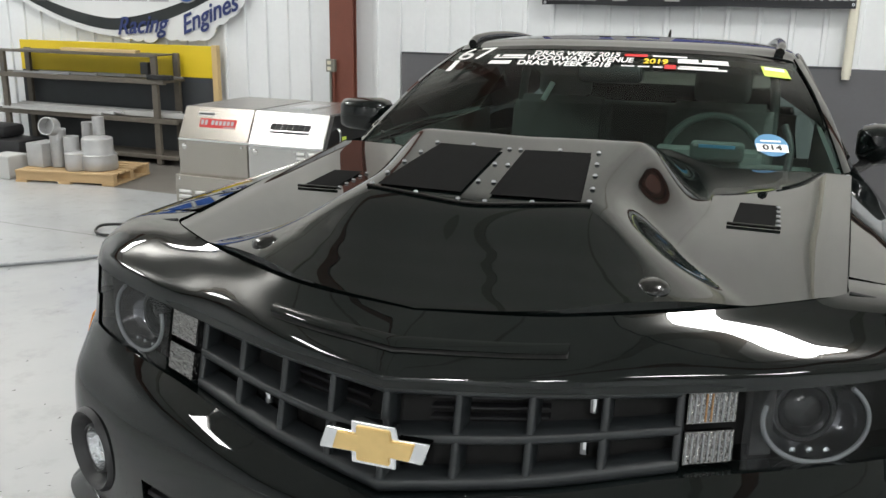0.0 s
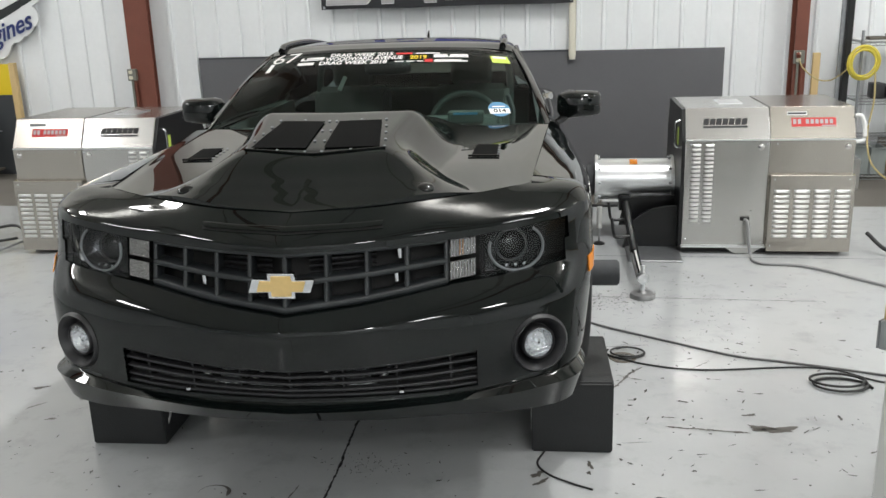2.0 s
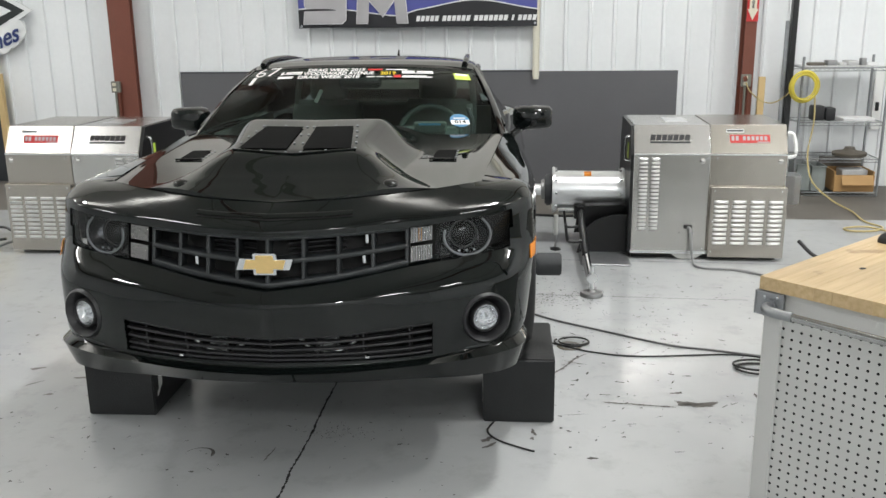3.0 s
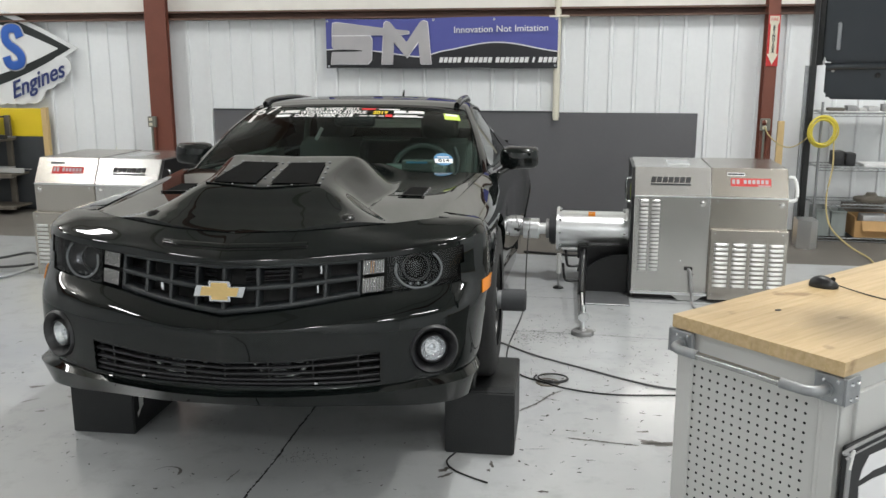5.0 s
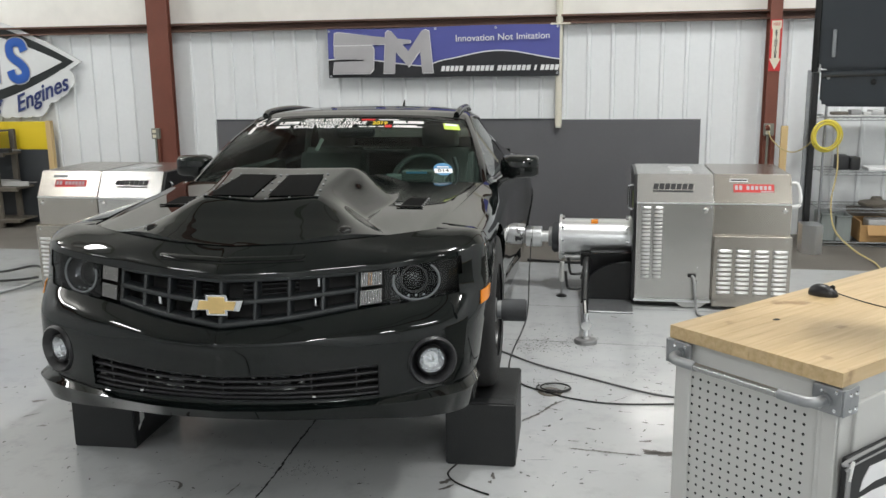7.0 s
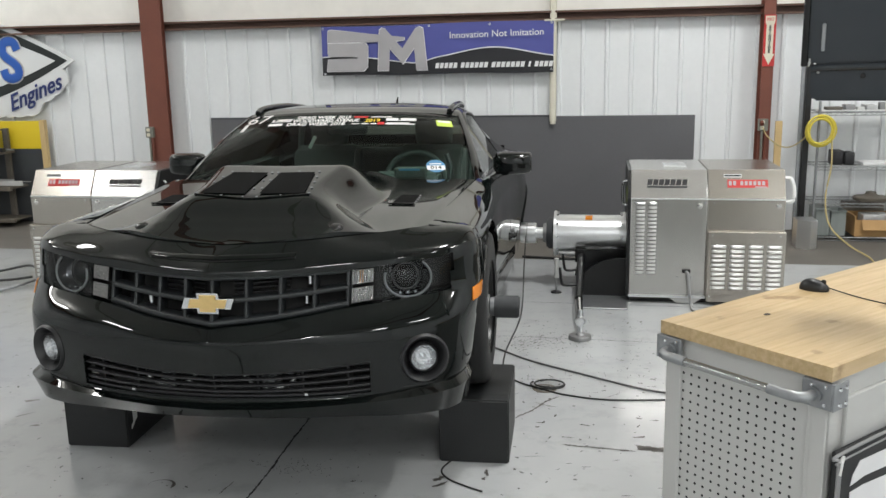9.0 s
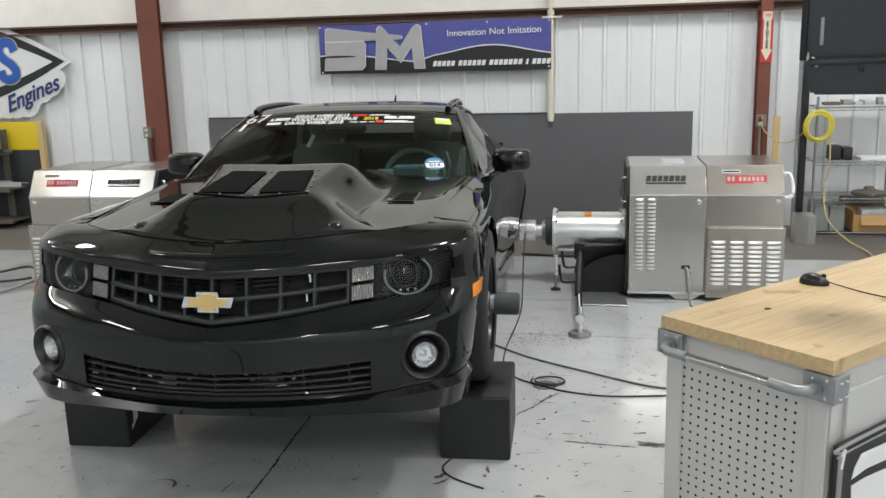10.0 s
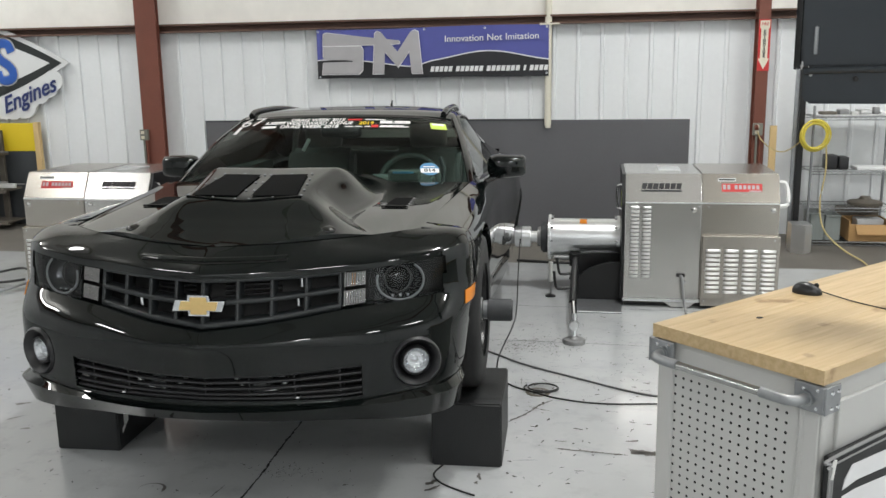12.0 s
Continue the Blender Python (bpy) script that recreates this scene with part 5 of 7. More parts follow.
def dyno_pod(xi, front, s, label):
    """A stainless power-absorber pod; xi: its inner end, s: the way its outer end lies."""
    t = thing("dyno_pod", label, "dynamometer", pose(xi, front, 0), "dyno pods")

    def bx(a, b, *rest, **kw):
        a, b = s * a, s * b
        return box(min(a, b), max(a, b), *rest, **kw)

    prof = [(0.0, 0.06), (0.0, 0.785), (0.105, 0.985), (0.80, 0.985), (0.90, 0.80), (0.90, 0.06)]
    part("inner_housing", prism(prof, "x", s * 0.012, s * 0.552, 0.004), M["steel"], t, "brushed stainless housing", smooth=20)
    part("outer_housing", prism([(y - 0.003 if y < 0.5 else y, z + 0.002) for y, z in prof], "x", s * 0.556, s * 1.09, 0.004), M["steel_warm"], t, "brushed stainless housing", smooth=20)
    part("end_plate", prism([(y + 0.006 if y < 0.5 else y - 0.01, z - 0.006) for y, z in prof], "x", s * -0.012, s * 0.010), M["dark_steel"], t, "black end plate", smooth=20)
    part("lower_cover", bx(0.562, 1.10, -0.045, 0.0, 0.03, 0.555, 0.005), M["steel_warm"], t, "louvred stainless cover")
    part("kink_trim", bx(0.012, 1.09, -0.006, 0.006, 0.779, 0.788), M["steel_shine"], t)
    part("bottom_lip", bx(0.005, 0.56, -0.012, 0.02, 0.045, 0.062), M["steel_shine"], t)
    part("foot_bracket", prism([(s * 0.30, 0.046), (s * 0.54, 0.046), (s * 0.48, 0.006), (s * 0.36, 0.006)], "y", -0.008, 0.03), M["cab_white"], t)
    part("skid", bx(0.02, 1.07, 0.05, 0.88, 0.0, 0.06), M["dark_steel"], t, "black skid base")
    a = part("louvre", louvre_mesh(0.062, 0.020), M["louvre_steel"], t)
    a.matrix_basis = pose(s * 0.082, -0.002, 0.748)
    for c in range(2):
        for k in range(19):
            if c or k:
                again("louvre", a, t, pose(s * (0.082 + 0.085 * c), -0.002, 0.748 - 0.0287 * k))
    b = part("louvre", louvre_mesh(0.10, 0.022), M["louvre_steel"], t)
    b.matrix_basis = pose(s * 0.640, -0.0465, 0.445)
    for c in range(4):
        for k in range(10):
            if c or k:
                again("louvre", b, t, pose(s * (0.640 + 0.128 * c), -0.0465, 0.445 - 0.034 * k))
    part("corner_clip", lathe([(0.0, 0.007), (0.014, 0.006), (0.021, 0.0)], pose(s * 0.50, -0.002, 0.735, 90), 20), M["steel"], t, smooth=60)
    part("corner_clip", lathe([(0.0, 0.007), (0.014, 0.006), (0.021, 0.0)], pose(s * 1.045, -0.002, 0.735, 90), 20), M["steel"], t, smooth=60)
    scr = None
    for x, y, z in ((0.045, -0.002, 0.755), (0.035, -0.002, 0.10), (0.53, -0.002, 0.085), (0.535, -0.002, 0.755), (0.60, -0.006, 0.755), (0.36, -0.002, 0.30), (0.46, -0.002, 0.30), (0.36, -0.002, 0.20), (0.46, -0.002, 0.20), (0.59, -0.0465, 0.525), (1.06, -0.0465, 0.525), (0.585, -0.0465, 0.07), (0.585, -0.0465, 0.30), (1.06, -0.0465, 0.30)):
        mm = pose(s * x, y, z, 90)
        if scr is None:
            scr = part("screw", lathe([(0.0, 0.004), (0.006, 0.003), (0.008, 0.0)], None, 10), M["chrome"], t)
            scr.matrix_basis = mm
        else:
            again("screw", scr, t, mm)
    # slope plates: maker's wordmark and model label as plain shapes
    slope = math.degrees(math.atan2(0.2, 0.105))

    def on_slope(x, f, up=0.002):
        return Matrix.Translation((s * x, 0.105 * f, 0.785 + 0.2 * f)) @ Matrix.Rotation(radians(slope), 4, "X") @ Matrix.Translation((0, 0, up))

    o = on_slope(0.27, 0.58)
    x = -0.145
    for k in range(7):
        lg = prism([(x, -0.024), (x + 0.034, -0.024), (x + 0.041, 0.018), (x + 0.007, 0.018)], "z", 0.0, 0.002)
        part("wordmark_bar", lg, M["black_vinyl"], t).matrix_basis = o
        x += 0.041
    part("wordmark_line", box(-0.145, 0.14, -0.046, -0.034, 0.0, 0.001), M["bar_grey"], t).matrix_basis = o
    o = on_slope(0.82, 0.56)
    part("model_label", box(-0.13, 0.15, -0.040, 0.022, 0, 0.002), M["red_vinyl"], t, "red model label").matrix_basis = o
    for q in ((-0.12, -0.10, -0.022, 0.012), (-0.09, -0.07, -0.022, 0.012), (-0.04, -0.02, -0.020, 0.010), (-0.01, 0.01, -0.020, 0.010), (0.02, 0.04, -0.020, 0.010), (0.05, 0.07, -0.020, 0.010), (0.08, 0.10, -0.020, 0.010), (0.11, 0.13, -0.020, 0.010), (0.06, 0.145, -0.038, -0.030)):
        part("label_bar", box(*q, 0.002, 0.003), M["silver_print"], t).matrix_basis = o
    part("label_tab", box(-0.155, -0.03, 0.040, 0.064, 0, 0.003), M["white_print"], t).matrix_basis = o
    part("tab_bar", box(-0.15, -0.035, 0.046, 0.058, 0.003, 0.004), M["black_vinyl"], t).matrix_basis = o
    if s > 0:
        part("lift_handle", tube([(s * 1.09, 0.06, 0.93), (s * 1.125, 0.05, 0.925), (s * 1.145, 0.03, 0.86), (s * 1.14, 0.01, 0.78), (s * 1.09, 0.01, 0.765)], 0.013), M["white_vinyl"], t, "white lifting handle", smooth=60)
    part("end_handle", tube([(s * -0.012, 0.12, 0.90), (s * -0.045, 0.12, 0.88), (s * -0.045, 0.12, 0.74), (s * -0.012, 0.12, 0.72)], 0.009), M["chrome"], t, "chrome end handle", smooth=60)
    part("warning_tag", box(min(s * -0.0135, s * -0.012), max(s * -0.0135, s * -0.012), 0.2, 0.26, 0.72, 0.84), M["green_vinyl"], t)
    part("top_vent", bx(0.26, 0.42, 0.30, 0.55, 0.985, 0.992), M["steel_shine"], t)
    part("cord_gland", bx(0.39, 0.45, -0.012, 0.0, 0.235, 0.262, 0.004), M["cord"], t)
    return t


dyno_pod(1.215, 4.88, 1, "brushed stainless dyno pod with louvres and a sloped top")
dyno_pod(-2.48, 4.76, -1, "brushed stainless dyno pod standing beyond the car")
tagged(part("mains_lead", tube([(1.635, 4.868, 0.245), (1.645, 4.83, 0.235), (1.655, 4.80, 0.12), (1.67, 4.78, 0.02), (1.70, 4.62, 0.012), (1.98, 4.55, 0.012), (2.34, 4.17, 0.012), (2.9, 3.6, 0.012)], 0.010), M["cord_grey"], smooth=60), "grey power cord running from the dyno pod across the floor", "cord")


def coupling(xi, s, y, z):
    """Shaft housing between the pod and the car's hub."""
    t = thing("shaft_housing", "polished aluminium shaft housing between dyno pod and hub", "dyno coupling", pose(xi, y, z), "shaft housings")

    def c(a, b, r, **kw):
        return cyl((s * a, 0, 0), (s * b, 0, 0), r, 40, **kw)

    body = part("tube_body", c(-0.56, -0.01, 0.152, bevel=0.004), M["steel_shine"], t, smooth=50)
    fl = part("flange", c(-0.572, -0.55, 0.182, bevel=0.004), M["steel_shine"], t, smooth=50)
    part("flange", c(-0.035, -0.012, 0.178, bevel=0.004), M["steel_shine"], t, smooth=50)
    b0 = None
    for xx in (-0.545, -0.04):
        for k in range(10):
            a = 2 * math.pi * k / 10
            mm = pose(s * xx, 0.168 * math.cos(a), 0.168 * math.sin(a), 0, 90)
            if b0 is None:
                b0 = part("bolt", lathe([(0.0, 0.012), (0.009, 0.012), (0.009, -0.012), (0.0, -0.012)], None, 6), M["chrome"], t)
                b0.matrix_basis = mm
            else:
                again("bolt", b0, t, mm)
    part("bearing", c(-0.63, -0.572, 0.125, bevel=0.012), M["grey_foam"], t, "dark blue-grey bearing block", smooth=50)
    part("bearing_cap", c(-0.66, -0.63, 0.08, bevel=0.006), M["steel_grey"], t, smooth=50)
    part("shaft", c(-0.72, -0.65, 0.045), M["steel_shine"], t, smooth=50)
    part("hub_adapter", c(-0.84, -0.715, 0.083, bevel=0.004), M["steel_shine"], t, "bright hub adapter", smooth=50)
    part("adapter_groove", c(-0.79, -0.785, 0.0845), M["steel_grey"], t, smooth=50)
    part("adapter_neck", c(-1.02, -0.84, 0.06), M["steel_grey"], t, smooth=50)
    part("warning_sticker", sheet([[Vector((s * x, 0.1535 * math.sin(a) * -1, 0.1535 * math.cos(a))) for x in (-0.325, -0.27)] for a in (0.15, 0.3, 0.45, 0.6)]), M["amber"], t, "orange warning sticker")
    br = part("leg_bracket", box(min(s * -0.40, s * -0.32), max(s * -0.40, s * -0.32), -0.17, -0.06, -0.20, -0.09, 0.006), M["dark_steel"], t)
    part("rail", cyl((s * -0.52, -0.11, -0.145), (s * 0.0, -0.11, -0.145), 0.022, 16), M["steel_grey"], t, smooth=50)
    # front leg to its foot
    part("leg", tube([(s * -0.35, -0.20, -0.14), (s * -0.35, -0.55, -0.20), (s * -0.345, -1.02, -0.27)], 0.028, smooth_path=False), M["dark_steel"], t, "black support leg", smooth=50)
    part("leg_tube", tube([(s * -0.345, -0.95, -0.255), (s * -0.325, -1.34, -0.325)], 0.020, smooth_path=False, seg=14), M["chrome"], t, smooth=60)
    part("leg_tube", tube([(s * -0.365, -0.95, -0.265), (s * -0.345, -1.30, -0.34)], 0.012, smooth_path=False, seg=10), M["steel_grey"], t, smooth=60)
    part("jack_screw", cyl((s * -0.325, -1.40, -0.24), (s * -0.325, -1.44, z * -1 + 0.03), 0.014, 14), M["steel_shine"], t, smooth=50)
    part("jack_knob", lathe([(0.0, 0.03), (0.03, 0.028), (0.034, 0.0), (0.03, -0.02), (0.0, -0.022)], pose(s * -0.325, -1.425, -0.31, 90), 20), M["steel_shine"], t, smooth=40)
    part("jack_foot", lathe([(0.0, 0.045), (0.02, 0.042), (0.03, 0.030), (0.068, 0.026), (0.074, 0.018), (0.074, 0.0)], pose(s * -0.325, -1.44, -z), 36), M["steel_grey"], t, "chrome levelling foot", smooth=40)
    for k, yy in enumerate((-0.42, -0.88)):
        part("clamp_lever", tube([(s * -0.37, yy, -0.20), (s * -0.44, yy - 0.01, -0.205), (s * -0.47, yy, -0.19), (s * -0.485, yy, -0.08)], 0.010), M["dark_steel"], t, smooth=60)
    # thin post under the flange
    part("post", cyl((s * -0.54, -0.26, -0.15), (s * -0.54, -0.26, -z + 0.12), 0.018, 14), M["cab_white"], t, smooth=50)
    part("post_screw", cyl((s * -0.54, -0.26, -z + 0.01), (s * -0.54, -0.26, -z + 0.13), 0.008, 10), M["steel_grey"], t)
    part("post_foot", lathe([(0.0, 0.02), (0.02, 0.018), (0.04, 0.008), (0.042, 0.0)], pose(s * -0.54, -0.26, -z), 24), M["dark_steel"], t, smooth=40)
    # black cradle plate with round cut-outs
    pts = [(s * -0.38, -z + 0.004), (s * 0.0, -z + 0.004), (s * 0.0, -0.12)]
    pts += [(s * (-0.02 - 0.33 * math.sin(a)), -0.12 - 0.20 * (1 - math.cos(a))) for a in [math.pi / 2 * k / 10 for k in range(11)]]
    part("cradle_plate", prism(pts, "y", -0.36, -0.33), M["dark_steel"], t, "black curved cradle plate")
    pts2 = [(s * -0.38, -0.20)] + [(s * (-0.40 + 0.40 * math.sin(a)), -0.14 - 0.16 * math.cos(a)) for a in [math.pi / 2 * k / 10 for k in range(11)]] + [(s * 0.0, -0.08), (s * -0.38, -0.10)]
    part("cradle_rib", prism(pts2, "y", -0.20, -0.17), M["dark_steel"], t)
    part("base_plate", box(min(s * -0.36, s * 0.0), max(s * -0.36, s * 0.0), -0.72, -0.34, -z + 0.001, -z + 0.012, 0.003, 1), M["galv"], t, "pale steel floor plate")
    return t


coupling(1.215, 1, 5.37, 0.425)
coupling(-2.48, -1, 5.30, 0.425)

# ---- workbench ----
BENCH_W, BENCH_L, BENCH_H = 0.59, 1.75, 0.95
bench = thing("workbench", "white steel workbench with a butcher-block maple top", "workbench", pose(1.595, 0.595, 0.115, 0, 0, 46.2) @ Matrix.Scale(0.935, 4))
for k in range(10):
    w = BENCH_W / 10
    pl = part("plank", box(0.0, BENCH_L, k * w + 0.0001, (k + 1) * w - 0.0001, BENCH_H - 0.042, BENCH_H, 0.0005, 1), M["maple"], bench)
part("cabinet", box(0.022, BENCH_L - 0.03, 0.018, BENCH_W - 0.018, -0.04, BENCH_H - 0.043, 0.003, 1), M["cab_white"], bench, "white powder-coated steel cabinet")
for y0, y1 in ((0.014, 0.075), (BENCH_W - 0.075, BENCH_W - 0.014)):
    part("corner_post", box(0.014, 0.06, y0, y1, -0.05, BENCH_H - 0.043, 0.004, 1), M["cab_white"], bench)
part("side_panel", box(0.012, 0.03, 0.014, 0.06, -0.05, BENCH_H - 0.043, 0.003, 1), M["cab_white"], bench)
for z0, z1 in ((0.50, 0.84), (0.10, 0.48)):
    part("drawer_front", box(0.10, BENCH_L - 0.1, 0.006, 0.02, z0, z1, 0.003, 1), M["cab_white"], bench)
holes = []
for r in range(27):
    for c in range(14):
        y, z = 0.116 + 0.0302 * c, 0.820 - 0.0300 * r
        holes.append((y, z))
hb = bmesh.new()
for y, z in holes:
    ring = [hb.verts.new((0.0212, y + 0.0048 * math.cos(2 * math.pi * k / 10), z + 0.0048 * math.sin(2 * math.pi * k / 10))) for k in range(10)]
    hb.faces.new(ring[::-1])
tagged(part("peg_hole", hb, M["hole"], bench), kind="stuff")
part("peg_panel", box(0.0215, 0.0225, 0.085, BENCH_W - 0.085, -0.03, 0.885), M["cab_white"], bench, "perforated end panel")
for y0, y1, yc in ((-0.006, 0.085, -0.006), (BENCH_W - 0.085, BENCH_W + 0.006, BENCH_W + 0.006)):
    br = part("corner_bracket", box(-0.004, 0.012, y0, y1, BENCH_H - 0.125, BENCH_H - 0.046, 0.003, 1), M["galv"], bench, "galvanised corner bracket")
    sy = -1 if yc < 0.1 else 1
    part("bracket_side", box(-0.004, 0.07, min(yc, yc + sy * 0.006), max(yc, yc + sy * 0.006), BENCH_H - 0.125, BENCH_H - 0.046, 0.002, 1), M["galv"], br)
    for dy, dz in ((0.018, -0.058), (0.06, -0.062), (0.062, -0.11), (0.02, -0.11)):
        part("bolt_head", lathe([(0.0, 0.005), (0.005, 0.004), (0.0065, 0.0)], pose(-0.004, y0 + dy, BENCH_H + dz, 0, -90), 12), M["chrome"], br)
    for dx, dz in ((0.025, -0.065), (0.055, -0.065), (0.025, -0.11), (0.055, -0.11)):
        part("bolt_head", lathe([(0.0, 0.005), (0.005, 0.004), (0.0065, 0.0)], pose(dx, yc + sy * 0.006, BENCH_H + dz, -90 * sy), 12), M["chrome"], br)
hz = BENCH_H - 0.088
handle = part("handle", tube([(-0.060, 0.10, hz), (-0.060, BENCH_W / 2, hz), (-0.060, BENCH_W - 0.10, hz)], 0.0125, seg=16), M["handle_steel"], bench, "bright steel push handle", smooth=60)
for y, d in ((0.045, 1), (BENCH_W - 0.045, -1)):
    part("handle_elbow", tube([(-0.002, y, hz), (-0.035, y + 0.003 * d, hz), (-0.056, y + 0.022 * d, hz), (-0.060, y + 0.055 * d, hz), (-0.060, y + 0.105 * d, hz)], 0.0155, seg=16), M["galv"], handle, smooth=60)
    part("elbow_collar", cyl((-0.002, y, hz), (-0.012, y, hz), 0.022, 20), M["galv"], handle, smooth=50)
for x in (0.15, BENCH_L - 0.15):
    for y in (0.08, BENCH_W - 0.08):
        part("castor", cyl((x, y - 0.015, -0.068), (x, y + 0.015, -0.068), 0.055, 24), M["rubber"], bench)
part("knot", lathe([(0.0, 0.0006), (0.013, 0.0006), (0.014, 0.0)], pose(0.315, 0.415, BENCH_H) @ Matrix.Diagonal((1.0, 0.7, 1, 1)), 20), M["void"], bench, "dark knot in the top")

# cloth cover hanging on the bench's long side
cover = thing("printed_cover", "black cloth cover with white printed shapes, hung on the bench side", "cover", pose(1.595, 0.595, 0.115, 0, 0, 46.2) @ Matrix.Scale(0.935, 4))
part("cloth_panel", box(0.030, 0.95, -0.016, 0.004, 0.08, 0.700, 0.007, 3), M["black_vinyl"], cover, smooth=50)
part("piping", tube([(0.034, -0.018, 0.10), (0.034, -0.018, 0.60), (0.040, -0.018, 0.672), (0.075, -0.018, 0.696), (0.90, -0.018, 0.697)], 0.005), M["cord_grey"], cover, "grey piping", smooth=60)
part("piping", tube([(0.048, -0.018, 0.10), (0.048, -0.018, 0.60), (0.056, -0.018, 0.655), (0.09, -0.018, 0.674), (0.90, -0.018, 0.676)], 0.003), M["cord_grey"], cover, smooth=60)
part("ribbon", tube([(0.036, -0.020, 0.672), (0.044, -0.026, 0.69), (0.040, -0.024, 0.66), (0.034, -0.024, 0.635)], 0.004), M["white_vinyl"], cover)
for pts in ([(0.105, 0.580), (0.115, 0.610), (0.150, 0.645), (0.30, 0.640), (0.42, 0.632), (0.42, 0.578), (0.30, 0.584), (0.18, 0.590)], [(0.105, 0.560), (0.18, 0.563), (0.30, 0.555), (0.42, 0.547), (0.40, 0.40), (0.22, 0.38), (0.12, 0.43)], [(0.16, 0.33), (0.24, 0.35), (0.40, 0.36), (0.50, 0.34), (0.46, 0.22), (0.24, 0.20)]):
    part("print_shape", prism(pts, "y", -0.0185, -0.0165), M["cloth"], cover)

# mouse on the bench
mm = bmesh.new()
bmesh.ops.create_uvsphere(mm, u_segments=24, v_segments=14, radius=1.0)
for v in mm.verts:
    v.co = Vector((v.co.x * 0.052, v.co.y * 0.030 * (1 - 0.12 * v.co.x), max(v.co.z, -0.15) * 0.036 * (1.0 + 0.18 * v.co.x)))
mouse = thing("computer_mouse", "black wired computer mouse on the maple bench top", "mouse", pose(1.724, 1.397, BENCH_H * 0.935 + 0.115 + 0.005, 0, 0, 155) @ Matrix.Scale(0.935, 4))
part("mouse_shell", mm, M["mouse"], mouse, smooth=60)
part("wheel", cyl((-0.03, -0.004, 0.027), (-0.03, 0.004, 0.027), 0.009, 14), M["rubber"], mouse)
part("mouse_cord", tube([(-0.05, 0, 0.008), (-0.10, 0.01, 0.0), (-0.18, 0.05, -0.003), (-0.30, 0.10, -0.003)], 0.0022), M["cord"], mouse)

# ---- hanging display ----
tv = thing("hanging_display", "slate-grey plastic display hung from the roof over the bench", "display", pose(1.624, 1.240, 1.640, 0, 0, -18) @ Matrix.Scale(0.636, 4))
part("shell", prism([(0.0, 0.19), (0.03, 0.17), (0.95, 0.17), (0.98, 0.20), (0.98, 0.80), (-0.025, 0.80)], "y", 0.0, 0.14, 0.012), M["tv"], tv, smooth=40)
part("base_box", prism([(0.015, 0.02), (0.035, 0.0), (0.95, 0.0), (0.97, 0.03), (0.97, 0.160), (0.015, 0.160)], "y", -0.02, 0.16, 0.014), M["tv"], tv, "lower housing", smooth=40)
part("seam", box(0.01, 0.96, -0.004, 0.02, 0.160, 0.172), M["void"], tv)
part("rolled_edge", tube([(0.02, -0.016, 0.150), (0.10, -0.026, 0.156), (0.45, -0.030, 0.160), (0.90, -0.026, 0.158), (0.965, -0.016, 0.154)], 0.017, seg=12), M["tv"], tv, "rolled rim of the lower housing", smooth=60)
part("side_strip", box(-0.032, -0.002, -0.006, 0.146, 0.16, 0.80, 0.008, 2), M["gloss_black"], tv, "black side edge", smooth=40)
part("corner_screw", lathe([(0.0, 0.004), (0.006, 0.003), (0.008, 0.0)], pose(0.05, -0.024, 0.135, 90), 12), M["galv"], tv)
part("latch", box(0.055, 0.072, -0.014, 0.0, 0.23, 0.36, 0.004, 1), M["galv"], tv, "grey latch")
part("knob", lathe([(0.0, 0.008), (0.010, 0.007), (0.012, 0.0)], pose(0.245, -0.02, 0.115, 90), 18), M["void"], tv)
part("hang_pole", cyl((0.5, 0.07, 0.8), (0.5, 0.07, (TOP - 1.640) / 0.636), 0.03, 16), M["dark_steel"], tv)

# ---- wall things ----
wb = thing("wall_board", "grey painted plywood board against the wall", "board", pose(0, 0, 0))
for a, b in ((-3.42, -0.74), (-0.735, 1.955)):
    part("board_panel", box(a, b, 7.925, 7.955, 0.0, 1.21, 0.002, 1), M["board_grey"], wb)
part("board_cap", box(-3.42, 0.455, 7.920, 7.957, 1.205, 1.222), M["shelf_dark"], wb)
pipe = thing("wall_pipe", "ivory plastic pipe running down the wall", "pipe", pose(0.484, 7.89, 0))
part("pipe_run", cyl((0, 0, 1.16), (0, 0, TOP), 0.036, 24), M["pvc"], pipe, smooth=50)
part("pipe_end", cyl((0, 0, 1.13), (0, 0, 1.17), 0.030, 24), M["pvc"], pipe, smooth=50)
part("pipe_clamp", box(-0.09, 0.12, -0.05, 0.06, 2.195, 2.215, 0.003, 1), M["pvc"], pipe)

# banner with its plain logo shapes
ban = thing("wall_banner", "blue and black vinyl shop banner with silver logo shapes", "banner", pose(-2.03, 7.845, 1.675))
BW, BH = 2.52, 0.525


def ripple(x, z):
    return 0.006 * math.sin(3.1 * x + 1.0) * math.sin(2.2 * z + 0.5) - 0.008 * math.exp(-((x - 0.28) / 0.16) ** 2) * (z / BH) + 0.004 * math.sin(9 * x) * (z / BH - 0.5)


def wave(x):
    return 0.165 + 0.06 * math.cos((x - 0.2) * 2.6) * (1 - smooth(1.0, 1.3, x)) + 0.125 * math.exp(-((x - 1.88) / 0.52) ** 2) - 0.02


def banner_rows(lo, hi, off, n=80, m=8):
    return [[Vector((BW * i / n, -off + ripple(BW * i / n, lo(BW * i / n) + (hi(BW * i / n) - lo(BW * i / n)) * j / m), lo(BW * i / n) + (hi(BW * i / n) - lo(BW * i / n)) * j / m)) for i in range(n + 1)] for j in range(m + 1)]


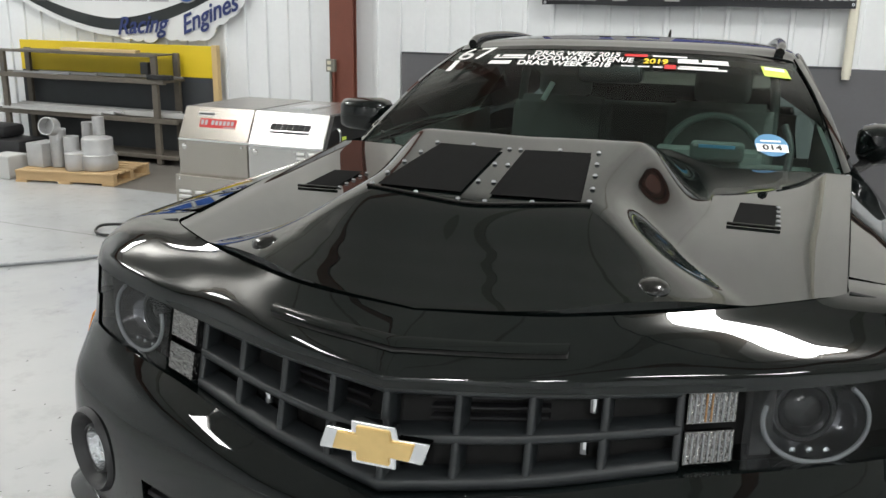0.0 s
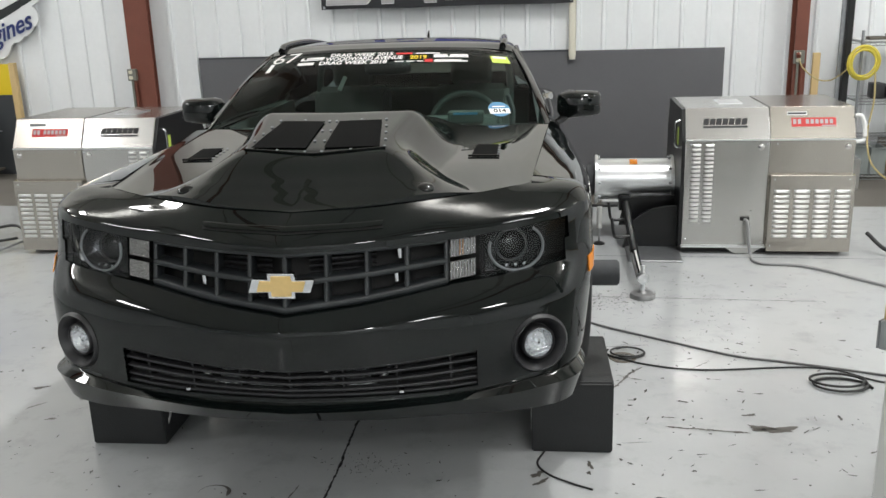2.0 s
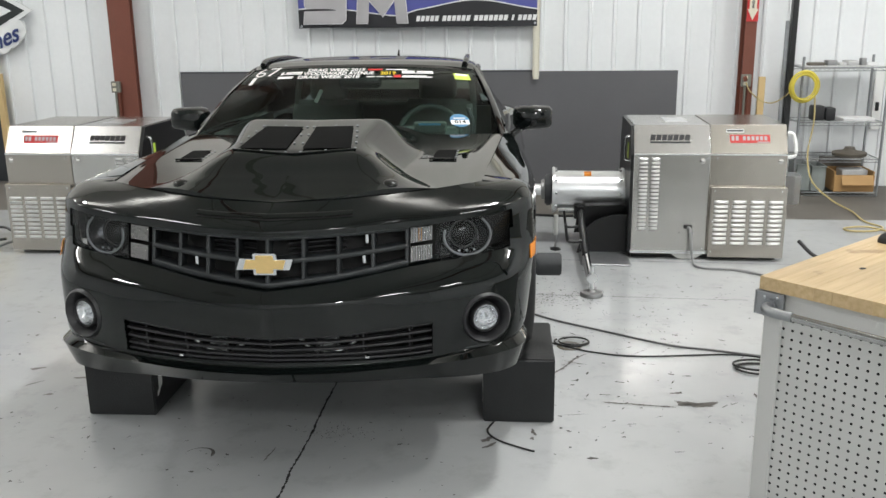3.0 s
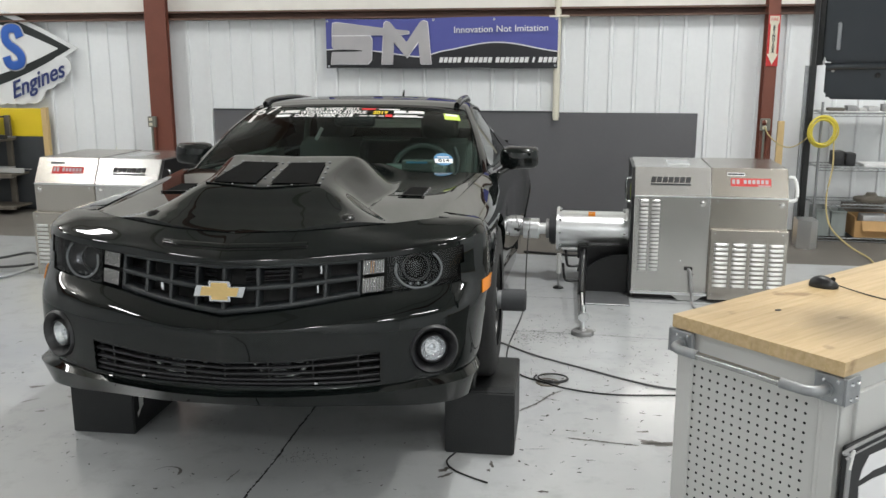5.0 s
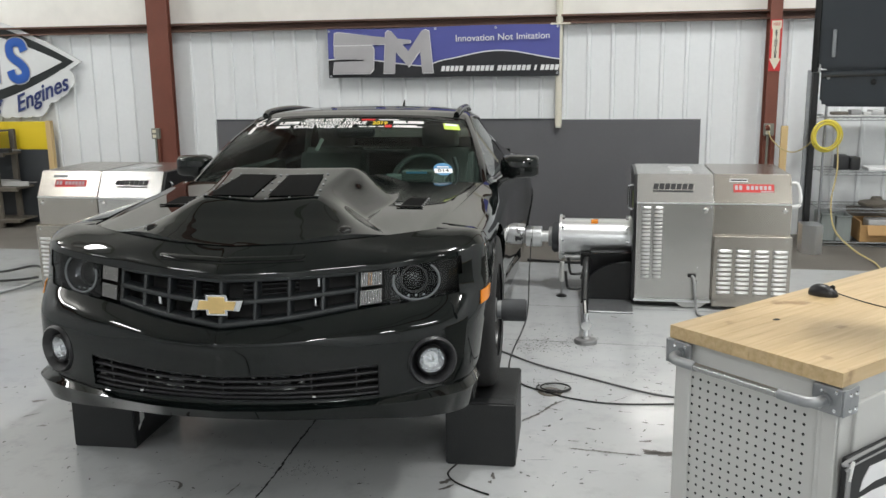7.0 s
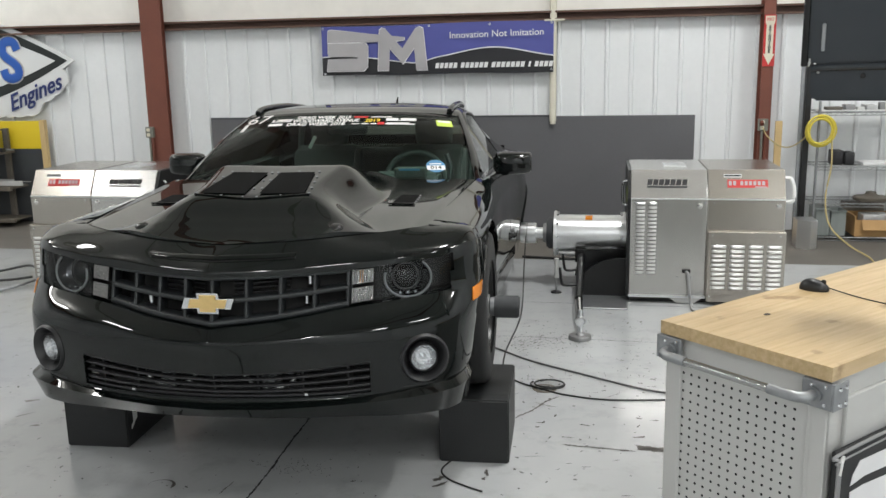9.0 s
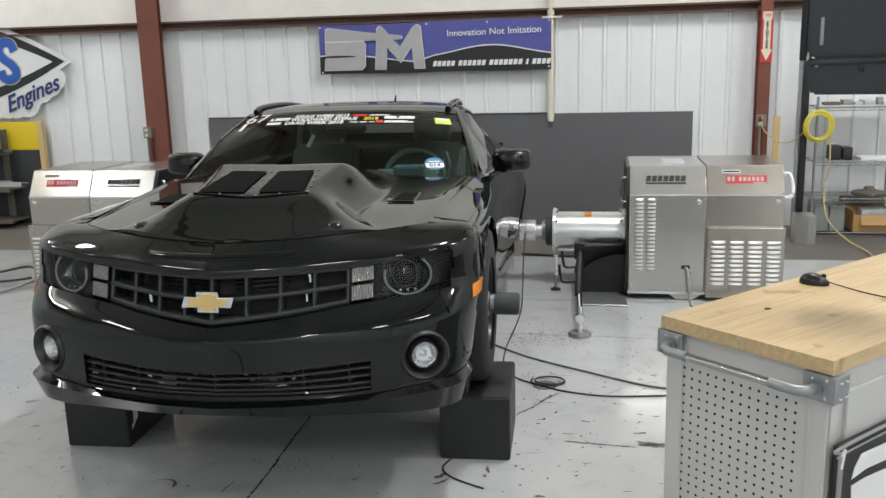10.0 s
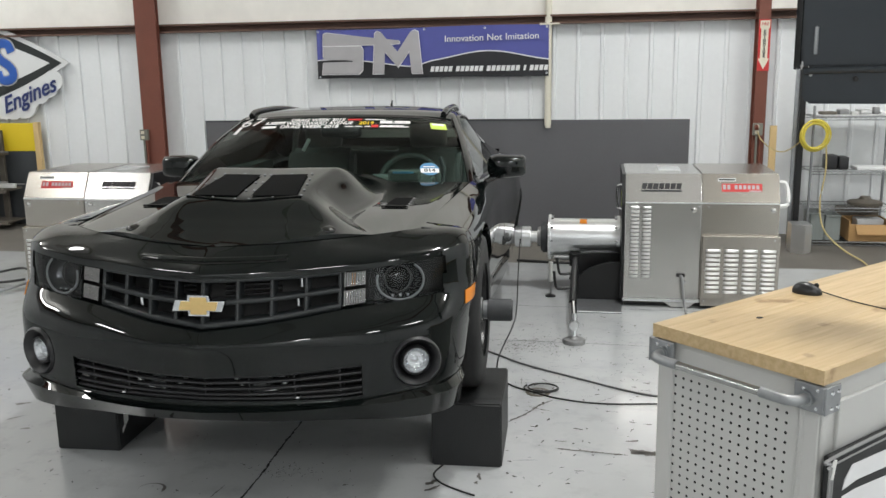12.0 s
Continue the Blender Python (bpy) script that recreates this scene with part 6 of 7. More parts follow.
part("banner_lower", sheet(banner_rows(lambda x: 0.004 * math.sin(5 * x), wave, 0.0), 0.003), M["banner_black"], ban, "black lower field", smooth=60)
part("banner_upper", sheet(banner_rows(wave, lambda x: BH - 0.008 * math.sin(2.5 * x), 0.0), 0.003), M["banner_blue"], ban, "blue upper field", smooth=60)
part("banner_line", sheet(banner_rows(lambda x: wave(x) - 0.006, lambda x: wave(x) + 0.006, 0.004, 80, 1)), M["white_print"], ban)


def flat_shape(pts, mat, off, parent, name, grow=0.0):
    cx, cz = sum(p[0] for p in pts) / len(pts), sum(p[1] for p in pts) / len(pts)
    q = [(p[0] + math.copysign(grow, p[0] - cx), p[1] + math.copysign(grow, p[1] - cz)) for p in pts]
    return part(name, prism(q, "y", -off - 0.003, -off), mat, parent)


SHAPES = [[(0.075, 0.35), (0.085, 0.475), (0.13, 0.485), (0.93, 0.395), (0.93, 0.365), (0.85, 0.355)],
          [(0.06, 0.045), (0.075, 0.175), (0.41, 0.180), (0.405, 0.195), (0.09, 0.20), (0.075, 0.23), (0.08, 0.34), (0.50, 0.34), (0.525, 0.30), (0.515, 0.09), (0.47, 0.045)],
          [(0.63, 0.045), (0.66, 0.47), (0.69, 0.495), (0.73, 0.48), (0.905, 0.275), (1.05, 0.48), (1.09, 0.50), (1.135, 0.48), (1.175, 0.045), (1.055, 0.045), (1.035, 0.28), (0.905, 0.11), (0.77, 0.28), (0.755, 0.045)]]
for k, pts in enumerate(SHAPES):
    flat_shape(pts, M["white_print"], 0.016 + 0.001 * k, ban, "logo_edge", 0.006)
    flat_shape(pts, M["silver_print"], 0.020 + 0.001 * k, ban, "logo_shape", 0.0)
face_y = Matrix.Rotation(radians(90), 4, "X")
slogan = [words("slogan_word", w, 0.096, M["white_print"], Matrix(), ban, 0.001, 1.03, 0.0, 0.0005) for w in ("Innovation", "Not", "Imitation")]
spans = [max(v.co.x for v in o.data.vertices) - min(v.co.x for v in o.data.vertices) for o in slogan]
x = 1.92 - (sum(spans) + 0.08) / 2
for o, w in zip(slogan, spans):
    o.matrix_basis = Matrix.Translation((x + w / 2, -0.022, 0.405 + 0.017 * (x + w / 2 - 1.92))) @ face_y @ Matrix.Rotation(radians(1), 4, "Z")
    x += w + 0.04
x = 1.26
for w in (0.245, 0.30, 0.36, 0.035, 0.20):
    n = max(1, round(w / 0.05))
    for k in range(n):
        a = x + w * k / n
        b = a + w / n - 0.012
        part("name_bar", prism([(a, 0.06), (b, 0.06), (b + 0.012, 0.115), (a + 0.012, 0.115)], "y", -0.019, -0.016), M["white_print"], ban)
    x += w + 0.03
for x, z in ((0.02, BH - 0.025), (1.2, BH - 0.02), (1.85, BH - 0.02), (BW - 0.02, BH - 0.02), (0.03, 0.02), (BW - 0.02, 0.03)):
    part("grommet", lathe([(0.006, 0.003), (0.012, 0.003), (0.013, 0.0)], pose(x, -0.006, z, 90), 14), M["chrome"], ban)

# shop sign: pointed oval with a script line below
sign = thing("shop_sign", "white cut-out shop sign with a black pointed oval and blue letters", "sign", pose(-6.85, 7.90, 1.90))


def pointed(hl, hh, y0, y1, n=40, p=2.0):
    top = [(-hl + 2 * hl * i / n, hh * (1 - abs(-1 + 2 * i / n) ** p)) for i in range(n + 1)]
    return prism(top + [(a, -b) for a, b in top[-2:0:-1]], "y", y0, y1)


part("sign_board", pointed(1.80, 0.62, 0.0, 0.03, 48, 1.7), M["sign_white"], sign)
part("sign_band", pointed(1.71, 0.555, -0.004, 0.0, 48, 1.7), M["sign_black"], sign)
part("sign_field", pointed(1.56, 0.43, -0.008, -0.004, 48, 1.65), M["sign_white"], sign)
x = -1.08
for w in (0.42, 0.36, 0.34, 0.34, 0.25):
    part("name_block", box(x, x + w, -0.0100, -0.008, -0.25, 0.29, 0.0), M["silver_print"], sign)
    part("name_block_face", box(x + 0.018, x + w - 0.018, -0.014, -0.010, -0.232, 0.272, 0.0), M["sign_blue"], sign)
    x += w + 0.03
# last block: a curled letter-like form
curl = [(1.095, 0.13), (1.06, 0.215), (0.985, 0.235), (0.915, 0.20), (0.905, 0.11), (0.95, 0.045), (1.04, -0.02), (1.09, -0.09), (1.075, -0.165), (0.99, -0.195), (0.92, -0.165), (0.895, -0.09)]
part("name_block", tube([(a - 0.01, -0.012, b) for a, b in curl], 0.066, seg=10), M["silver_print"], sign).matrix_basis = Matrix.Translation((0, -0.009, 0)) @ Matrix.Diagonal((1, 0.10, 1, 1))
part("name_block_face", tube([(a - 0.01, -0.012, b) for a, b in curl], 0.052, seg=10), M["sign_blue"], sign).matrix_basis = Matrix.Translation((0, -0.014, 0)) @ Matrix.Diagonal((1, 0.15, 1, 1))
# scalloped backing under the script line
blobs = [(0.02, -0.50, 0.13), (0.15, -0.53, 0.13), (0.30, -0.53, 0.14), (0.46, -0.54, 0.14), (0.60, -0.50, 0.12), (0.76, -0.51, 0.14), (0.90, -0.50, 0.15), (1.02, -0.48, 0.17), (1.16, -0.47, 0.17), (1.26, -0.38, 0.14), (1.38, -0.33, 0.14), (1.50, -0.27, 0.13), (1.58, -0.20, 0.12)]
for k, (bx_, bz, r) in enumerate(blobs):
    part("script_backing", facing(lathe([(0.0, 0.026), (r, 0.026), (r, 0.0)], pose(bx_, 0.031 - 0.0008 * k, bz, 90), 24), (0, -1, 0)), M["sign_white"], sign)
words("script_line", "Racing", 0.26, M["sign_navy"], Matrix.Translation((0.36, -0.014, -0.50)) @ face_y @ Matrix.Rotation(radians(4), 4, "Z"), sign, 0.002, 0.97, 0.45, 0.004)
words("script_line", "Engines", 0.26, M["sign_navy"], Matrix.Translation((1.24, -0.014, -0.375)) @ face_y @ Matrix.Rotation(radians(21), 4, "Z"), sign, 0.002, 0.97, 0.45, 0.004)

# outlet boxes on the columns
for x, y, z in ((-4.11, 7.745, 1.075), (2.585, 7.66, 1.12)):
    ob = thing("outlet_box", "grey metal outlet box with ivory sockets on a column", "outlet", pose(x, y, z), "outlet boxes")
    part("box_body", box(-0.04, 0.055, 0.0, 0.045, -0.06, 0.06, 0.004, 1), M["outlet"], ob)
    for dz in (-0.028, 0.028):
        part("socket", box(-0.022, 0.018, -0.006, 0.0, dz - 0.018, dz + 0.018, 0.006, 2), M["ivory"], ob)
    part("conduit", cyl((0.0, 0.02, -z + 0.0), (0.0, 0.02, -0.06), 0.012, 12), M["outlet"], ob, smooth=50)
    part("conduit", cyl((0.035, 0.02, -z + 0.0), (0.035, 0.02, -0.06), 0.012, 12), M["rust"], ob, smooth=50)

# fire extinguisher arrow
arrow = thing("arrow_sign", "red fire extinguisher sign with a white arrow on the column", "sign", pose(2.612, 7.69, 1.955))
part("sign_plate", box(-0.056, 0.056, 0.0, 0.006, -0.26, 0.235), M["red_vinyl"], arrow)
part("arrow_shape", prism([(-0.045, 0.225), (0.045, 0.225), (0.045, 0.16), (0.034, 0.14), (0.034, -0.14), (0.053, -0.14), (0.0, -0.245), (-0.053, -0.14), (-0.034, -0.14), (-0.034, 0.14), (-0.045, 0.16)], "y", -0.004, 0.0), M["ivory"], arrow)
words("arrow_word", "FIRE", 0.042, M["red_vinyl"], Matrix.Translation((0, -0.006, 0.19)) @ face_y, arrow, 0.001, 0.9)
for k, ch in enumerate("EXTINGUISHER"):
    words("arrow_letter", ch, 0.030, M["sign_black"], Matrix.Translation((0, -0.006, 0.122 - 0.0222 * k)) @ face_y, arrow, 0.001, 1.2, 0, 0.0012)

# pine board leaning by the column and a dark upright
tagged(part("pine_board", box(2.70, 2.765, 7.60, 7.64, 0.0, 1.16, 0.003, 1), M["wood_yellow"]), "pale pine board standing by the column", "board")
tagged(part("steel_upright", box(2.945, 3.0, 7.50, 7.58, 0.0, 2.6, 0.004, 1), M["dark_steel"]), "black steel upright beside the wire rack", "post")
tagged(part("metal_strip", box(2.905, 2.94, 7.55, 7.58, 0.0, 1.70, 0.003, 1), M["galv"]), "grey metal strip leaning beside the black upright", "strip")

# ---- wire rack ----
rack = thing("wire_rack", "chrome wire shelving rack with four shelves", "rack", pose(3.06, 7.40, 0))
RL, RD = 0.80, 0.46
for x in (0.0, RL):
    for y in (0.0, RD):
        part("rack_post", cyl((x, y, 0.0), (x, y, 1.36), 0.013, 12), M["galv"], rack, smooth=50)
for z in (0.035, 0.37, 0.73, 1.255):
    sh = part("rack_shelf", tube([(0, 0, z), (RL, 0, z), (RL, RD, z), (0, RD, z), (0, 0, z)], 0.005, smooth_path=False, seg=6), M["galv"], rack, "chrome wire shelf")
    for y in (0, RD):
        part("lower_rail", cyl((0, y, z - 0.03), (RL, y, z - 0.03), 0.004, 6), M["galv"], sh)
    zig = []
    for k in range(19):
        zig.append((RL * k / 18, 0.0, z - (0.03 if k % 2 else 0.0)))
    part("shelf_truss", tube(zig, 0.0028, smooth_path=False, seg=5), M["galv"], sh)
    part("shelf_wires", join(*[cyl((RL * (k + 0.5) / 24, 0.0, z + 0.003), (RL * (k + 0.5) / 24, RD, z + 0.003), 0.002, 4) for k in range(24)]), M["galv"], sh)


def on_rack(name, label, cat, bm, mat, smooth=None):
    return tagged(part(name, bm, mat, smooth=smooth), label, cat)


on_rack("black_case", "black plastic case on the wire rack", "case", join(box(3.22, 3.33, 7.50, 7.66, 0.738, 0.88, 0.012), box(3.335, 3.43, 7.48, 7.64, 0.738, 0.865, 0.015)), M["trim_black"], 40)
on_rack("manual_stack", "white papers lying on the wire rack", "papers", box(3.50, 3.80, 7.46, 7.70, 0.738, 0.764, 0.002, 1), M["white_print"])
for k, (x, w, h, d, mt) in enumerate(((3.13, 0.15, 0.030, 0.12, "rack_brown"), (3.30, 0.09, 0.050, 0.14, "steel_grey"), (3.41, 0.07, 0.028, 0.10, "cab_white"), (3.49, 0.10, 0.045, 0.2, "dull_alu"), (3.61, 0.05, 0.07, 0.08, "steel_grey"), (3.67, 0.11, 0.028, 0.12, "white_print"))):
    on_rack("spare_part", "grey metal part lying on the top rack shelf", "machine part", box(x, x + w, 7.45, 7.45 + d, 1.273, 1.273 + h, 0.008), M[mt], 40)
cb = thing("cardboard_box", "open brown cardboard box with dark parts on the wire rack", "box", pose(3.46, 7.42, 0.042))
part("carton", join(box(0, 0.38, 0, 0.012, 0, 0.165), box(0, 0.38, 0.34, 0.352, 0, 0.20), box(0, 0.012, 0.012, 0.34, 0, 0.20), box(0.368, 0.38, 0.012, 0.34, 0, 0.20), box(0.012, 0.368, 0.012, 0.34, 0, 0.01)), M["cardboard"], cb)
part("carton_flap", prism([(0.0, 0.155), (0.0, 0.165), (-0.06, 0.08), (-0.06, 0.07)], "x", 0.06, 0.36), M["cardboard"], cb)
for x0, x1, h in ((3.10, 3.235, 0.27), (3.245, 3.385, 0.25)):
    bn = thing("storage_bin", "translucent grey storage bin on the bottom rack shelf", "bin", pose((x0 + x1) / 2, 7.61, 0.042), "storage bins")
    w = (x1 - x0) / 2
    part("bin_body", join(prism([(-w * 0.85, 0.0), (w * 0.85, 0.0), (w, h), (-w, h)], "y", -0.15, -0.143), prism([(-w * 0.85, 0.0), (w * 0.85, 0.0), (w, h), (-w, h)], "y", 0.143, 0.15), prism([(-0.15, 0.0), (0.15, 0.0), (0.15, h), (-0.15, h)], "x", -w, -w + 0.006), prism([(-0.15, 0.0), (0.15, 0.0), (0.15, h), (-0.15, h)], "x", w - 0.006, w)), M["bin_grey"], bn)
    part("bin_rim", box(-w - 0.006, w + 0.006, -0.158, -0.150, h - 0.018, h, 0.003, 1), M["bin_grey"], bn)
    part("bin_goods", box(-w * 0.75, w * 0.75, -0.13, 0.13, 0.002, h * 0.7, 0.01), M["trim_black"], bn)
on_rack("shelf_board", "white board lying along the top of the wire rack", "board", box(3.09, 3.84, 7.42, 7.84, 1.2635, 1.272, 0.002, 1), M["white_print"])
on_rack("dark_carton", "dark carton behind the open cardboard box on the rack", "box", box(3.42, 3.83, 7.80, 7.855, 0.042, 0.335, 0.006, 1), M["rack_brown"])
on_rack("lid_tray", "pale plastic tray in the cardboard box on the rack", "tray", box(3.55, 3.80, 7.50, 7.70, 0.054, 0.25, 0.015), M["dull_alu"], 40)
on_rack("dark_bowl", "dark brown metal bowl turned over on the rack shelf", "bowl", lathe([(0.0, 0.085), (0.045, 0.084), (0.055, 0.06), (0.09, 0.045), (0.155, 0.036), (0.165, 0.03), (0.16, 0.0), (0.0, 0.0)], pose(3.64, 7.62, 0.378), 32), M["rack_brown"], 40)
wo = thing("wall_outlet", "white conduit strip with a dark switch on the wall", "outlet", pose(3.97, 7.93, 0.60))
part("conduit_strip", box(-0.045, 0.045, 0.0, 0.022, 0.0, 0.62, 0.004, 1), M["white_vinyl"], wo)
part("switch", box(-0.02, 0.015, -0.012, 0.0, 0.19, 0.28, 0.004, 1), M["void"], wo)
on_rack("tread_plate_bin", "silver tread-plate bin on the floor by the rack", "bin", prism([(2.84, 7.02), (2.95, 6.95), (3.02, 7.00), (3.02, 7.22), (2.84, 7.22)], "z", -0.003, 0.27, 0.004), M["steel_shine"])
# yellow cord coil on the rack post
coil_pts = []
gc = random.Random(5)
turn = [(gc.uniform(-0.016, 0.016), gc.uniform(-0.03, 0.014), gc.uniform(0.100, 0.134)) for _ in range(9)]
for k in range(8 * 24 + 1):
    a = 2 * math.pi * k / 24
    n, f = k // 24, (k % 24) / 24
    dx, dz, r = (p + (q - p) * f for p, q in zip(turn[n], turn[min(n + 1, 8)]))
    coil_pts.append((3.065 + dx + r * math.cos(a), 7.36 - 0.007 * (k / 24), 1.085 + dz + 1.12 * r * math.sin(a)))
coil = thing("extension_cord", "yellow extension cord coiled on the rack post", "cord")
part("coil", tube(coil_pts, 0.0075, n=460, seg=7), M["cord_yellow"], coil, smooth=60)
part("tail", tube([(3.17, 7.33, 1.0), (3.175, 7.30, 0.75), (3.13, 7.25, 0.45), (3.16, 7.15, 0.2), (3.28, 6.9, 0.06), (3.38, 6.6, 0.011), (3.35, 6.2, 0.011), (3.42, 5.98, 0.011), (3.30, 5.84, 0.011), (3.12, 5.83, 0.011), (3.10, 5.93, 0.011), (3.28, 5.95, 0.02), (3.45, 5.80, 0.011), (3.75, 5.6, 0.011)], 0.008, seg=7), M["cord_tan"], coil, smooth=60)
part("lead", tube([(2.585, 7.64, 1.10), (2.62, 7.60, 1.02), (2.72, 7.52, 0.93), (2.82, 7.45, 0.92), (2.92, 7.38, 1.0), (2.96, 7.35, 1.08)], 0.006, seg=7), M["cord_tan"], coil, smooth=60)
part("plug", cyl((2.575, 7.655, 1.15), (2.575, 7.62, 1.13), 0.02, 14), M["rust"], coil)

# ---- back-left shelving and pallet ----
hut = thing("backing_board", "yellow and dark grey painted board with a pine edge", "board")
part("yellow_panel", box(-8.22, -5.56, 7.86, 7.90, 0.88, 1.21, 0.003, 1), M["yellow_board"], hut)
part("dark_panel", box(-8.22, -5.56, 7.862, 7.90, 0.0, 0.878, 0.003, 1), M["shelf_dark"], hut)
part("edge_batten", box(-5.558, -5.49, 7.84, 7.90, 0.0, 1.22, 0.003, 1), M["wood_yellow"], hut)
sr = thing("steel_rack", "weathered steel shelf rack loaded with flat stock", "rack", pose(0, 0.0, 0))
for x in (-8.05, -5.98):
    for y in (7.45, 7.80):
        part("rack_upright", box(x - 0.035, x + 0.035, y - 0.02, y + 0.02, 0.0, 1.13, 0.003, 1), M["rack_brown"], sr)
for z, x0, x1, d in ((1.10, -8.08, -5.95, 0.03), (0.83, -8.45, -5.85, 0.05), (0.43, -8.4, -5.72, 0.05), (0.06, -8.1, -5.72, 0.04)):
    part("rack_beam", box(x0, x1, 7.42, 7.46, z, z + d, 0.003, 1), M["rack_brown"], sr)
    part("rack_deck", box(x0 + 0.05, x1 - 0.05, 7.46, 7.82, z + d * 0.2, z + d * 0.7), M["rack_brown"], sr)
rng = random.Random(4)
for k in range(9):
    x = -8.2 + rng.random() * 0.5
    L = 1.3 + rng.random() * 1.0
    on_rack("flat_bar", "grey metal bar lying on the steel rack", "metal stock", box(x, min(x + L, -5.62), 7.40 + 0.04 * k, 7.43 + 0.04 * k, 0.482 + 0.008 * (k % 3), 0.505 + 0.01 * (k % 4), 0.002, 1), M["dull_alu" if k % 3 else "cab_white"])
for k in range(5):
    x = -7.9 + 0.33 * k
    on_rack("flat_bar", "grey metal bar lying on the steel rack", "metal stock", box(x, x + 0.8, 7.43 + 0.05 * k, 7.46 + 0.05 * k, 0.882, 0.90 + 0.01 * (k % 2), 0.002, 1), M["steel_grey" if k % 2 else "galv"])
on_rack("timber_offcut", "pale timber offcut on the top of the steel rack", "timber", box(-7.2, -6.2, 7.44, 7.52, 1.132, 1.165, 0.003, 1), M["wood_yellow"])
on_rack("dark_bracket", "dark steel bracket on the rack shelf", "bracket", join(box(-6.05, -5.75, 7.40, 7.46, 0.882, 0.93, 0.004, 1), box(-6.12, -6.02, 7.40, 7.46, 0.93, 1.05, 0.004, 1)), M["dark_steel"])

pal = thing("wooden_pallet", "worn wooden pallet on the floor", "pallet", pose(-6.15, 6.55, 0, 0, 0, 12))
for k in range(6):
    part("board", box(-0.5, 0.5, -0.34 + 0.118 * k, -0.34 + 0.118 * k + 0.088, 0.092, 0.112, 0.002, 1), M["pallet"], pal)
for y in (-0.30, 0.0, 0.30):
    part("runner", box(-0.5, 0.5, y - 0.03, y + 0.03, 0.018, 0.092, 0.002, 1), M["pallet"], pal)
for k in range(3):
    part("bottom_board", box(-0.5 + 0.44 * k, -0.38 + 0.44 * k, -0.34, 0.34, 0.0, 0.018), M["pallet"], pal)
def open_tube(x, y, r, h, z=0.113, wall=0.008):
    return lathe([(r - wall, 0.004), (r - wall, h - 0.003), (r - wall * 0.6, h), (r, h - 0.002), (r, 0.0), (0.0, 0.0), (0.0, 0.004), (r - wall, 0.004)], pose(x, y, z), 28)


for x, y, r, h in ((-6.34, 6.45, 0.075, 0.36), (-6.17, 6.44, 0.072, 0.30), (-6.03, 6.66, 0.055, 0.47), (-6.22, 6.72, 0.06, 0.40)):
    on_rack("metal_tube", "dull grey metal tube standing on the pallet", "tube", open_tube(x, y, r, h), M["dull_alu"], 40)
for x, y, r, h in ((-5.90, 6.50, 0.165, 0.15), (-6.05, 6.36, 0.10, 0.17)):
    on_rack("metal_drum", "dull grey metal drum on the pallet", "drum", lathe([(0.0, h), (r - 0.012, h), (r, h - 0.01), (r * 0.985, h - 0.03), (r, h - 0.05), (r, 0.012), (r - 0.01, 0.0), (0.0, 0.0)], pose(x, y, 0.113), 32), M["dull_alu"], 40)
on_rack("metal_drum", "smaller grey metal drum stacked on another", "drum", lathe([(0.0, 0.15), (0.13, 0.15), (0.142, 0.14), (0.142, 0.03), (0.150, 0.012), (0.150, 0.0), (0.0, 0.0)], pose(-5.91, 6.50, 0.263), 32), M["dull_alu"], 40)
on_rack("pipe_flange", "short grey pipe flange lying on a tube", "pipe", open_tube(0, 0, 0.085, 0.10, 0.0, 0.012), M["dull_alu"], 40).matrix_basis = pose(-6.30, 6.36, 0.50, 78, 0, 10)
on_rack("metal_crate", "dull grey metal crate on the pallet", "crate", box(-6.60, -6.40, 6.30, 6.55, 0.113, 0.34, 0.01), M["dull_alu"])
on_rack("metal_crate", "pale metal crate standing by the pallet", "crate", box(-6.95, -6.68, 6.15, 6.40, 0.0, 0.22, 0.012), M["cab_white"])
on_rack("floor_machine", "dark covered machine on the floor near the wall", "machine", join(box(-8.6, -7.35, 6.9, 7.3, 0.0, 0.22, 0.04), box(-8.3, -7.6, 6.95, 7.25, 0.22, 0.36, 0.05)), M["trim_black"], 40)

# ---- cords on the floor ----
def cord(name, label, pts, r, mat):
    return tagged(part(name, tube([(x, y, r + 0.001 + (q[0] if q else 0)) for x, y, *q in pts], r, seg=7), mat, smooth=60), label, "cord")


cord("power_lead", "dull grey cord across the floor", [(0.30, 3.72), (0.41, 3.62), (0.62, 3.43), (0.945, 3.225), (1.26, 3.04), (1.51, 2.97), (1.90, 2.85), (2.6, 2.6)], 0.006, M["cord_mid"])
cord("power_lead", "thin black cord running from under the car over the floor", [(0.42, 5.3, 0.42), (0.43, 5.0, 0.2), (0.455, 4.6, 0.02), (0.46, 4.2), (0.44, 3.6), (0.47, 3.25), (0.56, 3.08), (0.70, 2.98), (0.85, 2.90), (1.10, 2.86), (1.63, 2.92), (1.9, 2.76), (2.5, 2.6)], 0.0045, M["cord"])
loops = []
for k in range(2 * 20 + 1):
    a = 2 * math.pi * k / 20 + 2.6
    r = 0.088 - 0.012 * k / 20
    loops.append((0.735 + 0.02 * (k / 40) + r * 1.1 * math.cos(a), 3.04 + r * math.sin(a) * 0.85, 0.004 * (k / 20)))
tagged(part("cord_coil", tube([(x, y, z + 0.009) for x, y, z in loops], 0.0045, n=120, seg=7), M["cord"], smooth=60), "small black cord coil lying over the floor drain", "cord")
loops2 = [(1.68 + (0.12 + 0.012 * math.sin(k * 0.3)) * math.cos(2 * math.pi * k / 18), 2.70 + 0.085 * math.sin(2 * math.pi * k / 18) + 0.0022 * k, 0.008 + 0.0003 * k) for k in range(37)]
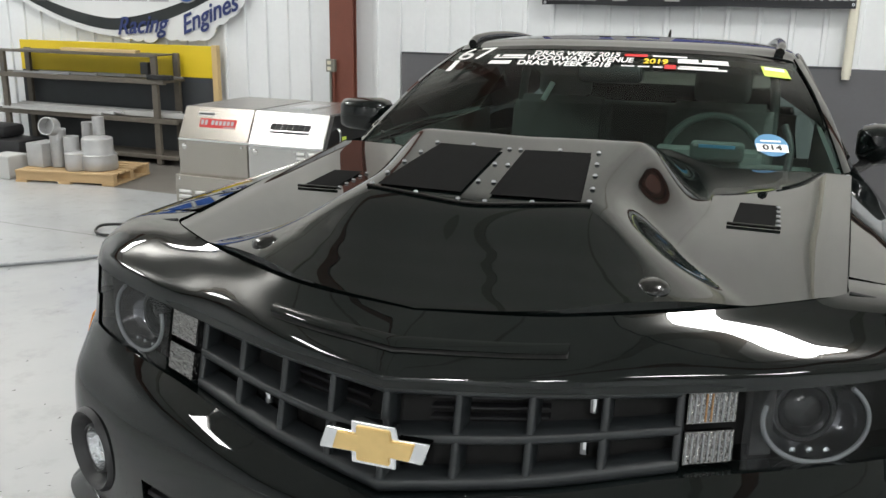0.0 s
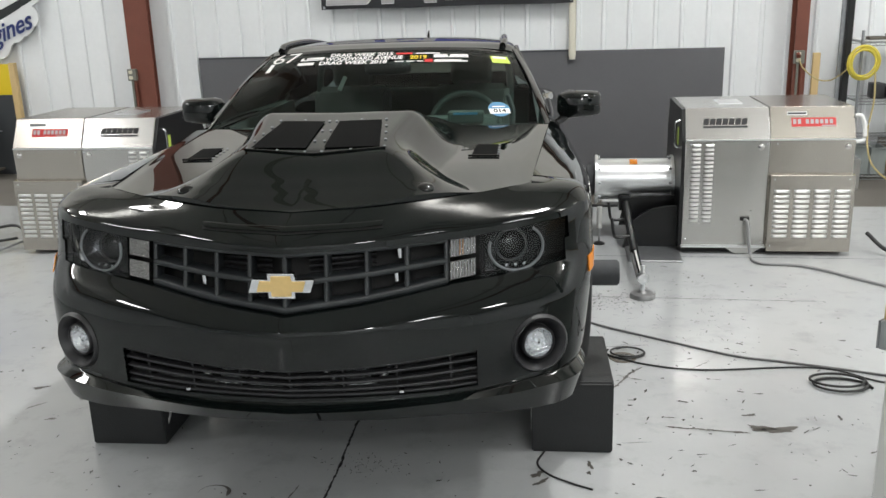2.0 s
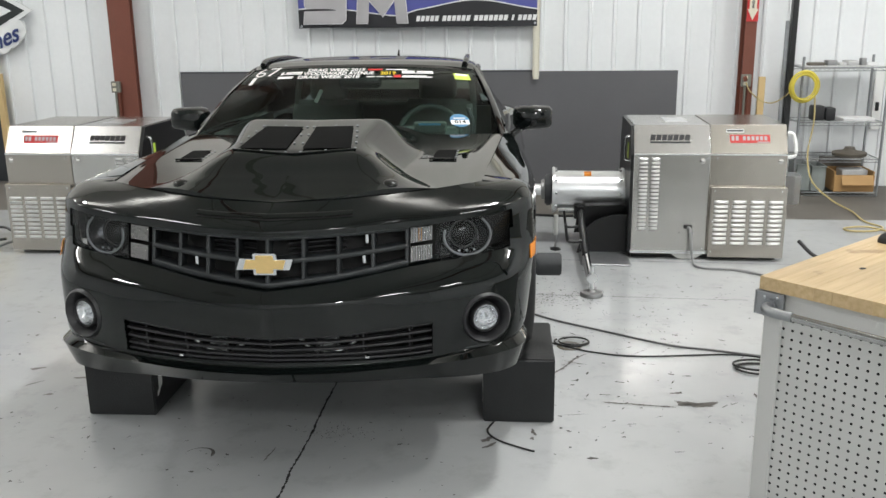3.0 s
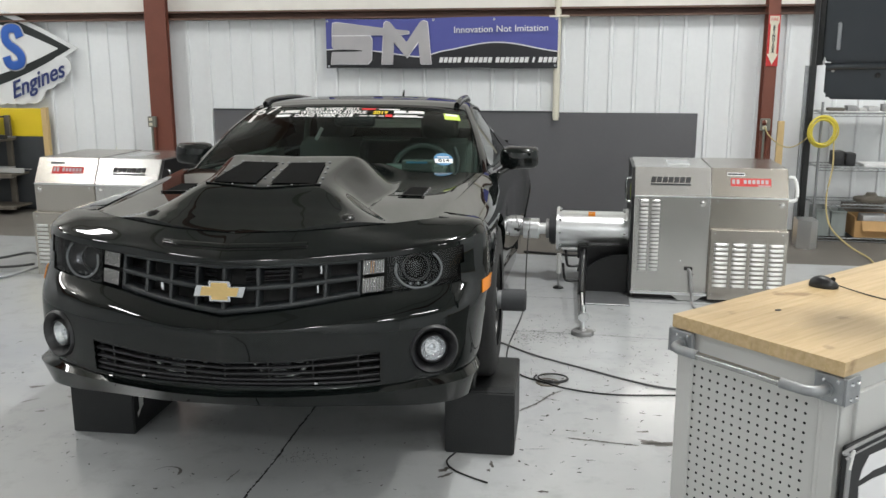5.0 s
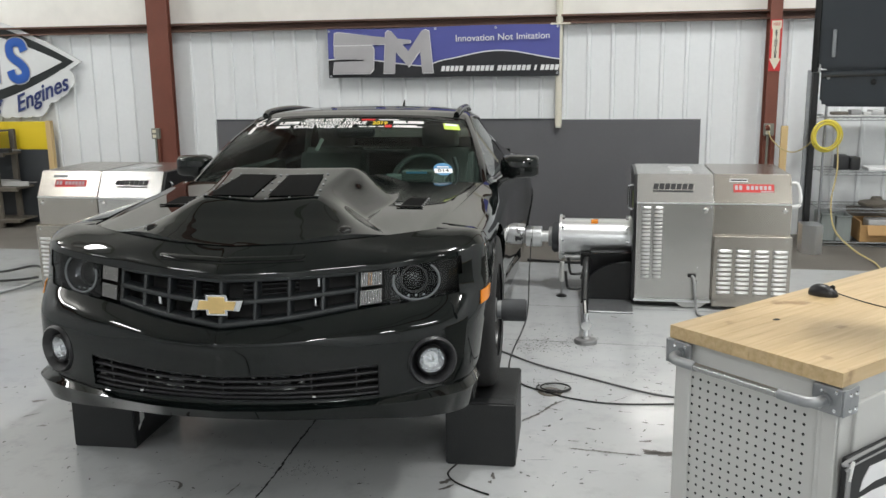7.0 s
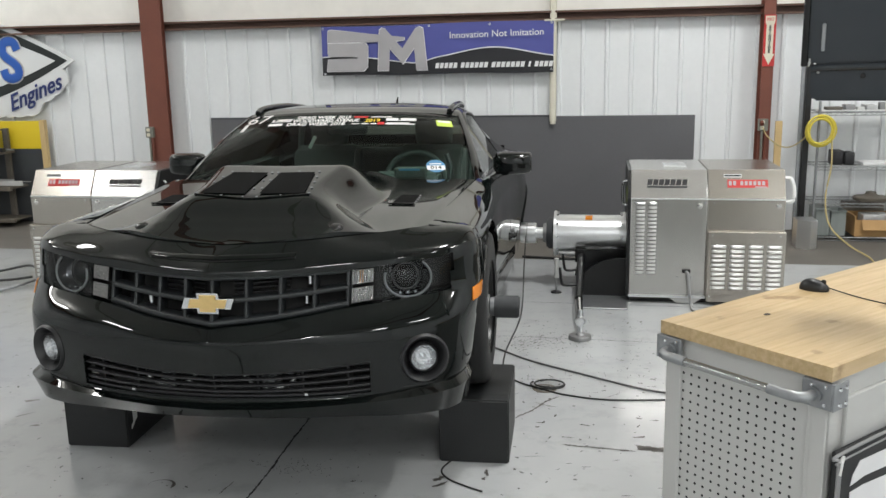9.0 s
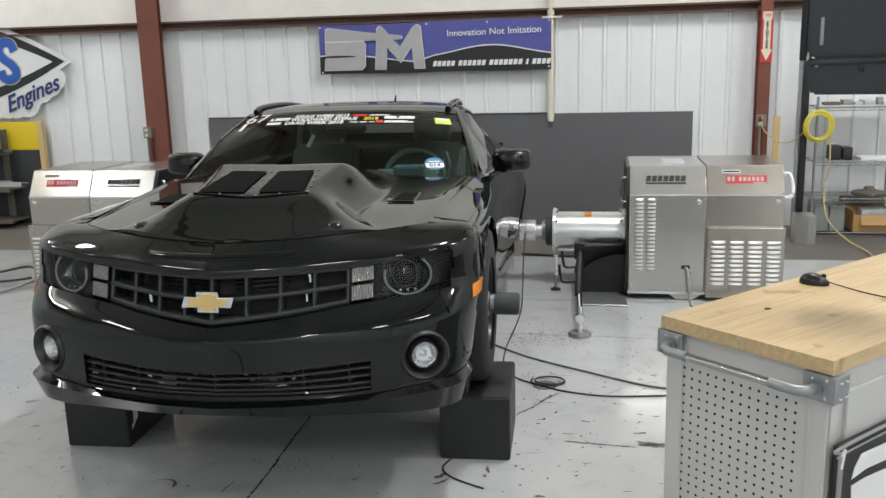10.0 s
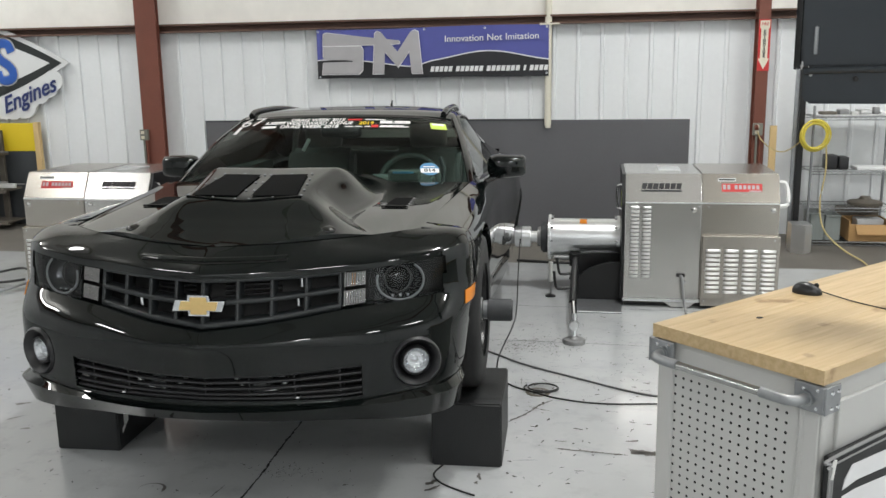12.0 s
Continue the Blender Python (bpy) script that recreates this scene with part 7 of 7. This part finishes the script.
tagged(part("cord_coil", tube(loops2, 0.006, n=120, seg=7), M["cord"], smooth=60), "small black cord coil on the floor", "cord")
cord("power_lead", "thin black cord by the wheel block", [(0.36, 2.02), (0.335, 1.92), (0.38, 1.84), (0.47, 1.78), (0.54, 1.745)], 0.004, M["cord"])
hose = thing("floor_hose", "black hose loop and grey hose on the floor", "hose")
part("hose_loop", tube([(-3.75, 5.02, 0.10), (-4.0, 5.22, 0.09), (-4.25, 5.14, 0.05), (-4.55, 5.05, 0.03), (-4.4, 4.86, 0.02), (-4.0, 4.93, 0.03), (-3.8, 4.98, 0.05)], 0.011), M["cord"], hose, smooth=60)
part("hose_grey", tube([(-3.70, 4.92, 0.05), (-3.85, 4.62, 0.02), (-4.1, 4.3, 0.018), (-4.5, 3.9, 0.018)], 0.014), M["galv"], hose, smooth=60)
cord("power_lead", "black lead lying behind the dyno pod", [(0.3, 6.35), (0.8, 6.28), (1.3, 6.4)], 0.012, M["cord"])
cord("power_lead", "black hose on the floor beyond the dyno pod", [(2.45, 4.95, 0.12), (2.55, 4.85, 0.03), (2.7, 4.7), (3.0, 4.5), (3.2, 4.6)], 0.014, M["cord"])

# ---- stains and chips on the floor ----
def blot(cx, cy, rx, ry, seed, mat, label, spin=0.0):
    g = random.Random(seed)
    ph = [g.random() * 6.28 for _ in range(4)]
    n = 36
    bm = bmesh.new()
    vs = []
    for k in range(n):
        a = 2 * math.pi * k / n
        f = 1 + 0.28 * math.sin(2 * a + ph[0]) + 0.22 * math.sin(3 * a + ph[1]) + 0.16 * math.sin(5 * a + ph[2]) + 0.10 * math.sin(9 * a + ph[3])
        x, y = rx * f * math.cos(a), ry * f * math.sin(a)
        c, s_ = math.cos(spin), math.sin(spin)
        vs.append(bm.verts.new((cx + c * x - s_ * y, cy + s_ * x + c * y, 0.0012)))
    mid = bm.verts.new((cx, cy, 0.0012))
    for k in range(n):
        bm.faces.new((vs[k], vs[(k + 1) % n], mid))
    return bm


M["stain"] = material("oily_dark_stain", (0.085, 0.078, 0.07), 0.4, vary=0.3, scale=20)
M["chip"] = material("bare_chip_in_paint", (0.06, 0.056, 0.05), 0.6, vary=0.3, scale=40)
for cx, cy, rx, ry, seed, spin in ((1.30, 2.275, 0.07, 0.028, 1, 0.1), (1.24, 2.29, 0.05, 0.018, 2, -0.3), (0.337, 1.843, 0.026, 0.016, 7, 1.0), (0.352, 1.79, 0.03, 0.011, 8, 0.8), (0.535, 1.93, 0.008, 0.03, 12, 0.1), (0.53, 1.87, 0.006, 0.016, 13, 0.0), (1.216, 2.403, 0.024, 0.011, 14, 0.1), (-2.06, 2.45, 0.035, 0.014, 15, 0.2), (-1.97, 2.26, 0.035, 0.006, 16, 0.9), (-1.82, 2.14, 0.02, 0.010, 17, 0.6), (-1.75, 2.35, 0.05, 0.012, 9, 0.2), (-1.95, 1.5, 0.05, 0.02, 10, 0.5)):
    tagged(part("floor_stain", blot(cx, cy, rx, ry, seed, M["stain"], "", spin), M["stain"]), "dark stain on the painted floor", "stain", kind="structure")
for n, (run, half) in enumerate([(((0.599, 2.559), (0.69, 2.70), (0.74, 2.80), (0.805, 2.886)), 0.0075), (((0.679, 2.781), (0.75, 2.745), (0.812, 2.728)), 0.0045), (((0.851, 2.266), (1.0, 2.258), (1.188, 2.234)), 0.007), (((0.658, 2.112), (0.787, 2.132)), 0.002), (((-0.564, 1.573), (-0.551, 1.693)), 0.004), (((0.58, 3.12), (0.86, 3.17)), 0.003), (((1.02, 2.86), (1.14, 2.98)), 0.003)]):
    tagged(part("floor_crack", ragged(run, half, 60 + n, 0.008), M["stain"]), "dark worn crack in the painted floor", "crack", kind="structure")
# curved scrape in front of the car
arc = [Vector((-0.85 + 0.062 * math.cos(a), 1.615 + 0.052 * math.sin(a), 0.0014)) for a in [radians(-25 + 215 * k / 24) for k in range(25)]]
mid = Vector((-0.85, 1.615, 0.0014))
scrape = sheet([arc, [mid + (q - mid) * (0.985 - 0.32 * (1 - k / 24) ** 1.4 * min(1, 0.2 + k * 0.25)) for k, q in enumerate(arc)]])
tagged(part("floor_scrape", scrape, M["stain"]), "curved grey scrape on the painted floor", "scrape", kind="structure")
drain = thing("floor_drain", "small round grey floor drain with a rusty rim", "drain", pose(0.721, 2.998, 0))
part("drain_rim", lathe([(0.068, 0.0), (0.066, 0.0028), (0.048, 0.0032), (0.046, 0.0)], None, 32), M["rack_brown"], drain, "rusty rim")
part("drain_grate", lathe([(0.0, 0.0026), (0.046, 0.0026), (0.046, 0.0)], None, 28), M["steel_grey"], drain)
for k in range(-2, 3):
    part("drain_slot", box(-0.034 + 0.004 * abs(k), 0.034 - 0.004 * abs(k), 0.015 * k - 0.0035, 0.015 * k + 0.0035, 0.0027, 0.0034), M["hole"], drain)
g = random.Random(11)
chips = bmesh.new()


def chip(x, y, rx, ry, spin):
    n = 11
    vs = []
    for k in range(n):
        a = 2 * math.pi * k / n
        f = 0.35 + 1.1 * g.random()
        px, py = rx * f * math.cos(a), ry * f * math.sin(a)
        vs.append(chips.verts.new((x + math.cos(spin) * px - math.sin(spin) * py, y + math.sin(spin) * px + math.cos(spin) * py, 0.0018)))
    chips.faces.new(vs)


for _ in range(190):
    x, y = g.gauss(0.62, 0.13), g.gauss(3.83, 0.10)
    chip(x, y, 0.003 + 0.012 * g.random() ** 2, 0.002 + 0.004 * g.random(), g.choice((0, 1.57, 1.5, 0.1)) + 0.2 * g.random())
for _ in range(260):
    x, y = g.uniform(0.5, 2.0), g.uniform(1.9, 4.6)
    chip(x, y, 0.003 + 0.020 * g.random() ** 3, 0.002 + 0.007 * g.random() ** 2, g.random() * 3.1)
for _ in range(200):
    x, y = g.uniform(-2.6, 0.4), g.uniform(0.9, 2.2)
    chip(x, y, 0.003 + 0.014 * g.random() ** 3, 0.002 + 0.005 * g.random() ** 2, g.random() * 3.1)
for _ in range(120):
    x, y = g.uniform(0.5, 1.3), g.uniform(2.9, 4.4)
    chip(x, y, 0.01 + 0.03 * g.random() ** 2, 0.0012, g.choice((0.0, 1.57)) + 0.3 * g.random())
for _ in range(90):
    x, y = g.gauss(-0.28, 0.09), g.gauss(1.87, 0.04)
    chip(x, y, 0.002 + 0.012 * g.random() ** 2, 0.0014, g.choice((0.2, 1.3, 1.7, 2.2)))
for _ in range(45):
    x, y = g.uniform(0.56, 1.35), g.uniform(1.7, 3.4)
    chip(x, y, 0.006 + 0.020 * g.random() ** 2, 0.003 + 0.005 * g.random() ** 2, g.choice((0.0, 0.15, 1.2, 2.8)))
for _ in range(40):
    x, y = g.uniform(-2.6, -1.3), g.uniform(1.0, 3.0)
    chip(x, y, 0.006 + 0.02 * g.random() ** 2, 0.002 + 0.004 * g.random() ** 2, g.random() * 3.1)
for _ in range(160):
    x, y = g.uniform(-5.5, -1.6), g.uniform(1.5, 5.5)
    chip(x, y, 0.004 + 0.016 * g.random() ** 3, 0.003 + 0.005 * g.random() ** 2, g.random() * 3.1)
tagged(part("floor_chips", chips, M["chip"]), "scattered dark chips in the floor paint", "floor wear", kind="stuff")
